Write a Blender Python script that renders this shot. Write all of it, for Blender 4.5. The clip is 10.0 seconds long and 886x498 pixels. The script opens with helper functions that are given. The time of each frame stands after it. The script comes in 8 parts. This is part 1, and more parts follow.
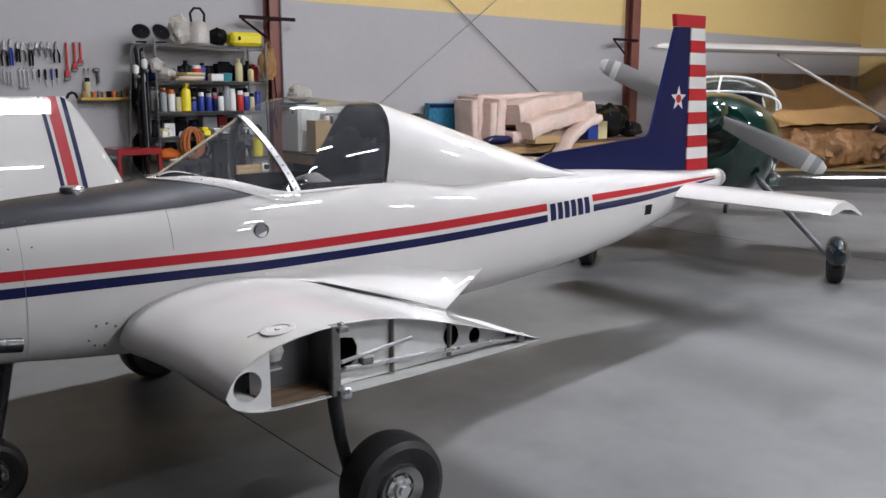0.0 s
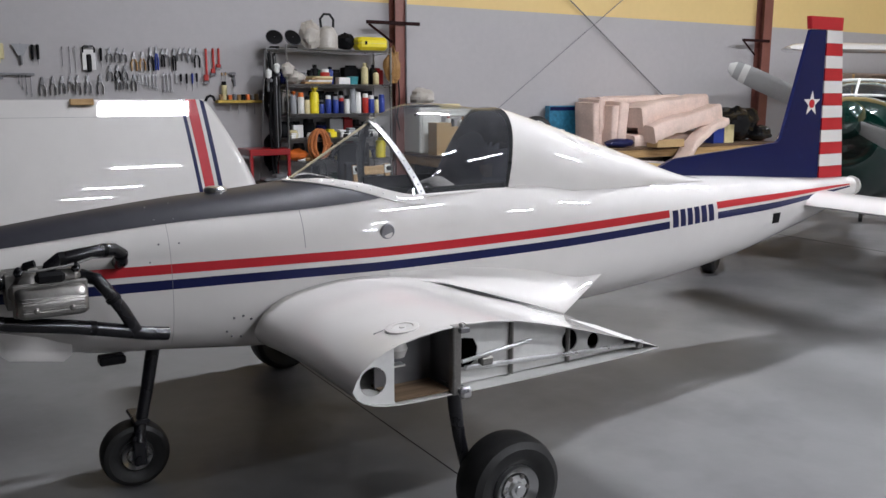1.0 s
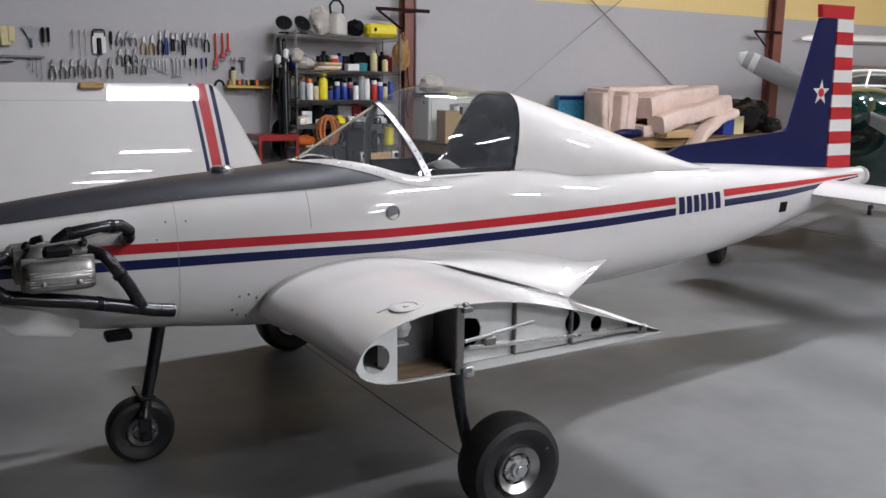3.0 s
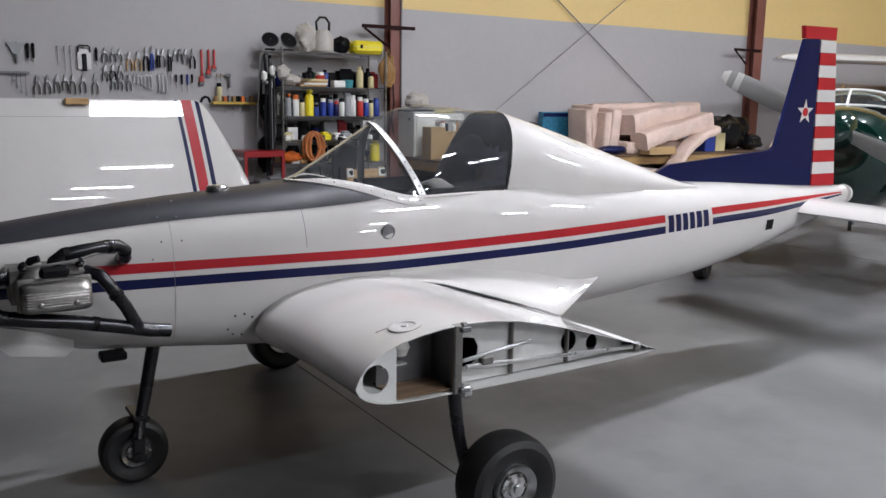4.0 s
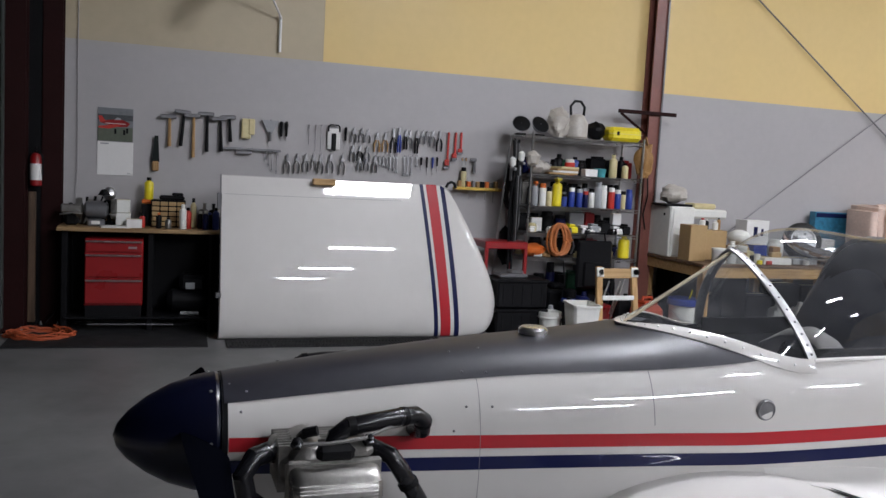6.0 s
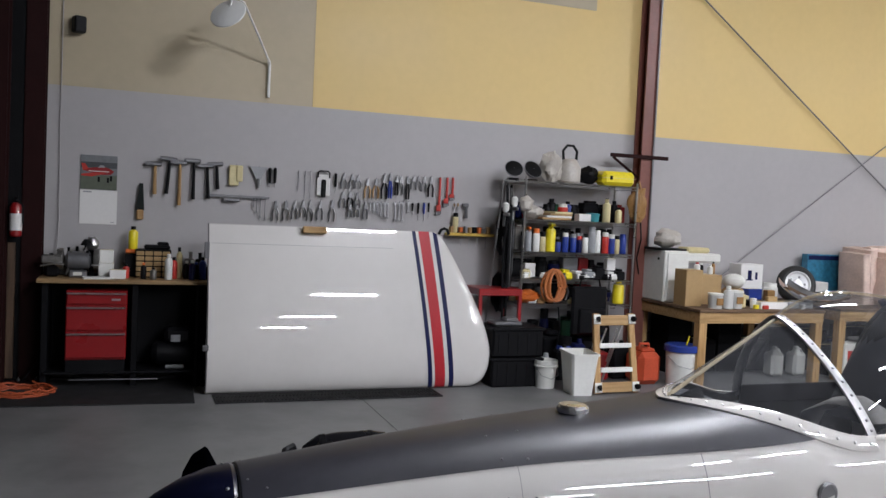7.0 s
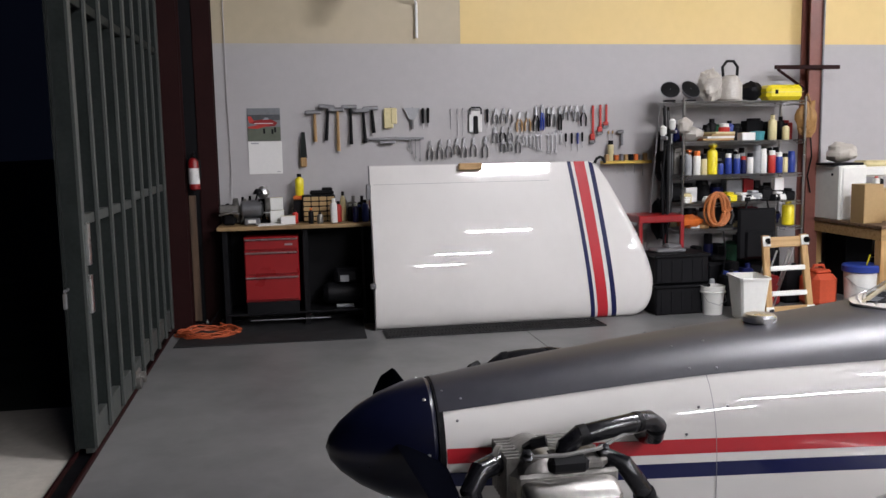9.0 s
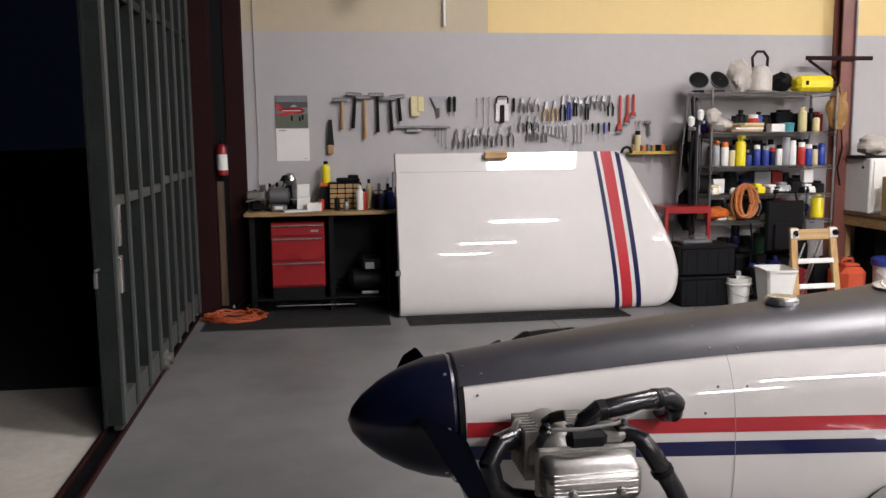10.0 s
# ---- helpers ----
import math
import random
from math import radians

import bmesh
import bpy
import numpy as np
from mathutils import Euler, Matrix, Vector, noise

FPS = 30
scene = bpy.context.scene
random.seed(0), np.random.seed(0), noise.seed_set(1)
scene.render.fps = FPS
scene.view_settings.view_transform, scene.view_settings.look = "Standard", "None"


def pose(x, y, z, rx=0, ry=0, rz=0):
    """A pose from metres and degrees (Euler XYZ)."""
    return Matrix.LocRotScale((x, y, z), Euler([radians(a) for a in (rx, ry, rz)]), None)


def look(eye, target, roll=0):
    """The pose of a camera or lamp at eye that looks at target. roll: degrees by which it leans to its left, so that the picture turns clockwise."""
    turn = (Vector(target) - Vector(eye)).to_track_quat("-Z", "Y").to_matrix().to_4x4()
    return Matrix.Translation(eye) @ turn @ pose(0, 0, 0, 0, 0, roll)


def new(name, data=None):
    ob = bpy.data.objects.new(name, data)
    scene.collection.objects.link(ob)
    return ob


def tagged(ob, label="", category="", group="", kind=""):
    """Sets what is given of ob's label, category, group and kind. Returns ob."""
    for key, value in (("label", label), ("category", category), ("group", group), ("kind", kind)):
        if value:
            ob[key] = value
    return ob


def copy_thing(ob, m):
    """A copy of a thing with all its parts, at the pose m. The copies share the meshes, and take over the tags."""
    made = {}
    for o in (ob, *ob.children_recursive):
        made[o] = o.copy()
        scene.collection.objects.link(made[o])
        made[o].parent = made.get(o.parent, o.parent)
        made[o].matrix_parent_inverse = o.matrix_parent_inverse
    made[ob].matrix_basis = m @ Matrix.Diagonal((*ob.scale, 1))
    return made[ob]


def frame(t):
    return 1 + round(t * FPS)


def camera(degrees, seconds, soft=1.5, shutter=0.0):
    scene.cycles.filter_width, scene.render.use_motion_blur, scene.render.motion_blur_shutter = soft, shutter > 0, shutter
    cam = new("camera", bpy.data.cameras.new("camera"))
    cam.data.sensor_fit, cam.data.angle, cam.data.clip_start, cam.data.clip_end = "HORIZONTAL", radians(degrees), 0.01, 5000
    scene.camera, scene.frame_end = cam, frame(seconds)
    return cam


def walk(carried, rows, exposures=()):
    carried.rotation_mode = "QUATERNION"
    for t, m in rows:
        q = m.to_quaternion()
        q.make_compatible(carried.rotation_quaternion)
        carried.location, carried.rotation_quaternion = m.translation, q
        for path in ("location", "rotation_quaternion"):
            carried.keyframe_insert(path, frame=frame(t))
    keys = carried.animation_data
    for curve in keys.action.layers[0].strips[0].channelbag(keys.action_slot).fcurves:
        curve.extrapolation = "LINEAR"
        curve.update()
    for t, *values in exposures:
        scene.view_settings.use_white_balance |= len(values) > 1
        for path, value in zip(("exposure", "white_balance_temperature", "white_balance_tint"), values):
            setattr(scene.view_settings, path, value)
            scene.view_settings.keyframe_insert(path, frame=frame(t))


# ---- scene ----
cam = camera(55.1, 10.0)
PATH = [
    (0, (-2.546, -0.307, 1.477), (-1.295, 1.21, 1.112), 0.1),
    (0.5, (-2.55, -0.322, 1.48), (-1.442, 1.297, 1.09), 0.3),
    (1, (-2.6, -0.345, 1.498), (-1.569, 1.33, 1.135), 0.1),
    (1.5, (-2.617, -0.375, 1.495), (-1.619, 1.321, 1.135), 0.3),
    (2, (-2.609, -0.366, 1.485), (-1.61, 1.327, 1.114), 0.8),
    (3.5, (-2.599, -0.366, 1.462), (-1.574, 1.308, 1.076), 0.6),
    (4, (-2.654, -0.348, 1.485), (-1.6, 1.315, 1.135), 0.9),
    (4.5, (-2.738, -0.177, 1.524), (-1.733, 1.533, 1.268), 1.8),
    (5, (-2.695, 0.092, 1.522), (-1.852, 1.891, 1.289), 2.2),
    (5.5, (-2.666, 0.427, 1.538), (-2.028, 2.308, 1.308), 3.5),
    (7, (-2.764, 0.908, 1.646), (-2.075, 2.783, 1.551), 2.8),
    (7.5, (-2.788, 0.934, 1.62), (-2.045, 2.789, 1.528), 4.1),
    (8, (-2.826, 0.911, 1.607), (-2.257, 2.822, 1.445), 1.8),
    (8.5, (-2.838, 0.893, 1.612), (-2.388, 2.83, 1.398), 0.0),
    (9, (-2.837, 0.895, 1.592), (-2.488, 2.849, 1.35), -1.1),
    (9.5, (-2.847, 0.868, 1.573), (-2.544, 2.831, 1.339), -0.8),
    (10, (-2.835, 0.865, 1.558), (-2.546, 2.827, 1.299), -0.6),
]
walk(cam, [(t, look(e, g, r)) for t, e, g, r in PATH], [(0, 0.0, 6250, 9), (3.5, 0.0, 6300, 9), (5, -0.1, 6150, 9), (5.5, -0.1, 6200, 9), (7, 0.0, 6250, 9), (7.5, 0.0, 6050, 9), (8, 0.2, 6250, 10), (9, 0.45, 6500, 11), (10, 0.55, 6850, 13)])

# ---- world and light ----
world = bpy.data.worlds.new("night")
scene.world = world
world.use_nodes = True
wn = world.node_tree.nodes
wn["Background"].inputs[0].default_value = (0.012, 0.016, 0.035, 1)
wn["Background"].inputs[1].default_value = 0.06

LAMP_POWER = 258.0
TUBE_COLOUR = (0.98, 0.97, 1.02)


# ---- materials ----
def material(name, colour, rough=0.5, metal=0.0, var=0.12, scale=6.0, bump=0.0, bump_scale=60.0, coat=0.0,
             stain=0.0, stain_scale=1.2, stain_colour=None, per_object=0.0, spec=0.5):
    """Painted, cast or woven surface: base colour with two scales of variation, rough patches and fine relief."""
    m = bpy.data.materials.new(name)
    m.use_nodes = True
    nt = m.node_tree
    bsdf = nt.nodes["Principled BSDF"]
    co = nt.nodes.new("ShaderNodeTexCoord")
    fine = nt.nodes.new("ShaderNodeTexNoise")
    fine.inputs["Scale"].default_value, fine.inputs["Detail"].default_value = scale * 6, 4
    big = nt.nodes.new("ShaderNodeTexNoise")
    big.inputs["Scale"].default_value, big.inputs["Detail"].default_value = scale * 0.6, 3
    for nd in (fine, big):
        nt.links.new(co.outputs["Object"], nd.inputs["Vector"])
    add = nt.nodes.new("ShaderNodeMath")
    add.operation = "ADD"
    nt.links.new(fine.outputs["Fac"], add.inputs[0])
    nt.links.new(big.outputs["Fac"], add.inputs[1])
    rng = nt.nodes.new("ShaderNodeMapRange")
    rng.inputs["From Min"].default_value, rng.inputs["From Max"].default_value = 0.6, 1.4
    rng.inputs["To Min"].default_value, rng.inputs["To Max"].default_value = 1 - var, 1 + var
    nt.links.new(add.outputs[0], rng.inputs["Value"])
    mul = nt.nodes.new("ShaderNodeVectorMath")
    mul.operation = "SCALE"
    mul.inputs[0].default_value = colour
    nt.links.new(rng.outputs[0], mul.inputs["Scale"])
    out = mul.outputs[0]
    if per_object:
        info = nt.nodes.new("ShaderNodeObjectInfo")
        r2 = nt.nodes.new("ShaderNodeMapRange")
        r2.inputs["To Min"].default_value, r2.inputs["To Max"].default_value = 1 - per_object, 1 + per_object
        nt.links.new(info.outputs["Random"], r2.inputs["Value"])
        m2 = nt.nodes.new("ShaderNodeVectorMath")
        m2.operation = "SCALE"
        nt.links.new(out, m2.inputs[0])
        nt.links.new(r2.outputs[0], m2.inputs["Scale"])
        out = m2.outputs[0]
    if stain:
        st = nt.nodes.new("ShaderNodeTexNoise")
        st.inputs["Scale"].default_value, st.inputs["Detail"].default_value = stain_scale, 6
        st.inputs["Roughness"].default_value = 0.62
        nt.links.new(co.outputs["Object"], st.inputs["Vector"])
        sr = nt.nodes.new("ShaderNodeMapRange")
        sr.inputs["From Min"].default_value, sr.inputs["From Max"].default_value = 0.48, 0.68
        sr.inputs["To Min"].default_value, sr.inputs["To Max"].default_value = 0.0, stain
        nt.links.new(st.outputs["Fac"], sr.inputs["Value"])
        mx = nt.nodes.new("ShaderNodeMix")
        mx.data_type = "RGBA"
        nt.links.new(sr.outputs[0], mx.inputs["Factor"])
        nt.links.new(out, mx.inputs[6])
        mx.inputs[7].default_value = (*(stain_colour or [c * 0.4 for c in colour]), 1)
        out = mx.outputs[2]
    nt.links.new(out, bsdf.inputs["Base Color"])
    rr = nt.nodes.new("ShaderNodeMapRange")
    rr.inputs["From Min"].default_value, rr.inputs["From Max"].default_value = 0.3, 0.7
    rr.inputs["To Min"].default_value = max(0.02, rough * 0.85)
    rr.inputs["To Max"].default_value = min(1.0, rough * 1.15)
    nt.links.new(big.outputs["Fac"], rr.inputs["Value"])
    nt.links.new(rr.outputs[0], bsdf.inputs["Roughness"])
    bsdf.inputs["Metallic"].default_value = metal
    bsdf.inputs["Specular IOR Level"].default_value = spec
    if coat:
        bsdf.inputs["Coat Weight"].default_value = coat
        bsdf.inputs["Coat Roughness"].default_value = 0.018
    if bump:
        bn = nt.nodes.new("ShaderNodeTexNoise")
        bn.inputs["Scale"].default_value, bn.inputs["Detail"].default_value = bump_scale, 5
        nt.links.new(co.outputs["Object"], bn.inputs["Vector"])
        bp = nt.nodes.new("ShaderNodeBump")
        bp.inputs["Strength"].default_value, bp.inputs["Distance"].default_value = 0.6, bump
        nt.links.new(bn.outputs["Fac"], bp.inputs["Height"])
        nt.links.new(bp.outputs[0], bsdf.inputs["Normal"])
    return m


def wood(name, light, dark, rough=0.55, axis=0, rings=9.0):
    """Sawn timber: stretched grain along one axis."""
    m = material(name, light, rough, var=0.1, scale=5, bump=0.001, bump_scale=90, per_object=0.12)
    nt = m.node_tree
    bsdf = nt.nodes["Principled BSDF"]
    co = nt.nodes.new("ShaderNodeTexCoord")
    mp = nt.nodes.new("ShaderNodeMapping")
    sc = [rings, rings, rings]
    sc[axis] = rings * 0.06
    mp.inputs["Scale"].default_value = sc
    nz = nt.nodes.new("ShaderNodeTexNoise")
    nz.inputs["Scale"].default_value, nz.inputs["Detail"].default_value = 4.0, 5
    nt.links.new(co.outputs["Object"], mp.inputs[0])
    nt.links.new(mp.outputs[0], nz.inputs["Vector"])
    mr = nt.nodes.new("ShaderNodeMapRange")
    mr.inputs["From Min"].default_value, mr.inputs["From Max"].default_value = 0.42, 0.66
    nt.links.new(nz.outputs["Fac"], mr.inputs["Value"])
    mx = nt.nodes.new("ShaderNodeMix")
    mx.data_type = "RGBA"
    nt.links.new(mr.outputs[0], mx.inputs["Factor"])
    nt.links.new(bsdf.inputs["Base Color"].links[0].from_socket, mx.inputs[6])
    mx.inputs[7].default_value = (*dark, 1)
    nt.links.new(mx.outputs[2], bsdf.inputs["Base Color"])
    return m


def clear(name, tint, rough=0.02, haze=0.0):
    """Thin clear plastic: passes light, with a gloss that grows at grazing angles."""
    m = bpy.data.materials.new(name)
    m.use_nodes = True
    nt = m.node_tree
    nt.nodes.remove(nt.nodes["Principled BSDF"])
    tr, gl = nt.nodes.new("ShaderNodeBsdfTransparent"), nt.nodes.new("ShaderNodeBsdfGlossy")
    tr.inputs[0].default_value = (*tint, 1)
    gl.inputs["Roughness"].default_value = rough
    lw = nt.nodes.new("ShaderNodeLayerWeight")
    lw.inputs[0].default_value = 0.5
    pw = nt.nodes.new("ShaderNodeMath")
    pw.operation = "POWER"
    pw.inputs[1].default_value = 4.0
    nt.links.new(lw.outputs["Facing"], pw.inputs[0])
    fr = nt.nodes.new("ShaderNodeMapRange")
    fr.inputs["To Min"].default_value, fr.inputs["To Max"].default_value = 0.08, 0.75
    nt.links.new(pw.outputs[0], fr.inputs["Value"])
    mx = nt.nodes.new("ShaderNodeMixShader")
    nt.links.new(fr.outputs[0], mx.inputs[0])
    nt.links.new(tr.outputs[0], mx.inputs[1])
    nt.links.new(gl.outputs[0], mx.inputs[2])
    out = mx.outputs[0]
    if haze:
        dust = nt.nodes.new("ShaderNodeBsdfDiffuse")
        dust.inputs[0].default_value = (0.62, 0.64, 0.70, 1)
        veil = nt.nodes.new("ShaderNodeMixShader")
        nz = nt.nodes.new("ShaderNodeTexNoise")
        nz.inputs["Scale"].default_value, nz.inputs["Detail"].default_value = 7.0, 5
        vr = nt.nodes.new("ShaderNodeMapRange")
        vr.inputs["From Min"].default_value, vr.inputs["From Max"].default_value = 0.3, 0.7
        vr.inputs["To Min"].default_value, vr.inputs["To Max"].default_value = haze * 0.6, haze * 1.4
        nt.links.new(nz.outputs["Fac"], vr.inputs["Value"])
        nt.links.new(vr.outputs[0], veil.inputs[0])
        nt.links.new(out, veil.inputs[1])
        nt.links.new(dust.outputs[0], veil.inputs[2])
        out = veil.outputs[0]
    nt.links.new(out, nt.nodes["Material Output"].inputs[0])
    return m


def glow(name, colour, power):
    m = bpy.data.materials.new(name)
    m.use_nodes = True
    b = m.node_tree.nodes["Principled BSDF"]
    b.inputs["Base Color"].default_value = (0.8, 0.8, 0.8, 1)
    b.inputs["Emission Color"].default_value = (*colour, 1)
    b.inputs["Emission Strength"].default_value = power
    return m


WHITE = material("white_gloss_paint", (0.62, 0.60, 0.575), 0.35, var=0.02, scale=1.5, coat=1.0, spec=0.15, stain=0.06, stain_scale=2.5)
WHITE_DULL = material("white_inner_paint", (0.62, 0.62, 0.60), 0.45, var=0.06, scale=5, stain=0.2, stain_scale=7)
RED = material("red_paint", (0.40, 0.018, 0.026), 0.35, var=0.05, coat=0.6, spec=0.2)
NAVY = material("navy_paint", (0.006, 0.009, 0.055), 0.35, var=0.08, coat=0.35, spec=0.15)
ANTIGLARE = material("dark_antiglare_paint", (0.022, 0.022, 0.030), 0.42, var=0.25, scale=3, stain=0.4, stain_scale=4, stain_colour=(0.05, 0.05, 0.055), spec=0.6)
SPINNER = material("dark_spinner_paint", (0.0025, 0.0033, 0.014), 0.3, var=0.1, coat=0.1, spec=0.35)
BLADE = material("dull_black_blade", (0.0014, 0.0016, 0.003), 0.7, var=0.2, spec=0.0)
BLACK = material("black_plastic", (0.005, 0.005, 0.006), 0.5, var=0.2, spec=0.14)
RUBBER = material("tyre_rubber", (0.012, 0.012, 0.012), 0.62, var=0.25, scale=9, bump=0.001, bump_scale=70)
CLOTH_BLACK = material("black_upholstery", (0.008, 0.008, 0.009), 0.85, spec=0.1, var=0.3, scale=20, bump=0.001, bump_scale=300)
CLOTH_GREY = material("grey_upholstery", (0.16, 0.155, 0.15), 0.9, var=0.2, scale=20, bump=0.001, bump_scale=300)
ALLOY = material("bare_aluminium", (0.72, 0.72, 0.72), 0.3, 1.0, var=0.08, scale=12, stain=0.2, stain_scale=8)
CHROME = material("chrome", (0.85, 0.85, 0.86), 0.08, 1.0, var=0.03)
STEEL = material("tool_steel", (0.34, 0.34, 0.35), 0.35, 1.0, var=0.2, scale=30, per_object=0.3)
CAST = material("cast_alloy", (0.26, 0.25, 0.235), 0.42, 0.8, var=0.2, scale=15, bump=0.0015, bump_scale=120, stain=0.4, stain_scale=12)
PIPE = material("sooty_black_pipe", (0.007, 0.007, 0.009), 0.27, 0.0, var=0.25, scale=12, stain=0.15, stain_scale=22, stain_colour=(0.03, 0.028, 0.027), spec=0.45)
PRIMER = material("grey_spar_metal", (0.22, 0.22, 0.23), 0.4, 0.7, var=0.1, stain=0.3, stain_scale=9)
BOW_METAL = material("brushed_bow_metal", (0.46, 0.46, 0.46), 0.42, 0.9, var=0.12, scale=12)
COVER_ALLOY = material("dull_cover_alloy", (0.36, 0.35, 0.33), 0.36, 0.95, var=0.15, scale=12, stain=0.35, stain_scale=14)
SEALANT = material("cream_sealant", (0.45, 0.38, 0.26), 0.4, var=0.15, scale=20)
CANOPY = clear("canopy_acrylic", (0.93, 0.94, 0.93), haze=0.045)
BULKHEAD = material("grey_blue_bulkhead", (0.035, 0.038, 0.048), 0.55, var=0.15, scale=5, spec=0.3)
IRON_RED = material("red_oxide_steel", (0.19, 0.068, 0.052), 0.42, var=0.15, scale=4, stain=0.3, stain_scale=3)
# darker copy of IRON_RED: shade put into the corner columns; also for dark brackets
DARK_IRON = material("dark_and_shaded_iron", (0.019, 0.0055, 0.0055), 0.6, spec=0.1, var=0.15, scale=4, stain=0.3, stain_scale=3)
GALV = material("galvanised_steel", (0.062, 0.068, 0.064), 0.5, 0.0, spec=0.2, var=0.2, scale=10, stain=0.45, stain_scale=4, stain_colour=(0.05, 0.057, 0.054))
# for walls out of view: dark so that they bounce little light
DIM_WALL = material("unseen_wall_dark", (0.10, 0.085, 0.07), 0.7, var=0.15, scale=2, bump=0.002, bump_scale=30)
# darker copy of GALV: stud webs carry their shade in it; also for dark metal
DARK_ZINC = material("zinc_dark_shaded", (0.018, 0.0215, 0.0205), 0.6, var=0.25, scale=8, stain=0.4, stain_scale=5, spec=0.08)
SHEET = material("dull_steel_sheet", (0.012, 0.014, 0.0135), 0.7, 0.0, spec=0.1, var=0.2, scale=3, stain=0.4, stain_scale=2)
GREYWALL = material("grey_wall_paint", (0.40, 0.385, 0.385), 0.55, var=0.04, scale=2.5, bump=0.0006, bump_scale=180, stain=0.12, stain_scale=1.0, stain_colour=(0.33, 0.32, 0.32))
YELLOW_WALL = material("yellow_wall_paint", (0.72, 0.53, 0.22), 0.55, var=0.03, scale=2, bump=0.0006, bump_scale=180)
BEIGE_WALL = material("beige_wall_paint", (0.47, 0.40, 0.275), 0.55, var=0.04, scale=2, bump=0.0006, bump_scale=180, stain=0.12, stain_scale=0.8)
# for the ceiling out of view: dark to keep the fill light low
CEILING_MAT = material("unseen_ceiling_dark", (0.11, 0.105, 0.10), 0.7, var=0.06, scale=1.5, bump=0.004, bump_scale=6)
APRON = material("apron_concrete", (0.46, 0.43, 0.38), 0.85, var=0.12, scale=3, bump=0.002, bump_scale=60, stain=0.3)
SOIL = material("night_grass", (0.012, 0.016, 0.008), 0.95, var=0.4, scale=3, bump=0.02, bump_scale=30)
TUBE = glow("lamp_tube", TUBE_COLOUR, LAMP_POWER)
FIXTURE = material("white_enamel", (0.75, 0.75, 0.73), 0.35, var=0.03)


def floor_paint():
    # broad dark blotches: worn coating, and soft shadows put into the colour
    m = material("grey_floor_coating", (0.175, 0.174, 0.175), 0.42, var=0.08, scale=1.2, stain=0.75, stain_scale=0.42,
                 stain_colour=(0.06, 0.06, 0.063), bump=0.0006, bump_scale=25, spec=0.16)
    return m


FLOOR = floor_paint()


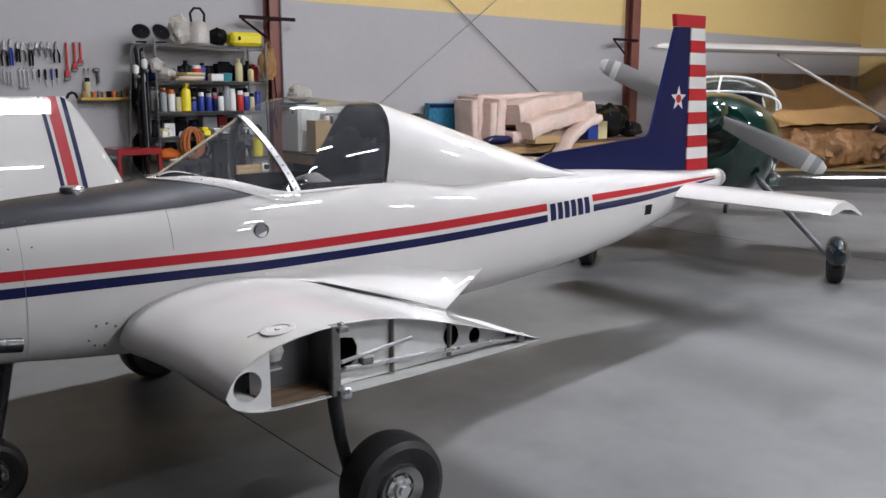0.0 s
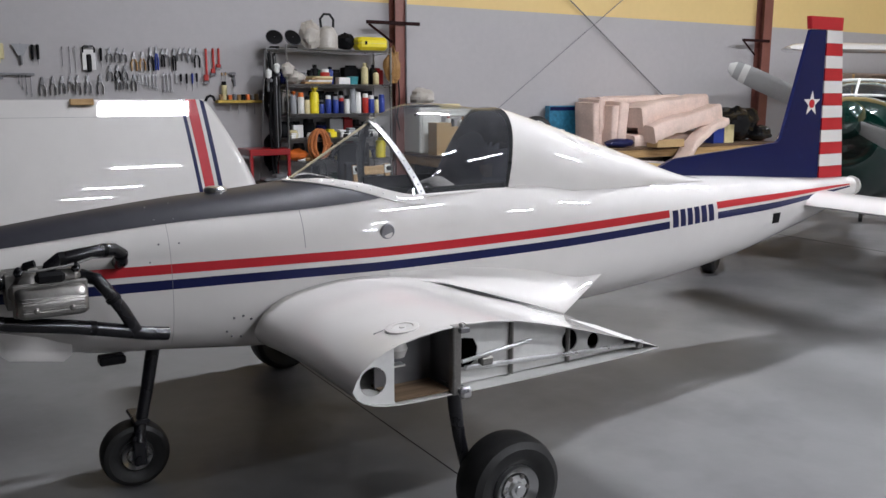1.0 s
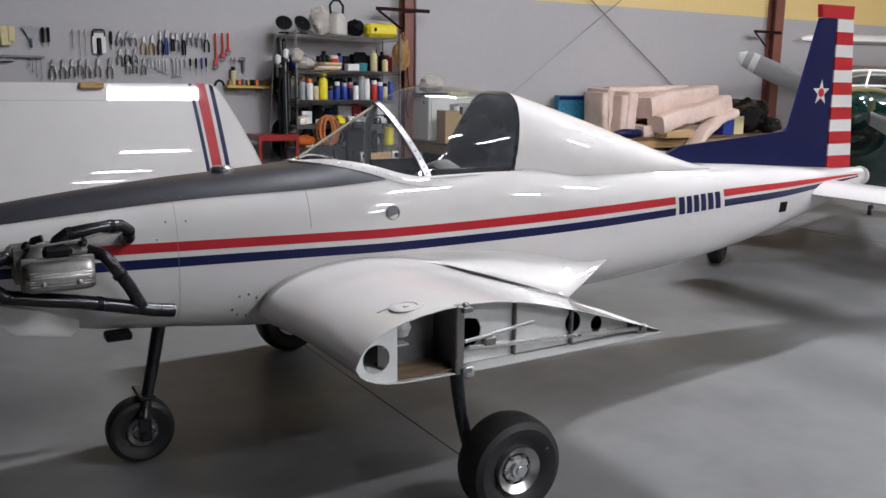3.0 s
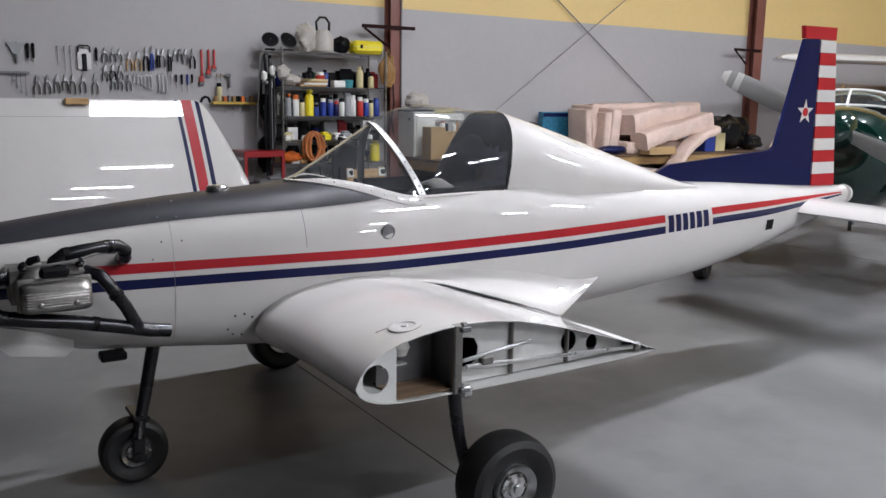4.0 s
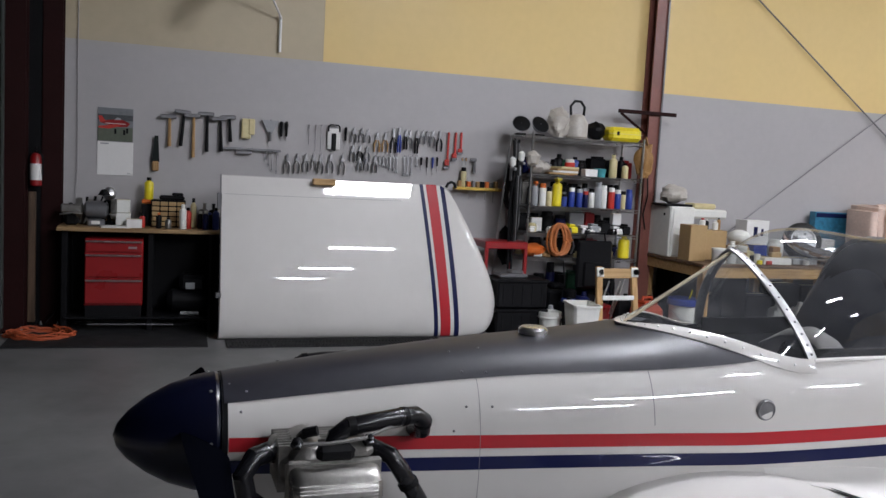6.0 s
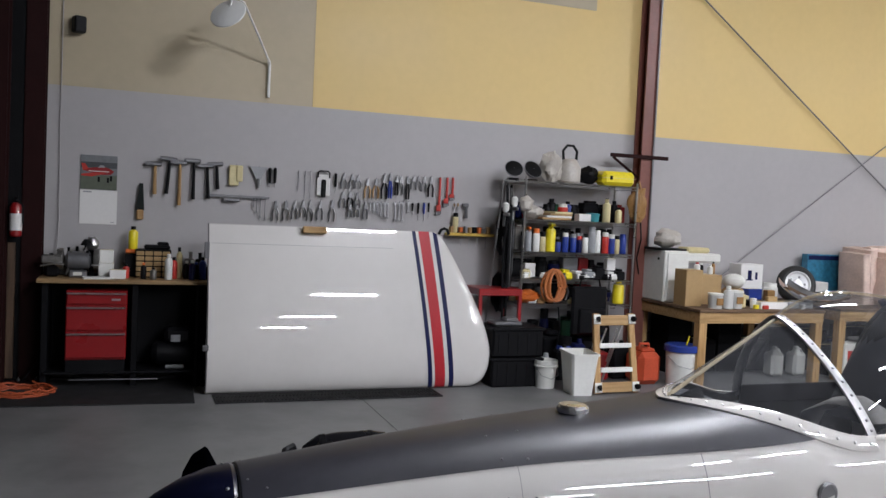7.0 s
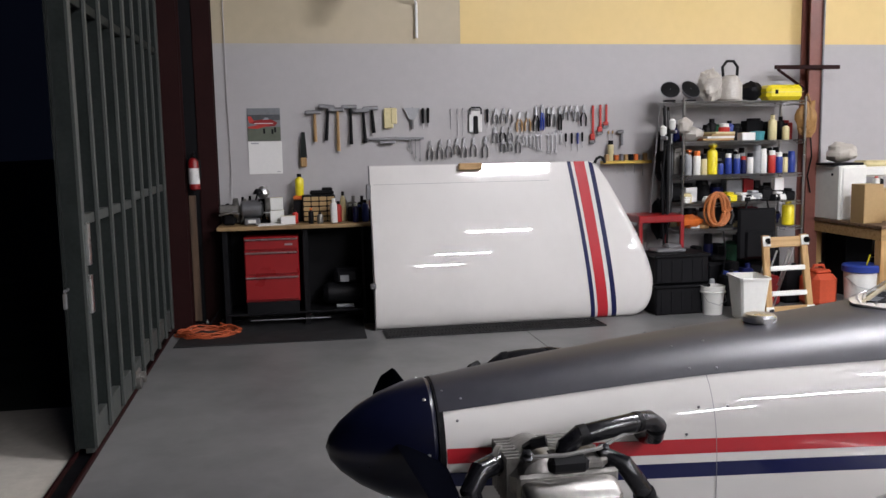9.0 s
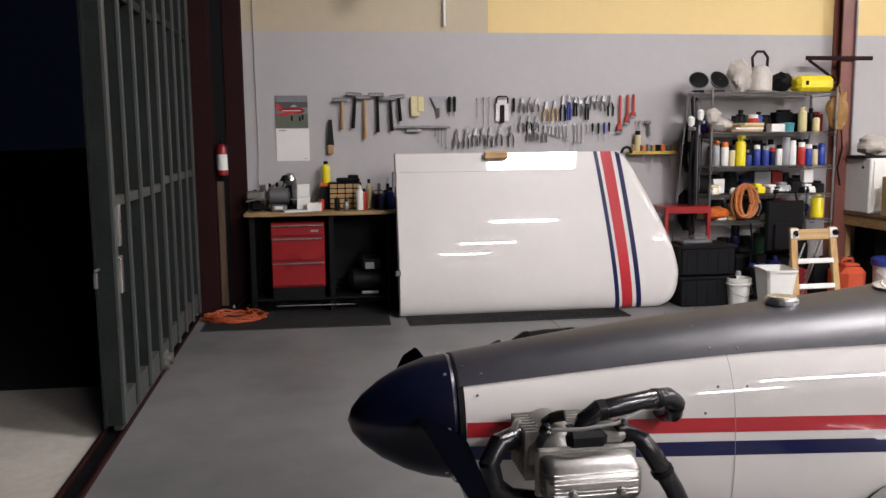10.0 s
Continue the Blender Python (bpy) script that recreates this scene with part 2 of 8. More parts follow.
# ---- mesh kit ----
class Geo:
    """Collects the faces of one mesh."""

    def __init__(self):
        self.v, self.f, self.flat = [], [], set()

    def add(self, verts, faces, m=None):
        n = len(self.v)
        self.v += [tuple(m @ Vector(p)) if m else tuple(p) for p in verts]
        self.f += [tuple(i + n for i in q) for q in faces]
        return self

    def box(self, c, s, bevel=0.0, m=None):
        h = [max(a / 2, 1e-5) for a in s]
        b = min(bevel, min(h) * 0.9)
        t = Matrix.Translation(c) if m is None else m @ Matrix.Translation(c)
        if b <= 0:
            vs = [(x * h[0], y * h[1], z * h[2]) for x in (-1, 1) for y in (-1, 1) for z in (-1, 1)]
            fs = [(0, 1, 3, 2), (4, 6, 7, 5), (0, 4, 5, 1), (2, 3, 7, 6), (0, 2, 6, 4), (1, 5, 7, 3)]
            return self.add(vs, fs, t)
        vs, ix = [], {}
        for sg in [(x, y, z) for x in (-1, 1) for y in (-1, 1) for z in (-1, 1)]:
            for a in range(3):
                ix[sg, a] = len(vs)
                vs.append([sg[k] * (h[k] if k == a else h[k] - b) for k in range(3)])
        fs = []
        for a in range(3):
            o, p = [k for k in range(3) if k != a]
            for sa in (-1, 1):
                q = []
                for so, sp in ((-1, -1), (1, -1), (1, 1), (-1, 1)):
                    sg = [0, 0, 0]
                    sg[a], sg[o], sg[p] = sa, so, sp
                    q.append(ix[tuple(sg), a])
                fs.append(q)
            for so in (-1, 1):
                for sp in (-1, 1):
                    lo, hi = [0, 0, 0], [0, 0, 0]
                    lo[a], lo[o], lo[p] = -1, so, sp
                    hi[a], hi[o], hi[p] = 1, so, sp
                    lo, hi = tuple(lo), tuple(hi)
                    fs.append([ix[lo, o], ix[lo, p], ix[hi, p], ix[hi, o]])
        for sg in [(x, y, z) for x in (-1, 1) for y in (-1, 1) for z in (-1, 1)]:
            fs.append([ix[sg, 0], ix[sg, 1], ix[sg, 2]])
        return self.add(vs, fs, t)

    def tube(self, path, r, seg=10, cap=True):
        """Round bar along a list of points; r is a number or one radius a point."""
        pts = [Vector(p) for p in path]
        rs = r if isinstance(r, (list, tuple)) else [r] * len(pts)
        vs, fs = [], []
        side = None
        for i, p in enumerate(pts):
            d = (pts[min(i + 1, len(pts) - 1)] - pts[max(i - 1, 0)]).normalized()
            if side is None:
                side = d.orthogonal().normalized()
            side = (side - d * side.dot(d)).normalized()
            up = d.cross(side)
            for k in range(seg):
                a = 2 * math.pi * k / seg
                vs.append(p + (side * math.cos(a) + up * math.sin(a)) * rs[i])
        for i in range(len(pts) - 1):
            for k in range(seg):
                k2 = (k + 1) % seg
                fs.append((i * seg + k, i * seg + k2, (i + 1) * seg + k2, (i + 1) * seg + k))
        if cap:
            fs.append(tuple(range(seg))[::-1])
            fs.append(tuple((len(pts) - 1) * seg + k for k in range(seg)))
        return self.add(vs, fs)

    def lathe(self, prof, m=None, seg=24):
        """Turns (radius, height) pairs round z."""
        vs, fs = [], []
        for r, z in prof:
            for k in range(seg):
                a = 2 * math.pi * k / seg
                vs.append((r * math.cos(a), r * math.sin(a), z))
        for i in range(len(prof) - 1):
            for k in range(seg):
                k2 = (k + 1) % seg
                fs.append((i * seg + k, i * seg + k2, (i + 1) * seg + k2, (i + 1) * seg + k))
        if prof[0][0] > 1e-4:
            fs.append(tuple(range(seg))[::-1])
        if prof[-1][0] > 1e-4:
            fs.append(tuple((len(prof) - 1) * seg + k for k in range(seg)))
        return self.add(vs, fs, m)

    def grid(self, rows, close=False):
        """Skin over rows of points."""
        n, vs, fs = len(rows[0]), [], []
        for r in rows:
            vs += [tuple(p) for p in r]
        for i in range(len(rows) - 1):
            for k in range(n if close else n - 1):
                k2 = (k + 1) % n
                fs.append((i * n + k, i * n + k2, (i + 1) * n + k2, (i + 1) * n + k))
        return self.add(vs, fs)

    def plate(self, outer, y0, y1, holes=()):
        """Flat sheet in x and z between two y, with holes right through."""
        bm = bmesh.new()
        loops = [outer, *holes]
        for lp in loops:
            vv = [bm.verts.new((x, y0, z)) for x, z in lp]
            for i in range(len(vv)):
                bm.edges.new((vv[i], vv[(i + 1) % len(vv)]))
        bmesh.ops.triangle_fill(bm, use_beauty=True, use_dissolve=False, edges=bm.edges[:])
        bm.verts.index_update()
        vs = [v.co.copy() for v in bm.verts]
        fs = [tuple(v.index for v in f.verts) for f in bm.faces]
        bm.free()
        self.add(vs, fs)
        self.add([(p.x, y1, p.z) for p in vs], [q[::-1] for q in fs])
        for lp in loops:
            k = len(lp)
            self.add([(x, y0, z) for x, z in lp] + [(x, y1, z) for x, z in lp],
                     [(i, (i + 1) % k, (i + 1) % k + k, i + k) for i in range(k)])
        return self

    def mesh(self, name, sharp=32, weld=True):
        me = bpy.data.meshes.new(name)
        me.from_pydata(self.v, [], self.f)
        bm = bmesh.new()
        bm.from_mesh(me)
        if weld:
            bmesh.ops.remove_doubles(bm, verts=bm.verts[:], dist=1e-5)
        bmesh.ops.recalc_face_normals(bm, faces=bm.faces[:])
        bm.to_mesh(me)
        bm.free()
        me.shade_smooth()
        me.set_sharp_from_angle(angle=radians(sharp))
        return me


def part(name, geo, mat, parent, label="", sharp=32, weld=True):
    ob = new(name, geo.mesh(name, sharp, weld) if isinstance(geo, Geo) else geo)
    if not ob.data.materials:
        ob.data.materials.append(mat)
    ob.parent = parent
    if label:
        tagged(ob, label)
    return ob


def thing(name, at, label, category, group="", kind="", rz=0.0):
    e = new(name)
    e.empty_display_size = 0.1
    e.matrix_basis = pose(*at, 0, 0, rz)
    return tagged(e, label, category, group, kind)


def solid(name, geo, mat, at, label, category, group="", kind="", rz=0.0, sharp=32):
    """A thing of one piece."""
    ob = new(name, geo.mesh(name, sharp))
    ob.data.materials.append(mat)
    ob.matrix_basis = pose(*at, 0, 0, rz)
    return tagged(ob, label, category, group, kind)


def circle(cx, cz, r, n=20, sq=1.0):
    return [(cx + r * math.cos(2 * math.pi * k / n), cz + sq * r * math.sin(2 * math.pi * k / n)) for k in range(n)]


def spline(xs, ys):
    """Smooth curve through a table."""
    xs, ys = list(xs), list(ys)
    d = []
    for i in range(len(xs)):
        a, b = max(i - 1, 0), min(i + 1, len(xs) - 1)
        d.append((ys[b] - ys[a]) / (xs[b] - xs[a]))

    def at(x):
        x = min(max(x, xs[0]), xs[-1])
        i = max(k for k in range(len(xs) - 1) if xs[k] <= x)
        h = xs[i + 1] - xs[i]
        t = (x - xs[i]) / h
        return ((2 * t**3 - 3 * t**2 + 1) * ys[i] + (t**3 - 2 * t**2 + t) * h * d[i]
                + (-2 * t**3 + 3 * t**2) * ys[i + 1] + (t**3 - t**2) * h * d[i + 1])
    return at


# ---- the hall ----
WALL_Y, BAND_Z, TOP_Z = 9.0, 2.55, 6.6
WEST_X, EAST_X, SOUTH_Y = -4.0, 17.5, -18.0


def slab(name, lo, hi, mat, label, category, kind="structure"):
    c = [(a + b) / 2 for a, b in zip(lo, hi)]
    s = [b - a for a, b in zip(lo, hi)]
    g = Geo().box((0, 0, 0), s)
    ob = new(name, g.mesh(name))
    ob.data.materials.append(mat)
    ob.location = c
    return tagged(ob, label, category, "", kind)


slab("floor", (WEST_X, SOUTH_Y - 0.2, -0.2), (EAST_X + 0.2, WALL_Y + 0.2, 0), FLOOR, "worn grey coated concrete hangar floor", "floor")
slab("ceiling", (WEST_X - 0.2, SOUTH_Y - 0.2, TOP_Z), (EAST_X + 0.2, WALL_Y + 0.2, TOP_Z + 0.15), CEILING_MAT, "unseen plain ceiling, kept dark to hold back bounced light", "ceiling")
slab("wall_north", (WEST_X, WALL_Y, 0), (EAST_X, WALL_Y + 0.2, BAND_Z), GREYWALL, "smooth grey painted lower wall behind the tools", "wall")
slab("wall_north_upper_beige", (WEST_X, WALL_Y + 0.004, BAND_Z), (-1.183, WALL_Y + 0.2, TOP_Z), BEIGE_WALL, "beige painted upper wall above the bench", "wall")
slab("wall_north_upper_yellow", (-1.183, WALL_Y, BAND_Z), (EAST_X, WALL_Y + 0.2, TOP_Z), YELLOW_WALL, "yellow painted upper wall above a grey band", "wall")
slab("wall_patch", (0.86, WALL_Y - 0.006, 3.83), (1.82, WALL_Y, 5.2), BEIGE_WALL, "pale patched square on the yellow wall", "wall patch")
slab("wall_east", (EAST_X, SOUTH_Y, 0), (EAST_X + 0.2, WALL_Y + 0.2, TOP_Z), YELLOW_WALL, "plain yellow end wall of the hangar", "wall")
slab("wall_south", (WEST_X, SOUTH_Y - 0.2, 0), (EAST_X + 0.2, SOUTH_Y, TOP_Z), DIM_WALL, "unseen plain south wall, kept dark to hold back bounced light", "wall")
slab("wall_west", (WEST_X - 0.2, SOUTH_Y - 0.2, 0), (WEST_X, -4.0, TOP_Z), DIM_WALL, "unseen plain wall beside the hangar door, kept dark against bounced light", "wall")
slab("wall_west_lintel", (WEST_X - 0.2, -4.0, 4.4), (WEST_X, WALL_Y + 0.2, TOP_Z), SHEET, "steel header above the hangar door", "wall")
slab("apron", (-9.0, -10.0, -0.21), (WEST_X, 6.45, -0.004), APRON, "pale concrete apron outside the open door", "pavement")
slab("backdrop", (-70.0, -300, -0.3), (-69.8, 300, 60), glow("night_sky_glow", (0.012, 0.016, 0.035), 0.06), "dark navy night distance beyond the apron", "backdrop")
slab("ground", (-1500, -1500, -0.40), (1500, 1500, -0.22), SOIL, "dark grass at night outside the hangar", "ground")

# joints sawn in the floor
for x in (-0.89, 5.2):
    slab("floor_joint", (x, SOUTH_Y, 0.0), (x + 0.005, WALL_Y, 0.0012), BLACK, "thin dark saw-cut joint in the floor", "floor joint")


def ibeam(at, height, width, depth, label, paint_mat=None):
    paint_mat = paint_mat or IRON_RED
    e = thing("steel_column", (*at, 0), label, "column", "steel columns")
    t = 0.014
    for sg in (-1, 1):
        part("flange", Geo().box((0, sg * (depth / 2 - t / 2), height / 2), (width, t, height), 0.002), paint_mat, e)
    part("web", Geo().box((0, 0, height / 2), (t, depth - 2 * t, height), 0.001), paint_mat, e)
    part("base_plate", Geo().box((0, 0, 0.01), (width + 0.08, depth + 0.08, 0.02), 0.003), paint_mat, e)
    for sx in (-1, 1):
        for sy in (-1, 1):
            part("anchor_bolt", Geo().lathe([(0.014, 0), (0.014, 0.018), (0.006, 0.02), (0.006, 0.035)], pose(sx * width * 0.42, sy * (depth / 2 + 0.02), 0.02), 8), ALLOY, e)
    return e


ibeam((2.45, 8.91), TOP_Z, 0.15, 0.16, "dark red steel column beside the shelving")
ibeam((9.13, 8.91), TOP_Z, 0.20, 0.16, "dark red steel column behind the tail")
# conduit beside the first column
solid("conduit", Geo().tube([(0, 0, 0.9), (0, 0, TOP_Z)], 0.011), PRIMER, (2.512, 8.812, 0), "slim grey conduit fixed to the red column", "conduit")
# door columns in the corner, their shade put into a darker paint
ibeam((-3.835, 8.64), TOP_Z, 0.21, 0.20, "steel door column in the corner, its shade put into the paint", DARK_IRON)
ibeam((-3.557, 8.89), TOP_Z, 0.165, 0.18, "corner column against the grey wall, darkened in its paint for shade", DARK_IRON)
# shade in the gap between the columns, put in as a black sheet
slab("trim_corner", (-3.99, 8.80, 0), (-3.63, 8.99, TOP_Z), BLACK, "black sheet standing in for the shade behind the door column", "wall trim")


def bracket(at, span, label):
    e = thing("shelf_bracket", at, label, "bracket", "column brackets")
    part("arm", Geo().box((0, 0, 0), (span, 0.035, 0.04), 0.003), DARK_IRON, e)
    part("brace", Geo().tube([(-span * 0.46, 0, -0.02), (-0.02, 0, -0.22)], 0.014, 6), DARK_IRON, e)


bracket((2.34, 8.81, 2.305), 0.71, "dark steel bracket arm across the red column")
bracket((8.84, 8.81, 2.31), 0.62, "dark steel bracket arm across the far column")

# wind-brace cables between the columns
for r, a, b in ((0.009, (2.56, 4.524), (9.0, 0.068)), (0.006, (2.56, 0.298), (9.0, 4.825))):
    solid("brace_cable", Geo().tube([(a[0], 0, a[1]), (b[0], 0, b[1])], r, 8), PRIMER, (0, 8.95, 0), "steel cross-brace rod on the wall", "brace rod", "wall bracing")


# lamps under the roof
def strip_lamp(x, y, z, length=1.48):
    e = thing("strip_lamp", (x, y, z), "white strip lamp with a glowing diffuser under the roof", "ceiling lamp", "strip lamps")
    part("housing", Geo().box((0, 0, 0.05), (length, 0.26, 0.06), 0.008), FIXTURE, e)
    part("diffuser", Geo().box((0, 0, -0.005), (length - 0.02, 0.18, 0.05), 0.012), TUBE, e)
    for sx in (-1, 1):
        part("hanger", Geo().tube([(sx * length * 0.4, 0, 0.07), (sx * length * 0.4, 0, TOP_Z - z)], 0.004, 6), ALLOY, e)


LAMP_Z = 5.0
for y, x0, count in ((3.4, 0.67, 3), (-1.8, 1.64, 2), (-6.04, 1.64, 2), (-10.28, 1.64, 1)):
    for k in range(count):
        strip_lamp(x0 + 5.4 * k, y, LAMP_Z)

# hangar door leaf, slid part way along its track
DOOR_Y0, DOOR_Y1, DOOR_H = 5.42, 8.50, 4.35
door = thing("door_1", (-3.97, 0, 0), "galvanised steel framed sliding hangar door leaf, slid open", "door", kind="structure")
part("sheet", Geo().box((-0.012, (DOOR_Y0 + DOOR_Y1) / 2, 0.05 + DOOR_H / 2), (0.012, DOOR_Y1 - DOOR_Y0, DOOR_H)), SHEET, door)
nst = 9
for i in range(nst):
    y = DOOR_Y0 + 0.04 + (DOOR_Y1 - DOOR_Y0 - 0.08) * i / (nst - 1)
    w = 0.075 if i in (0, 4, 8) else 0.045
    # webs darker than the flanges, with their shade put into the colour
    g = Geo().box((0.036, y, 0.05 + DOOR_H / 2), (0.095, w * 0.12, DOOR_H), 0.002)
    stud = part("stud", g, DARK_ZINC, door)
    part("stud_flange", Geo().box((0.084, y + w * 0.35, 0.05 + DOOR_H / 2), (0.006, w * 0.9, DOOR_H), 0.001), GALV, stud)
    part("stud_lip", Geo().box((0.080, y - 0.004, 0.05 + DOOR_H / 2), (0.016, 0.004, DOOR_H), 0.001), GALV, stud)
for z in (0.14, 1.28, 2.42, 3.5):
    for i in range(nst - 1):
        y0 = DOOR_Y0 + 0.04 + (DOOR_Y1 - DOOR_Y0 - 0.08) * i / (nst - 1)
        y1 = DOOR_Y0 + 0.04 + (DOOR_Y1 - DOOR_Y0 - 0.08) * (i + 1) / (nst - 1)
        # the upper girts take the darker zinc
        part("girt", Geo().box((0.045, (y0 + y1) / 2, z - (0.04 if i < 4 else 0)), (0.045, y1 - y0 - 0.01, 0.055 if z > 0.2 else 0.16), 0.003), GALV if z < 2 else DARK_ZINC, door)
part("latch", Geo().box((0.092, DOOR_Y0 + 0.11, 1.12), (0.02, 0.05, 0.22), 0.004).box((0.092, DOOR_Y0 + 0.10, 0.86), (0.02, 0.05, 0.2), 0.004), ALLOY, door, "bare metal latch")
part("lock_handle", Geo().box((0.0, DOOR_Y0 - 0.05, 0.85), (0.02, 0.02, 0.08), 0.004).tube([(0, DOOR_Y0 - 0.05, 0.9), (0, DOOR_Y0 + 0.02, 0.9)], 0.008, 8), PRIMER, door, "pale lock handle")
part("pull_cord", Geo().tube([(0.05, DOOR_Y0 + 0.12, 0.98), (0.05, DOOR_Y0 + 0.15, 0.5), (0.05, DOOR_Y0 + 0.22, 0.08)], 0.005, 6), BLACK, door)
part("roller", Geo().box((0.03, 6.75, 0.08), (0.10, 0.22, 0.09), 0.01).lathe([(0.04, -0.02), (0.04, 0.02)], pose(0.09, 6.68, 0.06, 0, 90, 0), 14).lathe([(0.04, -0.02), (0.04, 0.02)], pose(0.09, 6.84, 0.06, 0, 90, 0), 14), CAST, door, "greasy steel roller bracket")
track = thing("door_track", (-3.93, 0, 0), "rusty steel door track set along the floor edge", "track", kind="structure")
for dx in (-0.07, 0.03):
    part("rail", Geo().box((dx, 2.4, 0.012), (0.02, 12.8, 0.024), 0.003), DARK_IRON, track)
part("channel", Geo().box((-0.02, 2.4, 0.002), (0.08, 12.8, 0.005)), BLACK, track)


# ---- the small white aeroplane ----
PX = [-2.53, -2.2, -1.84, -1.6, -1.335, -1.05, -0.43, -0.1, 0.4, 0.85, 1.305, 1.7, 2.13, 2.44, 2.53]
ZT = spline(PX, [1.018, 1.062, 1.10, 1.118, 1.143, 1.185, 1.20, 1.16, 1.11, 1.062, 1.036, 1.01, 0.984, 0.972, 0.955])
ZB = spline(PX, [0.71, 0.57, 0.53, 0.505, 0.485, 0.475, 0.47, 0.472, 0.492, 0.525, 0.585, 0.665, 0.765, 0.84, 0.87])
HW = spline(PX, [0.155, 0.19, 0.228, 0.255, 0.29, 0.33, 0.345, 0.335, 0.285, 0.238, 0.19, 0.145, 0.09, 0.045, 0.02])
ZC = spline(PX, [0.865, 0.83, 0.81, 0.80, 0.80, 0.80, 0.80, 0.80, 0.80, 0.81, 0.83, 0.86, 0.89, 0.91, 0.915])
SN = spline(PX, [2.1, 2.3, 2.5, 2.6, 2.6, 2.6, 2.6, 2.6, 2.5, 2.4, 2.3, 2.2, 2.1, 2.0, 2.0])
SILL = 1.083


def skin_y(x, z):
    """Half width of the fuselage at a height."""
    c = ZC(x)
    h = ZT(x) - c if z > c else c - ZB(x)
    return HW(x) * max(0.0, 1 - min(1.0, abs(z - c) / h) ** SN(x)) ** (1 / SN(x))


def skin_top(x, y):
    return ZC(x) + (ZT(x) - ZC(x)) * max(0.0, 1 - min(1.0, abs(y) / HW(x)) ** SN(x)) ** (1 / SN(x))


def ring(x, n=48, off=0.0):
    pts = []
    for k in range(n):
        a = 2 * math.pi * k / n
        s, c = math.sin(a), math.cos(a)
        e = 2 / SN(x)
        h = (ZT(x) - ZC(x)) if c > 0 else (ZC(x) - ZB(x))
        pts.append((x, (HW(x) + off) * math.copysign(abs(s) ** e, s), ZC(x) + (h + off) * math.copysign(abs(c) ** e, c)))
    return pts


def band(x0, x1, lo, hi, side, off=0.0015, nx=40, nz=4):
    """Painted strip laid on the fuselage side between two height curves."""
    rows = []
    for i in range(nx + 1):
        x = x0 + (x1 - x0) * i / nx
        rows.append([(x, side * (skin_y(x, lo(x) + (hi(x) - lo(x)) * k / nz) + off), lo(x) + (hi(x) - lo(x)) * k / nz) for k in range(nz + 1)])
    return Geo().grid(rows)


def open_half(x):
    """Half width of the cockpit opening."""
    if x >= -0.864:
        return 0.272
    f = min(1.0, (-0.864 - x) / 0.476)
    return 0.285 * max(0.0, 1 - (1 - (1 - f) ** (1 / 0.9)) ** 2) ** 0.7 - 0.004


plane = thing("light_aircraft", (0, 2.91, 0), "small white aeroplane with red and navy stripes, outer wings removed", "aeroplane")

# fuselage with the cockpit cut out of its top
g = Geo()
xs = [-2.52 + 5.05 * i / 240 for i in range(241)]
rings = [ring(x, 112) for x in xs]
n = len(rings[0])
g.v = [p for r in rings for p in r]
for i in range(len(rings) - 1):
    for k in range(n):
        q = (i * n + k, i * n + (k + 1) % n, (i + 1) * n + (k + 1) % n, (i + 1) * n + k)
        mid = [sum(g.v[j][a] for j in q) / 4 for a in range(3)]
        if -1.335 < mid[0] < -0.40 and mid[2] > 0.95 and abs(mid[1]) < open_half(mid[0]):
            continue
        g.f.append(q)
g.f.append(tuple(range(n)))
g.f.append(tuple((len(rings) - 1) * n + k for k in range(n))[::-1])
part("fuselage", g, WHITE, plane, "gloss white metal fuselage", 40)

# rounded tail end
part("tail_cap", Geo().lathe([(0.062, 0), (0.058, 0.02), (0.045, 0.04), (0.02, 0.052), (0.0, 0.055)], pose(2.475, 0, 0.915, 0, 90, 0), 20), WHITE, plane)

# dark top of the nose
rows = []
edge = spline([-2.52, -1.86, -1.35, -1.145, -0.98], [0.970, 1.031, 1.055, 1.072, 1.09])
for i in range(121):
    x = -2.515 + (1.515) * i / 120
    zl = min(edge(x), ZT(x) - 0.004)
    yl = skin_y(x, zl)
    row = []
    for k in range(61):
        y = -yl + 2 * yl * k / 60
        row.append((x, y * 1.004, skin_top(x, y) + 0.0025))
    rows.append(row)
g = Geo()
nr = len(rows[0])
g.v = [p for r in rows for p in r]
for i in range(120):
    for k in range(nr - 1):
        q = (i * nr + k, i * nr + k + 1, (i + 1) * nr + k + 1, (i + 1) * nr + k)
        mx, my = sum(g.v[j][0] for j in q) / 4, sum(g.v[j][1] for j in q) / 4
        if mx > -1.335 and abs(my) < open_half(mx):
            continue
        g.f.append(q)
part("antiglare_panel", g, ANTIGLARE, plane, "matt dark paint on top of the nose", 60)

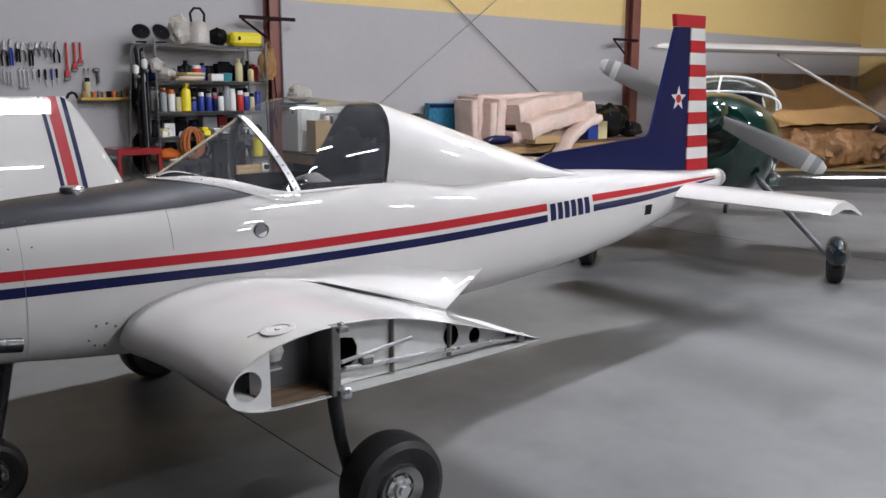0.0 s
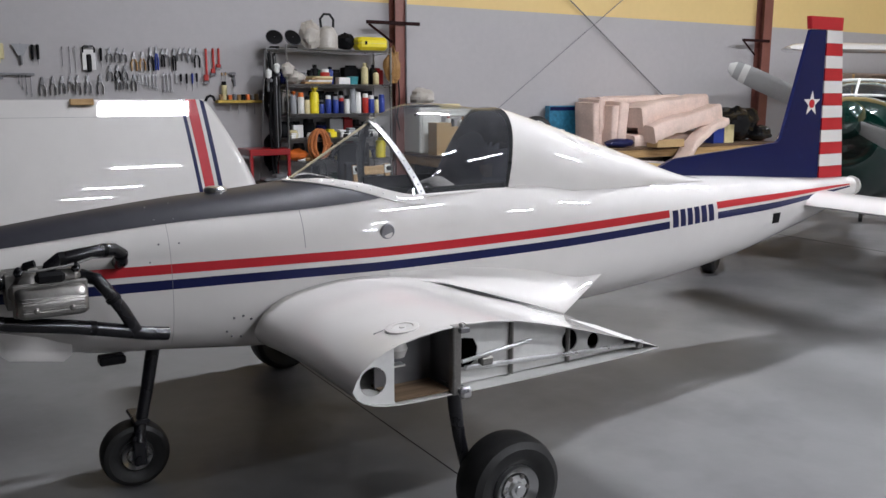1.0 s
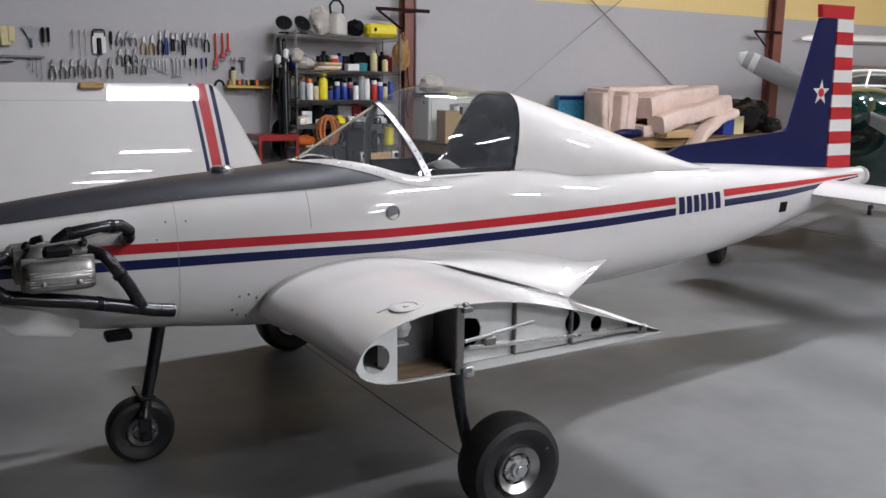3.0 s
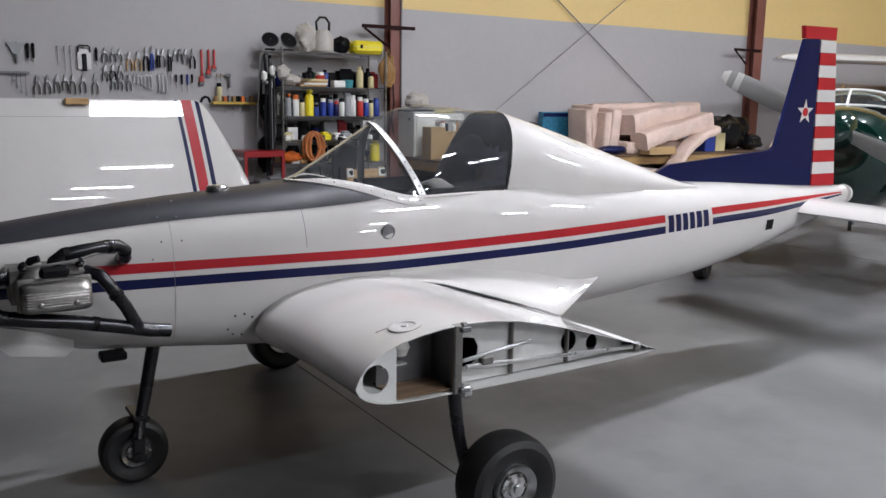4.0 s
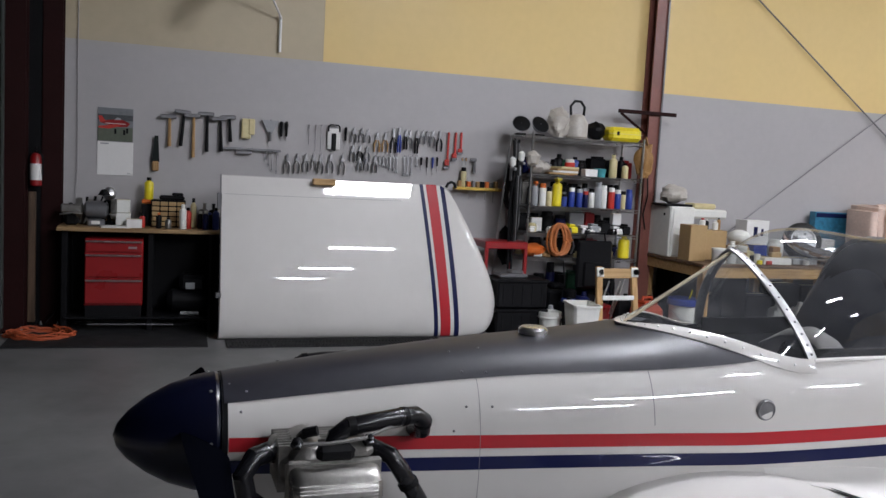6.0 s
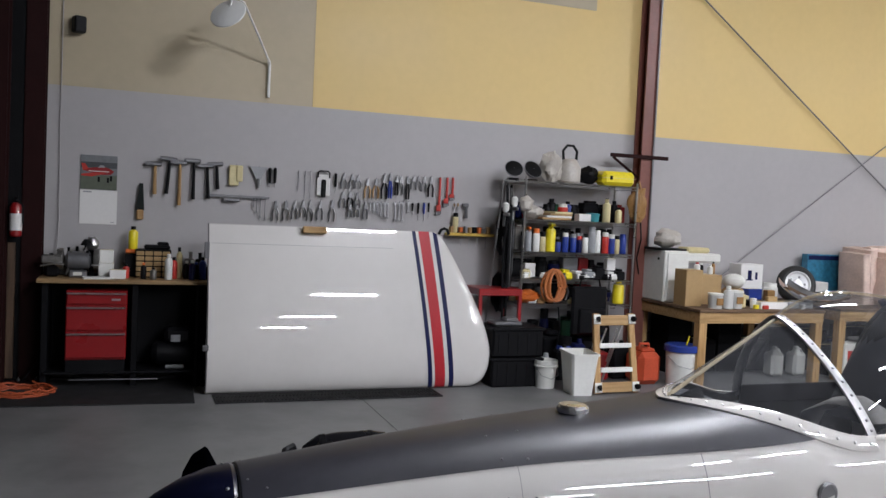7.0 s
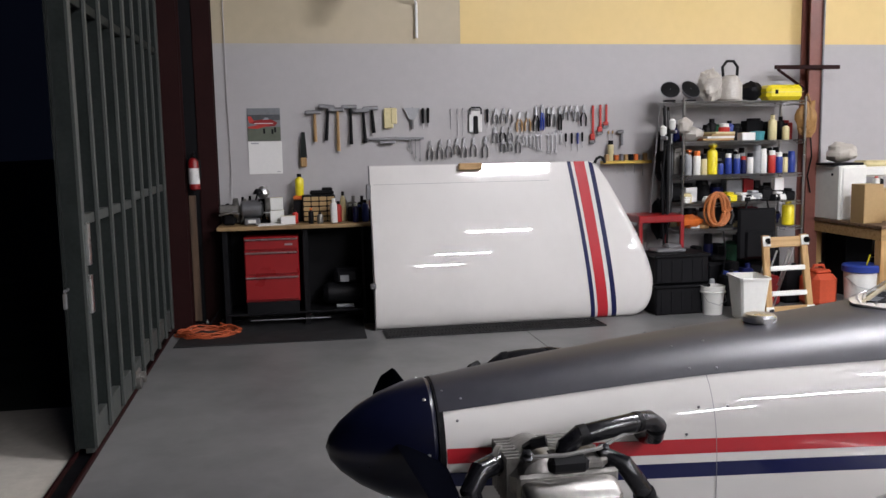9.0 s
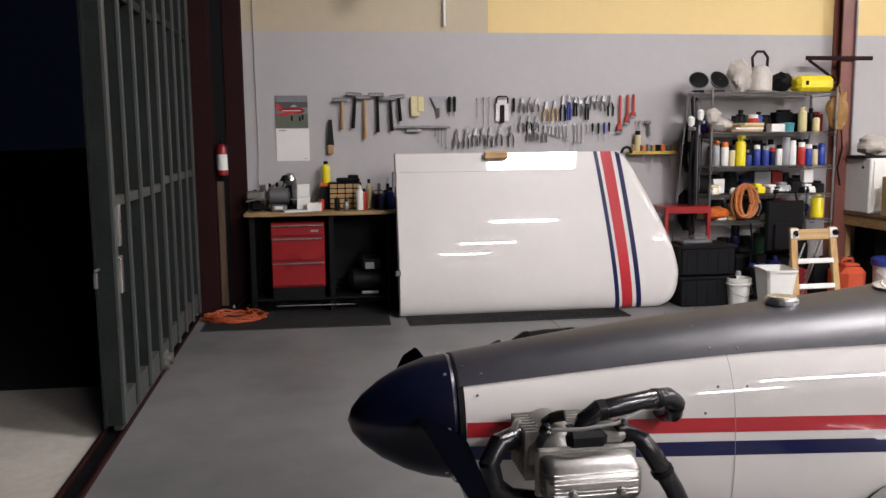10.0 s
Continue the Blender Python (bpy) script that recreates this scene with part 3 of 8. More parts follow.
# stripes
red_hi = spline([-2.5, -1.3, -0.07, 0.6, 1.0, 1.56, 2.15, 2.4], [0.897, 0.894, 0.912, 0.920, 0.930, 0.934, 0.938, 0.938])
red_w = spline([-2.5, -1.3, 0, 1.0, 1.56, 2.4], [0.035, 0.035, 0.038, 0.036, 0.030, 0.008])
gap_w = spline([-2.5, -1.3, 0, 1.0, 1.56, 2.4], [0.022, 0.021, 0.021, 0.016, 0.014, 0.004])
blue_w = spline([-2.5, -1.3, 0, 1.0, 1.56, 2.4], [0.036, 0.035, 0.037, 0.037, 0.034, 0.008])
for side in (-1, 1):
    for x0, x1 in ((-2.504, 0.575), (0.975, 2.38)):
        part("red_stripe", band(x0, x1, lambda x: red_hi(x) - red_w(x), red_hi, side), RED, plane)
        part("navy_stripe", band(x0, x1, lambda x: red_hi(x) - red_w(x) - gap_w(x) - blue_w(x), lambda x: red_hi(x) - red_w(x) - gap_w(x), side), NAVY, plane)
    # lettering as plain bars
    xw = 0.60
    for w in (0.046, 0.042, 0.042, 0.042, 0.046, 0.044):
        part("marking_bar", band(xw, xw + w, lambda x: red_hi(x) - 0.092, lambda x: red_hi(x) - 0.006, side, nx=4), NAVY, plane)
        xw += w + 0.016
    part("skin_seam", band(-1.382, -1.3795, lambda x: 0.915, lambda x: edge(x), side, 0.0012, 1, 12), PRIMER, plane)
    # seam of the cowling and small inspection plate
    part("cowl_seam", band(-1.8705, -1.869, lambda x: 0.56, lambda x: ZT(x) - 0.02, side, 0.002, 1, 16), PRIMER, plane)
    part("inspection_plate", band(1.50, 1.575, lambda x: 0.765, lambda x: 0.825, side, 0.003, 4), BLACK, plane, "dark oil-stained inspection plate")
    # vent in the cockpit side
    pv = skin_y(-1.05, 0.956)
    part("air_vent", Geo().lathe([(0.031, 0), (0.031, 0.006), (0.027, 0.009), (0.022, 0.005), (0.009, 0.005), (0.0, 0.008)], pose(-1.05, side * (pv - 0.003), 0.956, 90 if side < 0 else -90, 0, 0), 24), PRIMER, plane, "round grey metal air vent")

# screw heads
def screw(x, y, z, r=0.0036, name="screw"):
    d = Vector((0, y, (z - ZC(x)) * 0.6)).normalized()
    q = Vector((0, 0, 1)).rotation_difference(d).to_matrix().to_4x4()
    part(name, Geo().lathe([(r, -0.002), (r, 0.002), (r * 0.6, 0.005), (0, 0.006)], Matrix.Translation((x, y, z)) @ q, 8), PRIMER, plane)

for side in (-1, 1):
    for x, z in ((-1.905, 1.045), (-1.84, 1.045), (-1.905, 0.965), (-1.835, 0.965), (-2.475, 0.955), (-2.06, 0.905), (-1.94, 0.905)):
        screw(x, side * skin_y(x, z), z)
    for x, y in ((-1.92, 0.08), (-1.835, 0.08), (-2.5, 0.07), (-2.46, 0.10)):
        screw(x, side * y, skin_top(x, y))
    for k in range(9):
        a = 2 * math.pi * k / 9
        x, z = -1.63 + 0.05 * math.cos(a), 0.63 + 0.045 * math.sin(a)
        if k % 4:
            screw(x, side * skin_y(x, z), z, 0.005, "open_rivet_hole")

# filler cap on the nose
part("oil_filler_cap", Geo().lathe([(0.034, -0.012), (0.034, 0.008), (0.043, 0.010), (0.043, 0.022), (0.036, 0.029), (0, 0.031)], pose(-1.634, 0, 1.108), 28), ALLOY, plane, "bright metal filler cap")

part("cowl_gap", Geo().grid([ring(-2.520, 48, 0.0015), ring(-2.506, 48, 0.0015)], True), BLACK, plane)
# spinner and propeller
part("spinner", Geo().lathe([(0.0, 0.245), (0.03, 0.235), (0.06, 0.21), (0.095, 0.165), (0.125, 0.11), (0.146, 0.05), (0.155, 0.0), (0.150, -0.012)], pose(-2.532, 0, 0.868, 0, -90, 0), 40), SPINNER, plane, "pointed dark navy spinner")
for k in range(7):
    a = 2 * math.pi * (k + 0.35) / 7
    part("screw", Geo().lathe([(0.005, 0), (0.004, 0.003), (0, 0.004)], pose(-2.545, 0.151 * math.sin(a), 0.868 + 0.151 * math.cos(a)) @ Vector((0, 0, 1)).rotation_difference(Vector((0, math.sin(a), math.cos(a)))).to_matrix().to_4x4(), 8), ALLOY, plane)
for sg in (-1, 1):
    rows = []
    for i in range(15):
        s = i / 14
        r = 0.10 + 0.68 * s
        chord = (0.135 - 0.025 * s) * math.sqrt(max(0.04, 1 - (max(0, s - 0.88) / 0.12) ** 2))
        tw = radians(64 - 26 * s)
        th = 0.024 * (1 - 0.75 * s)
        row = []
        for k in range(12):
            a = 2 * math.pi * k / 12
            u, v = chord * 0.5 * math.cos(a), th * 0.5 * math.sin(a)
            row.append((-2.560 + u * math.sin(tw) + v * math.cos(tw), sg * r * math.cos(radians(3.6)), 0.868 - sg * r * math.sin(radians(3.6)) + sg * (u * math.cos(tw) - v * math.sin(tw))))
        rows.append(row)
    gb = Geo().grid(rows, True)
    gb.f.append(tuple(range(12)))
    gb.f.append(tuple(14 * 12 + k for k in range(12))[::-1])
    part("propeller_blade", gb, BLADE, plane, "dark propeller blade")

# turtledeck behind the canopy
def deck_top(x):
    return spline([-0.45, -0.30, 0.099, 0.477, 0.854, 1.0], [1.450, 1.420, 1.307, 1.188, 1.070, 1.045])(x)


def arch(u, x_foot, lean, y_half, z_foot, z_top, pw=0.85, yp=0.9):
    """A point of a canopy hoop, u from one foot (0) to the other (1)."""
    a = math.pi * u
    s = math.sin(a) ** pw
    return Vector((x_foot + lean * s, -y_half * math.copysign(abs(math.cos(a)) ** yp, math.cos(a)), z_foot + (z_top - z_foot) * s))


rows = []
for i in range(31):
    s = i / 30
    xf = -0.435 + 1.40 * s
    zf = SILL - 0.02 - 0.03 * s
    yh = min(0.268, skin_y(xf, zf) + 0.004)
    lean = 0.08 * (1 - s) ** 2
    rows.append([arch(k / 28, xf, lean, yh, zf, max(deck_top(xf + lean), zf + 0.01), 0.85, 0.62 + 0.3 * min(1.0, 3 * s)) for k in range(29)])
part("turtledeck", Geo().grid(rows), WHITE, plane, "gloss white fairing behind the canopy", 60)

# canopy: windscreen, bow, bubble
def bow(u):
    return arch(u, -0.864, -0.098, 0.275, 1.078, 1.375, 1.45, 1.5)


def rail(u):
    s = math.sin(math.pi * u)
    x = -0.864 - 0.476 * (1 - (1 - s) ** 0.9)
    y = -0.285 * math.copysign(abs(math.cos(math.pi * u)) ** 1.4, math.cos(math.pi * u))
    return Vector((x, y, skin_top(x, y) + 0.004))


ws = [[bow(k / 40).lerp(rail(k / 40), j / 8) for k in range(41)] for j in range(9)]
screen = part("windscreen", Geo().grid(ws), CANOPY, plane, "clear plastic windscreen", 60)
bub = []
for j in range(15):
    s = j / 14
    row = []
    for k in range(41):
        u = k / 40
        p = bow(u).lerp(arch(u, -0.432, 0.08, 0.262, SILL, 1.432, 0.85, 0.62), s)
        q = math.sin(math.pi * u) ** 0.7
        p += Vector((0, -math.cos(math.pi * u) * 0.034 * q, 0.058 * q)) * 6.75 * s * (1 - s) ** 2
        row.append(p)
    bub.append(row)
hood = part("canopy", Geo().grid(bub), CANOPY, plane, "clear plastic bubble canopy", 60)
for ob in (screen, hood):
    ob.visible_shadow = False


def ribbon(fn, w, th, n=48):
    """Flat metal strip that follows a curve."""
    rows = []
    pts = [fn(i / n) for i in range(n + 1)]
    for i, p in enumerate(pts):
        d = (pts[min(i + 1, n)] - pts[max(i - 1, 0)]).normalized()
        out = Vector((0, p.y, p.z - 0.95)).normalized()
        sd = d.cross(out).normalized()
        out = sd.cross(d)
        rows.append([p + sd * (a * w / 2) + out * b for a, b in ((-1, -0.001), (-1, th), (-0.8, th * 1.3), (0.8, th * 1.3), (1, th), (1, -0.001))])
    return Geo().grid(rows)


part("bow_frame", ribbon(bow, 0.032, 0.005), BOW_METAL, plane, "riveted bare metal canopy bow", 50)
part("screen_rail", ribbon(rail, 0.042, 0.004), WHITE, plane, "white riveted strip round the windscreen foot", 50)
for i in range(27):
    for fn, dz, m in ((bow, 0.008, PRIMER), (rail, 0.006, ALLOY)):
        u = 0.015 + 0.97 * i / 26
        p = fn(u)
        out = Vector((0, p.y, p.z - 0.95)).normalized()
        part("rivet", Geo().lathe([(0.0045, -0.001), (0.0035, 0.002), (0, 0.003)], Matrix.Translation(p + out * dz) @ Vector((0, 0, 1)).rotation_difference(out).to_matrix().to_4x4(), 6), m, plane)
for side in (-1, 1):
    part("sill_rail", Geo().tube([(-0.87, side * 0.277, 1.082), (-0.65, side * 0.277, 1.086), (-0.43, side * 0.264, 1.085)], 0.007, 8), WHITE, plane)

# dark trim inside the sills and the windscreen foot
def trim_line(u):
    p = rail(u)
    return Vector((p.x + 0.012, p.y * 0.95, p.z))


rows = [[trim_line(0.02 + 0.96 * i / 40) + Vector((0, 0, dz)) for dz in (-0.06, 0.0, 0.010)] for i in range(41)]
part("coaming", Geo().grid(rows), CLOTH_BLACK, plane, "black coaming inside the windscreen", 60)
rows = []
for i in range(61):
    p = rail(i / 60)
    row = []
    for k in range(7):
        q = p.lerp(Vector((-0.78, 0, p.z)), 0.02 + 0.08 * k)
        row.append((q.x, q.y, p.z - 0.004 - 0.016 * k))
    rows.append(row)
part("cockpit_deck", Geo().grid(rows), BULKHEAD, plane, "dark grey deck under the windscreen", 60)
part("windscreen_edge", Geo().tube([rail(0.5).lerp(bow(0.5), s / 4) for s in range(5)], 0.0055, 8), SEALANT, plane, "pale sealant seam of the windscreen")
for side in (-1, 1):
    part("sill_trim", Geo().box((-0.655, side * 0.258, 1.085), (0.43, 0.008, 0.06), 0.003), CLOTH_BLACK, plane)

# cockpit tub, seat and headrest
tub = Geo()
rows = []
for j in range(7):
    s = j / 6
    row = []
    for i in range(25):
        x = -1.30 + 0.92 * i / 24
        lim = min(0.285 * (x + 1.36) / 0.48 if x < -0.86 else 0.28, 0.275)
        a = math.pi * s
        row.append((x, -lim * math.cos(a), 1.087 - 0.42 * math.sin(a) ** 0.6 if x > -1.1 else skin_top(x, lim * math.cos(a)) - 0.02 - 0.1 * math.sin(a)))
    rows.append(row)
part("cockpit_lining", tub.grid(rows), CLOTH_BLACK, plane, "black cockpit lining", 50)
hr = []
for j in range(11):
    s = j / 10
    row = []
    for k in range(25):
        u = k / 24
        b = arch(u, -0.440, 0.075, 0.25, SILL - 0.02, 1.415, 0.85, 0.62)
        a = math.pi * u
        f = Vector((-0.555 + 0.125 * math.sin(a), -0.20 * math.cos(a), SILL - 0.06 + 0.30 * math.sin(a) ** 0.8))
        row.append(b.lerp(f, s) + Vector((0, 0, 0.02 * math.sin(math.pi * s))))
    hr.append(row)
shell = Geo().grid(hr)
shell.f.append(tuple(10 * 25 + k for k in range(25)))
for nm, m, upper, lb in (("bulkhead", BULKHEAD, False, "grey-blue bulkhead behind the seat"), ("headrest_pad", CLOTH_BLACK, True, "black headrest pad")):
    g = Geo()
    g.v = list(shell.v)
    g.f = [q for q in shell.f if (sum(g.v[j][2] for j in q) / len(q) > 1.27) == upper]
    part(nm, g, m, plane, lb, 60)
g = Geo()
rows = []
for j in range(9):
    a = math.pi * j / 8
    rows.append([(-0.70 + 0.05 * math.cos(a) + 0.07 * max(0, (z - 0.7) / 0.4), y * (1 - 0.1 * (z > 1.05)), z + 0.03 * math.sin(a) * (1 - (y / 0.2) ** 2))
                 for y, z in [(-0.2, 0.7), (-0.2, 0.95), (-0.17, 1.04), (-0.09, 1.085), (0, 1.10), (0.09, 1.085), (0.17, 1.04), (0.2, 0.95), (0.2, 0.7)]])
part("seat_back", g.grid(rows), CLOTH_GREY, plane, "grey cloth seat back", 60)
part("glare_shield", Geo().box((-1.10, 0, 1.07), (0.06, 0.30, 0.07), 0.02), BLACK, plane)

# fin and rudder
def fin_slab(outline, th, y=0.0):
    """Tail surface with rounded edges from a side outline of (x, z)."""
    g = Geo()
    cx, cz = sum(p[0] for p in outline) / len(outline), sum(p[1] for p in outline) / len(outline)
    rows = []
    for f, t in ((0.0, 0.5), (0.985, 0.5), (1.0, 0.25), (1.0, -0.25), (0.985, -0.5), (0.0, -0.5)):
        rows.append([(cx + (px - cx) * f, y + t * th, cz + (pz - cz) * f) for px, pz in outline])
    return g.grid(rows, True)


part("fin", Geo().plate([(0.62, 1.06), (0.85, 1.148), (1.30, 1.182), (1.70, 1.211), (1.735, 1.235), (1.935, 1.865), (2.080, 1.868), (2.104, 0.975), (1.3, 1.02)], -0.011, 0.011), NAVY, plane, "navy fin with a long dorsal fillet", 45)
part("fin_cap", fin_slab([(1.933, 1.869), (1.921, 1.942), (2.234, 1.945), (2.234, 1.869)], 0.032), RED, plane, "red fin tip")
for k in range(12):
    z1, z0 = 1.865 - (1.865 - 0.98) * k / 12, 1.865 - (1.865 - 0.98) * (k + 1) / 12
    def te(z):
        return 2.234 + (2.345 - 2.234) * (1.865 - z) / 0.885
    def le(z):
        return 2.085 + (2.110 - 2.085) * (1.865 - z) / 0.885
    part("rudder_band", fin_slab([(le(z1), z1), (te(z1), z1), (te(z0), z0 + 0.0005), (le(z0), z0 + 0.0005)], 0.030), WHITE if k % 2 == 0 else RED, plane)
for side in (-1, 1):
    star = []
    for k in range(10):
        a = math.pi / 2 + math.pi * k / 5
        r = 0.080 if k % 2 == 0 else 0.032
        star.append((1.992 + r * math.cos(a), side * 0.0122, 1.435 + r * math.sin(a)))
    part("star", Geo().add(star + [(1.992, side * 0.0128, 1.435)], [(k, (k + 1) % 10, 10) for k in range(10)]), WHITE, plane, "white star on the fin")
    part("star_disc", Geo().lathe([(0.026, 0), (0.026, 0.001), (0, 0.0012)], pose(1.992, side * 0.0128, 1.435, 90 if side < 0 else -90, 0, 0), 16), RED, plane, "red disc in the star")

# tailplane with drooped elevators
for side in (-1, 1):
    prof = [(-0.17, 0.0), (-0.155, 0.018), (-0.10, 0.045), (0.0, 0.062), (0.10, 0.03), (0.225, -0.035), (0.222, -0.043), (0.09, 0.004), (0.0, 0.012), (-0.10, -0.004), (-0.155, -0.010)]
    rows = []
    for i in range(9):
        s = i / 8
        y = side * (0.07 + 1.01 * s)
        sc = (1.18 - 0.18 * s) if s < 1 else 0.97
        rows.append([(2.035 + px * sc, y, 0.838 + pz * sc + 0.01 * (1 - s)) for px, pz in prof])
    g = Geo().grid(rows, True)
    g.f.append(tuple(range(11)))
    g.f.append(tuple(8 * 11 + k for k in range(11))[::-1])
    part("tailplane", g, WHITE, plane, "white tailplane with drooped elevator", 40)

# wing centre section
UP = spline([-1.56, -1.545, -1.511, -1.405, -1.204, -0.978, -0.733, -0.463, -0.285], [0.612, 0.645, 0.686, 0.735, 0.766, 0.754, 0.695, 0.612, 0.553])
LOW = spline([-1.56, -1.545, -1.50, -1.405, -1.2, -0.97, -0.463, -0.285], [0.612, 0.585, 0.558, 0.541, 0.537, 0.536, 0.541, 0.549])
AX = [-1.56, -1.555, -1.545, -1.525, -1.49, -1.45, -1.40, -1.33, -1.25, -1.15, -1.05, -0.95, -0.85, -0.75, -0.65, -0.55, -0.45, -0.36, -0.285]


def wing_pts(yr):
    """Section at a distance out from the centre line, with the root fillet."""
    t = min(1.0, max(0.0, (0.80 - yr) / 0.50))
    fil = t ** 2.2
    up, lo = [], []
    for x in AX:
        sx = (x + 1.56) / 1.275
        xx = x - 0.03 * fil * (1 - sx) ** 2
        rise = (0.18 + 0.82 * min(1.0, sx / 0.35) ** 1.3) * (1 - sx)
        up.append((xx, UP(x) + 0.035 * fil * rise + 0.0035 * math.sin(t * 15) * (1 - sx) * t))
        lo.append((xx, LOW(x) - 0.01 * fil))
    return up, lo


def wing_top(x, yr):
    """Height of the wing's upper skin, fillet included."""
    t = min(1.0, max(0.0, (0.80 - yr) / 0.50))
    sx = (x + 1.56) / 1.275
    rise = (0.18 + 0.82 * min(1.0, sx / 0.35) ** 1.3) * (1 - sx)
    return UP(x) + 0.035 * t ** 2.2 * rise + 0.0035 * math.sin(t * 15) * (1 - sx) * t


for side in (-1, 1):
    tops, bots = [], []
    for i in range(25):
        yr = 0.27 + 0.78 * (i / 24)
        u, l = wing_pts(yr)
        tops.append([(x, side * yr, z) for x, z in u])
        bots.append([(x, side * yr, z) for x, z in l])
    g = Geo().grid([t + b[::-1] for t, b in zip(tops, bots)], True)
    part("centre_wing_skin", g, WHITE, plane, "white wing stub blended into the fuselage", 50)
    # inner lip so that the skin has thickness at the open end
    u, l = wing_pts(1.05)
    loop = u + l[::-1]
    cxm, czm = -0.95, 0.64
    lip = [[(x, side * 1.05, z) for x, z in loop], [(x + (cxm - x) * 0.006, side * 1.0505, z + (czm - z) * 0.03) for x, z in loop],
           [(x + (cxm - x) * 0.006, side * 0.70, z + (czm - z) * 0.03) for x, z in loop]]
    part("skin_lip", Geo().grid(lip, True), WHITE_DULL, plane)
    # ribs with lightening holes
    nose_out = [(x, z - 0.003) for x, z in u if x <= -1.41] + [(-1.41, 0.734)] + [(-1.41, 0.545)] + [(x, z + 0.003) for x, z in l if x <= -1.45][::-1][:-1]
    part("nose_rib", Geo().plate(nose_out, side * 1.035, side * 1.030, [circle(-1.483, 0.628, 0.046)]), WHITE_DULL, plane, "white nose rib with a round hole")
    bay = [(-1.41, 0.735), (-1.33, 0.752), (-1.20, 0.762), (-1.20, 0.541), (-1.41, 0.545)]
    part("tank_wall", Geo().plate(bay, side * 0.90, side * 0.895), PRIMER, plane)
    part("tank_floor", Geo().box((-1.305, side * 0.95, 0.55), (0.20, 0.17, 0.006)), wood("stained_panel", (0.22, 0.15, 0.09), (0.10, 0.06, 0.03)), plane)
    part("tank_float", Geo().lathe([(0.0, -0.036), (0.026, -0.026), (0.036, 0), (0.026, 0.026), (0, 0.036)], pose(-1.36, side * 0.96, 0.695), 16), WHITE, plane, "small white float")
    part("tank_shelf", Geo().box((-1.36, side * 0.90, 0.625), (0.09, 0.07, 0.006)), WHITE_DULL, plane)
    spar = Geo().box((-1.183, side * 0.66, 0.65), (0.006, 0.78, 0.214))
    spar.box((-1.17, side * 0.67, 0.752), (0.036, 0.80, 0.016), 0.002).box((-1.17, side * 0.67, 0.548), (0.036, 0.80, 0.016), 0.002)
    part("spar", spar, PRIMER, plane, "grey metal spar")
    part("spar_post", Geo().box((-1.19, side * 1.04, 0.65), (0.032, 0.03, 0.232), 0.004), CAST, plane)
    part("spar_fitting", Geo().box((-1.17, side * 1.05, 0.762), (0.022, 0.022, 0.022), 0.005), ALLOY, plane, "bare metal wing fitting")
    part("spar_fitting", Geo().box((-1.16, side * 1.055, 0.54), (0.04, 0.03, 0.04), 0.008), ALLOY, plane, "bare metal wing fitting")
    rib = [(-1.175, 0.757)] + [(x, UP(x) - 0.006) for x in (-1.1, -1.0, -0.9, -0.8, -0.7, -0.6, -0.5, -0.4)] + [(-0.4, 0.548), (-0.7, 0.546), (-1.175, 0.543)]
    holes = [[(-1.162, 0.600), (-1.10, 0.596), (-1.072, 0.615), (-1.066, 0.66), (-1.082, 0.692), (-1.12, 0.700), (-1.162, 0.698)], circle(-0.667, 0.622, 0.036, 16, 1.1), circle(-0.555, 0.602, 0.028, 16, 1.1)]
    part("inner_rib", Geo().plate(rib, side * 0.985, side * 0.98, holes), WHITE_DULL, plane, "white inner rib with dark holes")
    # black plate added as the shade seen through the rib's holes
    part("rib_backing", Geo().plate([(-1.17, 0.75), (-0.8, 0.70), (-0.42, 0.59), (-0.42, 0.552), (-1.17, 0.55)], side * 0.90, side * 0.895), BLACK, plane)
    for x in (-0.935, -0.685):
        part("stiffener", Geo().box((x, side * 0.995, (UP(x) + 0.54) / 2), (0.005, 0.022, UP(x) - 0.555)), CAST, plane)
    part("push_rod", Geo().tube([(-1.13, side * 1.01, 0.605), (-0.37, side * 1.02, 0.568)], 0.0085, 10), ALLOY, plane, "bare metal control rod")
    part("push_rod", Geo().tube([(-1.15, side * 1.02, 0.632), (-0.87, side * 1.02, 0.662)], 0.007, 10), ALLOY, plane, "bare metal control rod")
    part("rod_joint", Geo().box((-1.05, side * 1.01, 0.618), (0.05, 0.03, 0.03), 0.006), CAST, plane)
    part("rod_joint", Geo().lathe([(0.012, -0.02), (0.012, 0.02)], pose(-0.37, side * 1.02, 0.568, 90, 0, 0), 10), CAST, plane)
    part("flap_bracket", Geo().box((-0.36, side * 1.02, 0.568), (0.035, 0.02, 0.03), 0.004), ALLOY, plane)
    # filler cap on the wing
    part("fuel_cap", Geo().lathe([(0.056, -0.004), (0.056, 0.002), (0.050, 0.004), (0.036, 0.003), (0.034, 0.0), (0.012, 0.0), (0.010, 0.004), (0, 0.005)], pose(-1.325, side * 0.935, UP(-1.325) + 0.001, side * 0, -8, 0), 28), WHITE, plane, "flush round pale fuel cap")
    # root fairing with its tail
    outer = [(x, y, wing_top(x, y) + dz) for x, y, dz in ((-1.05, 0.365, -0.004), (-0.86, 0.40, 0.003), (-0.62, 0.46, 0.005), (-0.30, 0.51, 0.008))] + [(-0.08, 0.41, 0.612), (0.146, 0.276, 0.666)]
    inner = [(-1.05, 0.320, 0.812), (-0.86, 0.325, 0.805), (-0.62, 0.33, 0.785), (-0.30, 0.325, 0.735), (-0.08, 0.29, 0.69), (0.146, 0.262, 0.670)]
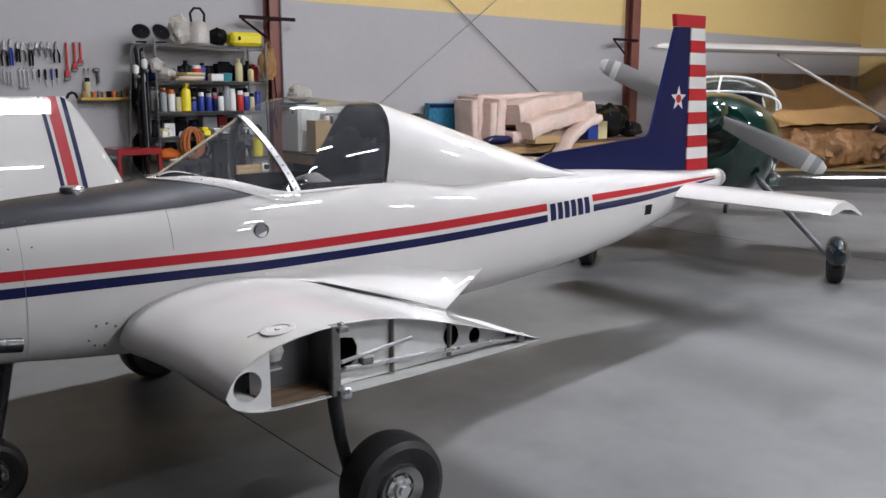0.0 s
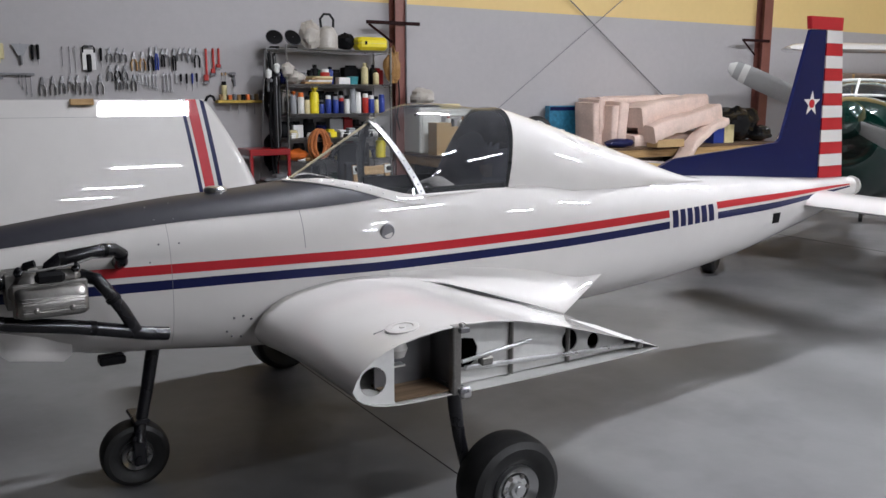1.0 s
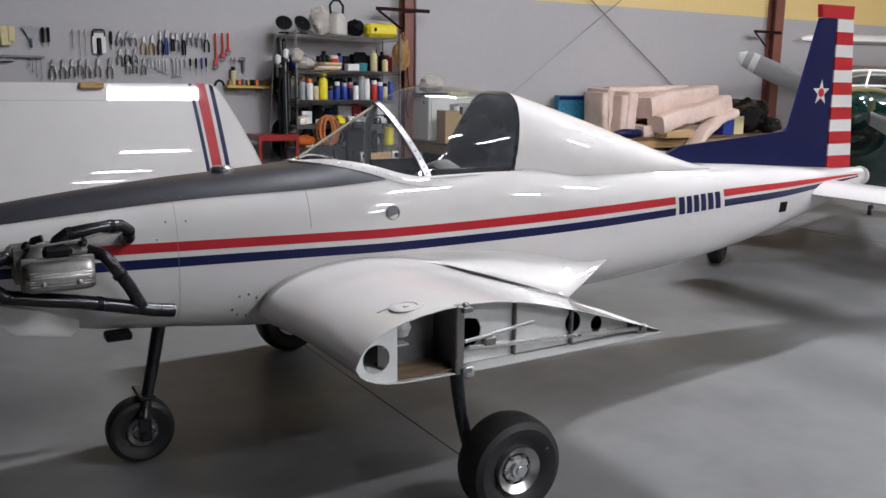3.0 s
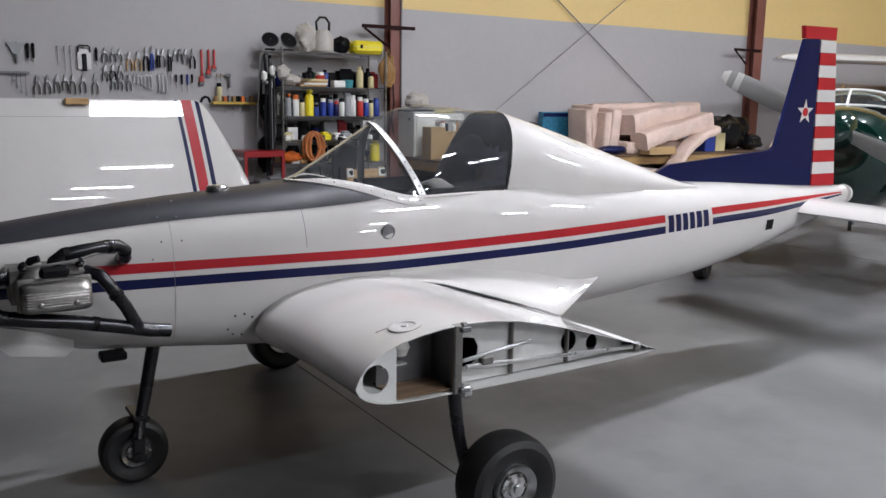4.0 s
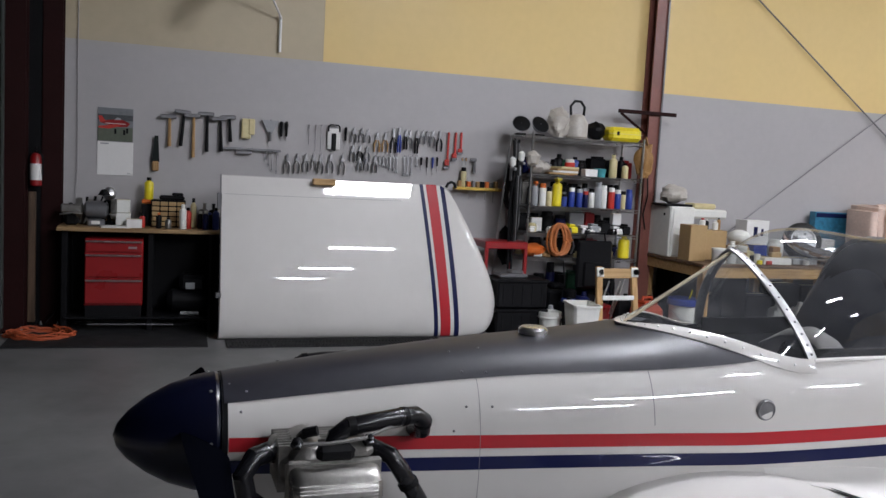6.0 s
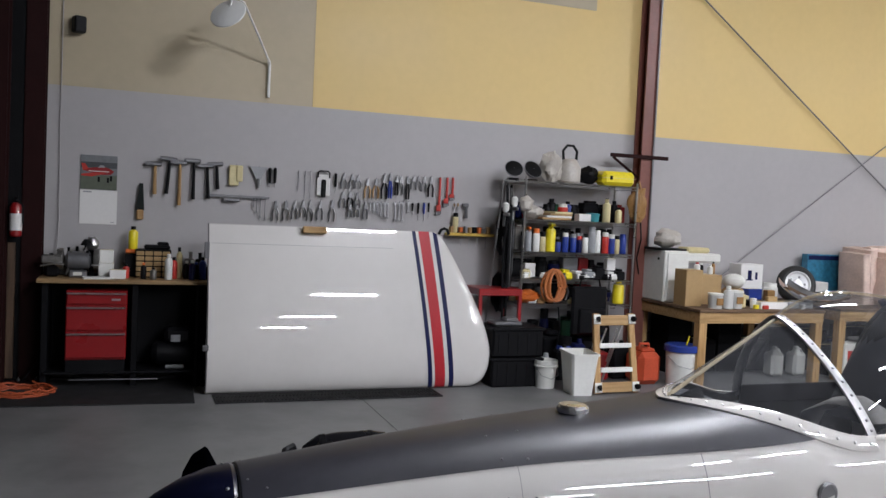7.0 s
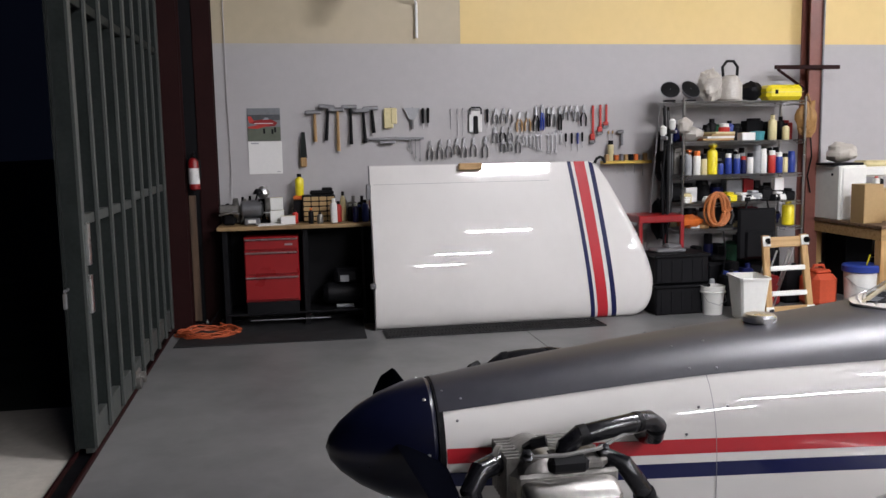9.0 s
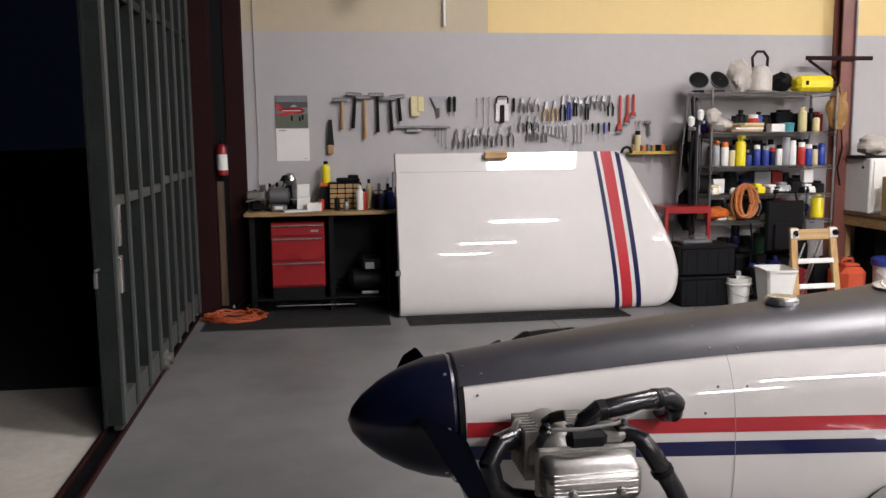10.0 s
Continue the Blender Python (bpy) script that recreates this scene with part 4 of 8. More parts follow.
    so, si = [spline(range(6), [p[a] for p in outer]) for a in range(3)], [spline(range(6), [p[a] for p in inner]) for a in range(3)]
    rows = []
    for i in range(31):
        t = 5 * i / 30
        if abs(t - 3) < 1e-6:
            t = 3
        o = Vector([fn(t) for fn in so]) if t <= 3 else Vector(outer[3]).lerp(Vector(outer[5]), (t - 3) / 2)
        q = Vector([fn(t) for fn in si])
        mid = (o + q) / 2 + Vector((0, 0, -0.022 * (1 - i / 30)))
        rows.append([(p.x, side * p.y, p.z) for p in (o + Vector((0, 0, -0.006)), o, o.lerp(mid, 0.5), mid, mid.lerp(q, 0.5), q)])
    part("root_fairing", Geo().grid(rows), WHITE, plane, "white root fairing that ends in a point", 60)
    # no slot is cut: its shade lies on the skin as a dark strip
    rows = []
    for i in range(13):
        t = 0.9 + 2.1 * i / 12
        o = Vector([fn(t) for fn in so])
        w = 0.12 * min(1.0, i / 4) * (1 - i / 12) ** 0.8 + 0.001
        rows.append([(o.x, side * (o.y + f * w), wing_top(o.x, o.y + f * w) + 0.007) for f in (-0.04, 0.3, 0.65, 1.0)])
    part("fairing_gap", Geo().grid(rows), DARK_ZINC, plane, "dark strip for the shade in the slot beside the fairing")

# undercarriage
def wheel(at, r, w, hub_r, lean=0.0, tread=True):
    e = part("wheel", Geo().lathe([(r * 0.5, -w * 0.34), (r * 0.62, -w * 0.46), (r * 0.82, -w * 0.5), (r * 0.94, -w * 0.42), (r * 0.985, -w * 0.27), (r, -w * 0.10), (r, w * 0.10), (r * 0.985, w * 0.27), (r * 0.94, w * 0.42), (r * 0.82, w * 0.5), (r * 0.62, w * 0.46), (r * 0.5, w * 0.34)], pose(*at, 90, 0, lean), 44), RUBBER, plane, "black tyre")
    m = pose(*at, 90, 0, lean)
    part("rim", Geo().lathe([(hub_r * 0.35, -w * 0.47), (hub_r * 0.4, -w * 0.36), (hub_r * 0.7, -w * 0.33), (hub_r, -w * 0.44), (hub_r * 1.06, -w * 0.47), (hub_r * 1.08, -w * 0.40), (hub_r * 1.08, w * 0.40), (hub_r * 1.06, w * 0.47), (hub_r, w * 0.44), (hub_r * 0.7, w * 0.33), (hub_r * 0.4, w * 0.36), (hub_r * 0.35, w * 0.47)], m, 30), ALLOY, e, "polished alloy rim")
    for k in range(6):
        a = 2 * math.pi * k / 6
        for sz in (-1, 1):
            part("wheel_bolt", Geo().lathe([(0.008, -0.006), (0.008, 0.006), (0, 0.008)], m @ pose(hub_r * 0.6 * math.cos(a), hub_r * 0.6 * math.sin(a), sz * w * 0.355), 6), CAST, e)
    return e


for side in (-1, 1):
    wheel((-0.985, side * 1.055, 0.18), 0.18, 0.145, 0.078, side * 2)
    part("gear_leg", Geo().tube([(-1.165, side * 0.985, 0.56), (-1.155, side * 0.985, 0.47), (-1.135, side * 0.98, 0.36), (-1.105, side * 0.972, 0.25), (-1.0, side * 0.968, 0.18)], [0.024, 0.024, 0.022, 0.022, 0.02], 12), PIPE, plane, "black sprung gear leg")
    part("axle", Geo().tube([(-0.985, side * 0.96, 0.18), (-0.985, side * 1.13, 0.18)], 0.016, 12), ALLOY, plane)
wheel((-1.995, 0.0, 0.128), 0.128, 0.105, 0.052)
part("nose_leg", Geo().tube([(-1.90, 0, 0.55), (-1.94, -0.02, 0.38), (-1.98, -0.05, 0.24), (-1.992, -0.075, 0.19)], [0.026, 0.024, 0.022, 0.02], 12), PIPE, plane, "black nose gear leg")
part("nose_fork", Geo().box((-1.99, -0.075, 0.16), (0.045, 0.014, 0.12), 0.005).box((-1.99, 0.075, 0.16), (0.045, 0.014, 0.12), 0.005).box((-1.975, 0, 0.27), (0.06, 0.16, 0.016), 0.005).tube([(-1.995, -0.09, 0.128), (-1.995, 0.09, 0.128)], 0.012, 10), PIPE, plane)
# chin outlet and sump
part("cowl_outlet", Geo().plate([(-2.50, 0.685), (-2.405, 0.597), (-2.235, 0.568), (-2.205, 0.592), (-2.205, 0.64), (-2.50, 0.72)], -0.13, 0.13), WHITE, plane, "white sheet metal chin outlet")
part("drain_sump", Geo().box((-2.075, -0.12, 0.548), (0.09, 0.06, 0.032), 0.006), BLACK, plane)

# engine heads that stick out of the cowling
for side in (-1, 1):
    head = part("cylinder_head", Geo().lathe([(0.0, -0.10), (0.040, -0.10), (0.052, -0.08), (0.052, 0.05), (0.045, 0.07), (0.026, 0.082), (0.0, 0.085)], pose(-2.335, side * 0.285, 0.887, -90 * side, 0, 0), 24).box((-2.30, side * 0.265, 0.872), (0.20, 0.20, 0.105), 0.035).box((-2.235, side * 0.335, 0.915), (0.09, 0.07, 0.05), 0.02), CAST, plane, "cast alloy cylinder head")
    for k in range(8):
        part("cooling_fin", Geo().box((-2.30, side * (0.195 + 0.018 * k), 0.872), (0.215, 0.004, 0.112), 0.0015), CAST, head)
    rows = []
    for dx, f in ((-0.103, 0.70), (-0.100, 0.86), (-0.090, 0.96), (-0.075, 1.0), (0.075, 1.0), (0.090, 0.96), (0.100, 0.86), (0.103, 0.70)):
        rows.append([(-2.285 + dx, side * (0.370 + dy * f), 0.848 + dz * f) for dy, dz in
                     ((0, -0.046), (0.045, -0.046), (0.062, -0.040), (0.070, -0.028), (0.072, 0.0), (0.068, 0.016), (0.052, 0.034), (0.030, 0.046), (0, 0.048))])
    cov = Geo().grid(rows, True)
    cov.f += [tuple(range(9)), tuple(7 * 9 + k for k in range(9))[::-1]]
    part("valve_cover", cov, COVER_ALLOY, head, "ribbed bright valve cover", 50)
    part("cover_flange", Geo().box((-2.285, side * 0.368, 0.852), (0.222, 0.016, 0.108), 0.006), CAST, head)
    for k in range(7):
        z = 0.818 + 0.0085 * k
        yo = 0.4415 - 0.010 * max(0, (0.826 - z) / 0.01) - 0.006 * max(0, (z - 0.858) / 0.011)
        part("cover_rib", Geo().tube([(-2.285 + dx, side * (yo - dd), z) for dx, dd in ((-0.104, 0.045), (-0.100, 0.014), (-0.088, 0.002), (0.088, 0.002), (0.100, 0.014), (0.104, 0.045))], 0.0024, 6), COVER_ALLOY, head)
    for x in (-2.335, -2.232):
        part("cover_bolt", Geo().lathe([(0.010, 0), (0.010, 0.007), (0.006, 0.009), (0.006, 0.015), (0, 0.017)], pose(x, side * 0.440, 0.832, 90 if side < 0 else -90, 0, 0), 8), CAST, head)
    for x in (-2.372, -2.205) if side < 0 else ():
        part("head_nut", Geo().lathe([(0.014, 0), (0.014, 0.016), (0.007, 0.018), (0.007, 0.032), (0, 0.034)], pose(x, side * 0.355, 0.938, 50 * (1 if side < 0 else -1), 0, 0), 6), PIPE, head)
    part("spark_plug_boot", Geo().tube([(-2.35, side * 0.28, 0.93), (-2.345, side * 0.32, 0.955), (-2.32, side * 0.33, 0.962)], 0.012, 8), BLACK, head)
    if side < 0:
        part("ignition_lead", Geo().tube([(-2.36, side * 0.37, 0.945), (-2.30, side * 0.39, 0.950), (-2.22, side * 0.38, 0.955), (-2.15, side * 0.34, 0.965), (-2.08, side * 0.29, 0.955)], 0.0045, 6), CLOTH_GREY, head)
    part("intake_port", Geo().box((-2.282, side * 0.345, 0.918), (0.09, 0.07, 0.04), 0.012), BLACK, head)
    bend = [(-2.285, side * 0.335, 0.922), (-2.278, side * 0.335, 0.948), (-2.25, side * 0.335, 0.969), (-2.19, side * 0.33, 0.977), (-2.115, side * 0.315, 0.982), (-2.075, side * 0.30, 0.980), (-2.05, side * 0.285, 0.962), (-2.045, side * 0.265, 0.930), (-2.045, side * 0.22, 0.915), (-2.045, side * 0.17, 0.915)]
    part("intake_pipe", Geo().tube(bend, 0.0215, 16), PIPE, plane, "black intake pipe")
    for i in (2, 4, 6):
        p0, p1 = Vector(bend[i]), Vector(bend[i + 1])
        part("hose_clip", Geo().tube([p0, p0.lerp(p1, 0.3)], 0.023, 16), BLACK, plane)
    part("exhaust_pipe", Geo().tube([(-2.40, side * 0.26, 0.90), (-2.46, side * 0.30, 0.895), (-2.485, side * 0.32, 0.86), (-2.475, side * 0.325, 0.81), (-2.44, side * 0.325, 0.78), (-2.36, side * 0.32, 0.762), (-2.22, side * 0.31, 0.735), (-2.08, side * 0.30, 0.70), (-1.98, side * 0.29, 0.672), (-1.91, side * 0.285, 0.660)], 0.024, 14), PIPE, plane, "black exhaust pipe")
    part("exhaust_pipe", Geo().tube([(-2.18, side * 0.28, 0.90), (-2.135, side * 0.31, 0.885), (-2.11, side * 0.315, 0.85), (-2.06, side * 0.31, 0.77), (-2.02, side * 0.30, 0.69)], 0.022, 14), PIPE, plane, "black exhaust pipe")
    for p0, p1 in (((-2.17, 0.305, 0.723), (-2.15, 0.304, 0.718)), ((-2.092, 0.313, 0.82), (-2.085, 0.313, 0.808))):
        part("hose_clip", Geo().tube([(p0[0], side * p0[1], p0[2]), (p1[0], side * p1[1], p1[2])], 0.0255, 14), BLACK, plane)
    part("exhaust_flange", Geo().lathe([(0.034, -0.006), (0.034, 0.006)], pose(-2.41, side * 0.262, 0.90, 0, 90, side * 30), 12), CAST, head)


# ---- materials of the workshop ----
def paint(name, colour, rough=0.4, **kw):
    return material(name, colour, rough, **kw)


OAK = wood("pale_pine", (0.44, 0.28, 0.12), (0.28, 0.16, 0.06))
OAK_Y = wood("pale_pine_posts", (0.50, 0.31, 0.13), (0.34, 0.19, 0.07), axis=2)
OLD_WOOD = wood("old_brown_timber", (0.10, 0.06, 0.035), (0.05, 0.03, 0.018), axis=2)
WORN_TOP = wood("worn_table_top", (0.15, 0.09, 0.05), (0.07, 0.04, 0.022), rough=0.7)
PLY = wood("bench_board", (0.34, 0.22, 0.10), (0.20, 0.12, 0.05))
HICKORY = wood("handle_wood", (0.42, 0.26, 0.11), (0.26, 0.14, 0.05), axis=2, rings=30)
CARTON = material("brown_cardboard", (0.42, 0.28, 0.13), 0.85, var=0.08, scale=6, bump=0.0006, bump_scale=120, per_object=0.12)
CHEST_RED = material("tool_chest_red", (0.25, 0.009, 0.011), 0.3, var=0.08, coat=0.3)
BLUE_P = paint("blue_plastic", (0.02, 0.045, 0.26))
RED_P = paint("red_plastic", (0.45, 0.03, 0.02))
GAS_RED = paint("faded_red_plastic", (0.50, 0.07, 0.025), 0.5, var=0.12)
YELLOW_P = paint("yellow_plastic", (0.75, 0.62, 0.02), 0.35)
WHITE_P = paint("white_plastic", (0.74, 0.74, 0.70), 0.4, var=0.05, stain=0.12, stain_scale=5)
GREY_P = paint("grey_plastic", (0.30, 0.31, 0.32), 0.45)
GREEN_P = paint("green_plastic", (0.02, 0.10, 0.05), 0.45)
TEAL_P = paint("teal_plastic", (0.05, 0.25, 0.28), 0.45)
ORANGE_P = paint("orange_plastic", (0.62, 0.14, 0.02), 0.45, var=0.15)
CORD_ORANGE = paint("orange_cord", (0.38, 0.075, 0.025), 0.55, var=0.2)
CREAM_P = paint("cream_plastic", (0.60, 0.52, 0.28), 0.45)
NATURAL = material("translucent_jug", (0.52, 0.52, 0.50), 0.4, var=0.05)
LEATHER = material("tan_leather", (0.30, 0.16, 0.05), 0.7, var=0.25, scale=9, bump=0.004, bump_scale=25)
BAGFILM = material("black_bag_film", (0.010, 0.010, 0.011), 0.22, var=0.3, bump=0.02, bump_scale=14)
CLEARBAG = material("crumpled_white_bag", (0.46, 0.43, 0.385), 0.35, var=0.1, bump=0.012, bump_scale=28)
PINK = material("pink_glass_wool", (0.70, 0.54, 0.46), 0.95, var=0.12, scale=6, bump=0.006, bump_scale=40, stain=0.2, stain_scale=5)
KRAFT = material("kraft_paper", (0.34, 0.18, 0.08), 0.5, var=0.25, scale=3, bump=0.03, bump_scale=9, stain=0.5, stain_scale=4, per_object=0.25)
TARP = material("tan_canvas", (0.55, 0.33, 0.13), 0.75, var=0.12, scale=2, bump=0.006, bump_scale=18)
MAT_RUB = material("black_rubber_mat", (0.007, 0.007, 0.008), 0.75, var=0.25, bump=0.001, bump_scale=120)
COPPER_HOSE = material("amber_rubber_hose", (0.40, 0.13, 0.035), 0.5, var=0.2)
WIRE = material("shelf_chrome_wire", (0.42, 0.42, 0.42), 0.3, 1.0, var=0.15)
LEDGE = wood("yellow_ledge_board", (0.58, 0.40, 0.07), (0.42, 0.28, 0.05))
PALE_ALLOY = material("pale_cast_alloy", (0.62, 0.62, 0.62), 0.42, 0.5, var=0.1, scale=10)
PAPER = material("white_paper", (0.72, 0.71, 0.69), 0.8, var=0.03)


# ---- outer wing panel standing on its leading edge ----
WING_Z = 1.425
FLAP_C = 0.885


def wing_end(z):
    return spline([-0.01, 0.05, 0.14, 0.25, 0.366, 0.6, 0.9, 1.2, 1.43], [0.20, 0.33, 0.395, 0.425, 0.43, 0.365, 0.23, 0.07, -0.07])(z)


def half_thick(c, t):
    return WING_Z * 5 * t * (0.2969 * math.sqrt(c) - 0.126 * c - 0.3516 * c * c + 0.2843 * c**3 - 0.1036 * c**4)


def wing_face(x, c, front=True, off=0.0):
    """A point of the skin; c runs from the leading edge on the floor to the trailing edge above."""
    z = 0.006 + (WING_Z - 0.006) * c
    xe = wing_end(z)
    tip = max(0.0, min(1.0, (xe - x) / 0.09))
    tip = math.sqrt(1 - (1 - tip) ** 2)
    t = half_thick(c, 0.16 if front else 0.09) * tip
    y = 8.17 + 0.21 * c
    if front and c > FLAP_C:
        # the flap is a flat strip with a shallow hollow
        dz, depth = (WING_Z - 0.006) * (c - FLAP_C), (WING_Z - 0.006) * (1 - FLAP_C)
        y = 8.17 + 0.21 * FLAP_C - half_thick(FLAP_C, 0.16) * tip + 0.353 * dz - 0.0115 * dz * dz / depth
        t = 0.0
    return (x, y - (t + off) if front else y + t + off, z)


panel = thing("wing_panel", (0, 0, 0), "detached white outer wing standing on its leading edge", "aircraft wing")
CS = sorted([(i / 40) ** 1.6 for i in range(41)] + [FLAP_C, FLAP_C + 0.003])
for front, nm in ((True, "upper_skin"), (False, "lower_skin")):
    rows = []
    for c in CS:
        xe = wing_end(0.006 + (WING_Z - 0.006) * c)
        rows.append([wing_face(-2.15 + (xe + 2.15) * (1 - (1 - u / 40) ** 1.5), c, front) for u in range(41)])
    part(nm, Geo().grid(rows), WHITE, panel, "gloss white wing skin", 60)
root = [(wing_face(-2.15, c, True)) for c in CS] + [wing_face(-2.15, c, False) for c in CS[::-1]]
# the open root's dark inside is put in as one black face
part("root_rib", Geo().add([(p[0] + 0.02, p[1], p[2]) for p in root], [tuple(range(len(root)))]), BLACK, panel, "black face standing in for the shaded inside of the open root")
part("root_edge", Geo().tube([(-2.152, p[1] - 0.003, p[2]) for p in root[:43]], 0.006, 6), PRIMER, panel)
part("root_fitting", Geo().box((-2.165, 8.10, 0.40), (0.05, 0.03, 0.05), 0.006), PRIMER, panel)
part("root_fitting", Geo().box((-2.165, 8.30, 1.20), (0.04, 0.03, 0.14), 0.006), PRIMER, panel)
for m, nm, a0, a1, b0, b1 in ((NAVY, "navy_stripe", -0.335, -0.300, -0.191, -0.150), (RED, "red_stripe", -0.272, -0.168, -0.126, -0.028), (NAVY, "navy_stripe", -0.132, -0.090, 0.008, 0.055)):
    rows = []
    for c in CS:
        x0, x1 = b0 + (a0 - b0) * c, b1 + (a1 - b1) * c
        rows.append([wing_face(x0 + (x1 - x0) * k / 4, c, True, 0.0025) for k in range(5)])
    part(nm, Geo().grid(rows), m, panel, "", 60)
part("flap_seam", Geo().tube([wing_face(-2.12 + 1.6 * k / 12, 0.884, True, -0.001) for k in range(13)], 0.002, 5), PRIMER, panel)
solid("foam_block", Geo().box((0, 0, 0), (0.21, 0.05, 0.06), 0.008), OAK, (-1.25, 8.33, 1.402), "small tan foam block on the wing edge", "block")
solid("hook_strap", Geo().tube([(-0.05, 0, 0), (-0.03, 0, 0.04), (0, 0, 0.055), (0.03, 0, 0.045), (0.05, 0, 0.0)], 0.014, 8), BLACK, (-0.02, 8.37, 1.405), "black padded hook over the wing edge", "hook")

# slotted plastic tiles under the wing
tile = None
for k in range(5):
    x0 = -2.10 + 0.388 * k
    if tile is None:
        g = Geo().box((0.194, 0, 0.007), (0.382, 0.30, 0.012), 0.002)
        tile = solid("floor_tile", g, MAT_RUB, (x0, 7.955, 0), "slotted black plastic floor tile under the wing", "floor tile", "slotted tiles", rz=0.3)
        for r in range(2):
            for q in range(12):
                part("rib", Geo().box((0.03 + 0.03 * q, -0.07 + 0.14 * r, 0.016), (0.012, 0.12, 0.008), 0.001), BLACK, tile)
    else:
        copy_thing(tile, pose(x0, 7.955, 0, 0, 0, 0.3))
solid("rubber_mat", Geo().box((0, 0, 0.005), (1.57, 0.95, 0.010), 0.003), MAT_RUB, (-3.02, 8.36, 0), "black rubber mat before the workbench", "floor mat", rz=-2)

# ---- workbench and what stands on it ----
bench = thing("workbench", (-2.72, 8.73, 0), "black steel workbench with a pale board top", "workbench")
part("top", Geo().box((0, 0, 0.90), (1.52, 0.50, 0.034), 0.004), PLY, bench, "pale board top")
for sx in (-0.70, 0.0, 0.70):
    part("side_panel", Geo().box((sx, 0.02, 0.44), (0.05, 0.42, 0.88), 0.004), BLACK, bench)
part("back_panel", Geo().box((0, 0.23, 0.45), (1.42, 0.015, 0.84)), BLACK, bench)
part("bottom_shelf", Geo().box((0, 0, 0.13), (1.40, 0.44, 0.02), 0.003), BLACK, bench)
part("foot_rail", Geo().tube([(-0.5, -0.22, 0.075), (0.2, -0.22, 0.07)], 0.006, 8), PRIMER, bench)
chest = thing("tool_chest", (-3.02, 8.70, 0.14), "red steel tool chest with three drawers under the bench", "tool chest")
part("body", Geo().box((0, 0, 0.39), (0.475, 0.38, 0.58), 0.006), CHEST_RED, chest)
for z0, z1 in ((0.565, 0.675), (0.345, 0.555), (0.115, 0.335)):
    dr = part("drawer", Geo().box((0, -0.2, (z0 + z1) / 2), (0.46, 0.022, z1 - z0 - 0.012), 0.004), CHEST_RED, chest)
    part("pull", Geo().box((0, -0.222, z1 - 0.014), (0.46, 0.022, 0.014), 0.004), ALLOY, dr, "bright drawer pull")
part("badge", Geo().box((0.15, -0.213, 0.61), (0.07, 0.004, 0.018), 0.001), ALLOY, chest)
part("plinth", Geo().box((0, 0, 0.05), (0.46, 0.36, 0.10)), BLACK, chest)
mach = thing("air_compressor", (-2.38, 8.66, 0.14), "small black air compressor under the bench", "compressor")
part("tank", Geo().lathe([(0, -0.2), (0.07, -0.19), (0.10, -0.15), (0.10, 0.15), (0.07, 0.19), (0, 0.2)], pose(0, 0, 0.13, 0, 90, 0), 20), BLACK, mach)
part("motor", Geo().box((0.02, 0, 0.29), (0.22, 0.18, 0.14), 0.03), BLACK, mach)
part("nameplate", Geo().box((0.0, -0.1, 0.27), (0.08, 0.01, 0.06), 0.003), GREY_P, mach, "pale gauge plate")
part("foot", Geo().box((0, -0.08, 0.02), (0.16, 0.02, 0.03), 0.006), GREY_P, mach)


def bottle(name, at, r, h, mat, cap, label, category="bottle", group="", neck=0.45, body=0.72, trigger=False):
    e = thing(name, at, label, category, group)
    part("body", Geo().lathe([(r * 0.92, 0), (r, 0.006), (r, h * body), (r * 0.85, h * (body + 0.07)), (r * neck, h * (body + 0.12)), (r * neck, h * 0.9)], None, 16), mat, e)
    if trigger:
        part("trigger_head", Geo().box((0.0, -0.01, h * 0.96), (r * 1.0, r * 1.9, h * 0.12), 0.008).box((0, -r * 0.6, h * 0.86), (r * 0.3, r * 0.25, h * 0.12), 0.004), cap, e)
    else:
        part("cap", Geo().lathe([(r * neck * 1.15, h * 0.86), (r * neck * 1.15, h * 0.985), (r * neck, h)], None, 14), cap, e)
    return e


def can(name, at, r, h, mat, lid, label, category="spray can", group=""):
    e = thing(name, at, label, category, group)
    part("body", Geo().lathe([(r * 0.95, 0), (r, 0.004), (r, h * 0.74), (r * 0.9, h * 0.79), (r * 0.8, h * 0.80)], None, 16), mat, e)
    part("cap", Geo().lathe([(r * 0.86, h * 0.795), (r * 0.84, h * 0.985), (r * 0.7, h)], None, 16), lid, e)
    return e


def carton(name, at, size, mat, label, category="box", rz=0.0, open_flaps=False, group=""):
    e = thing(name, at, label, category, group, rz=rz)
    w, d, h = size
    part("body", Geo().box((0, 0, h / 2), (w, d, h), 0.004), mat, e)
    part("tape", Geo().box((0, 0, h + 0.0005), (w * 0.98, 0.05, 0.002)), CREAM_P, e)
    if open_flaps:
        for sg in (-1, 1):
            part("flap", Geo().box((0, 0, 0), (w * 0.96, d * 0.45, 0.004), 0, pose(0, sg * d * 0.62, h + 0.07, sg * 50, 0, 0)), mat, e)
    return e


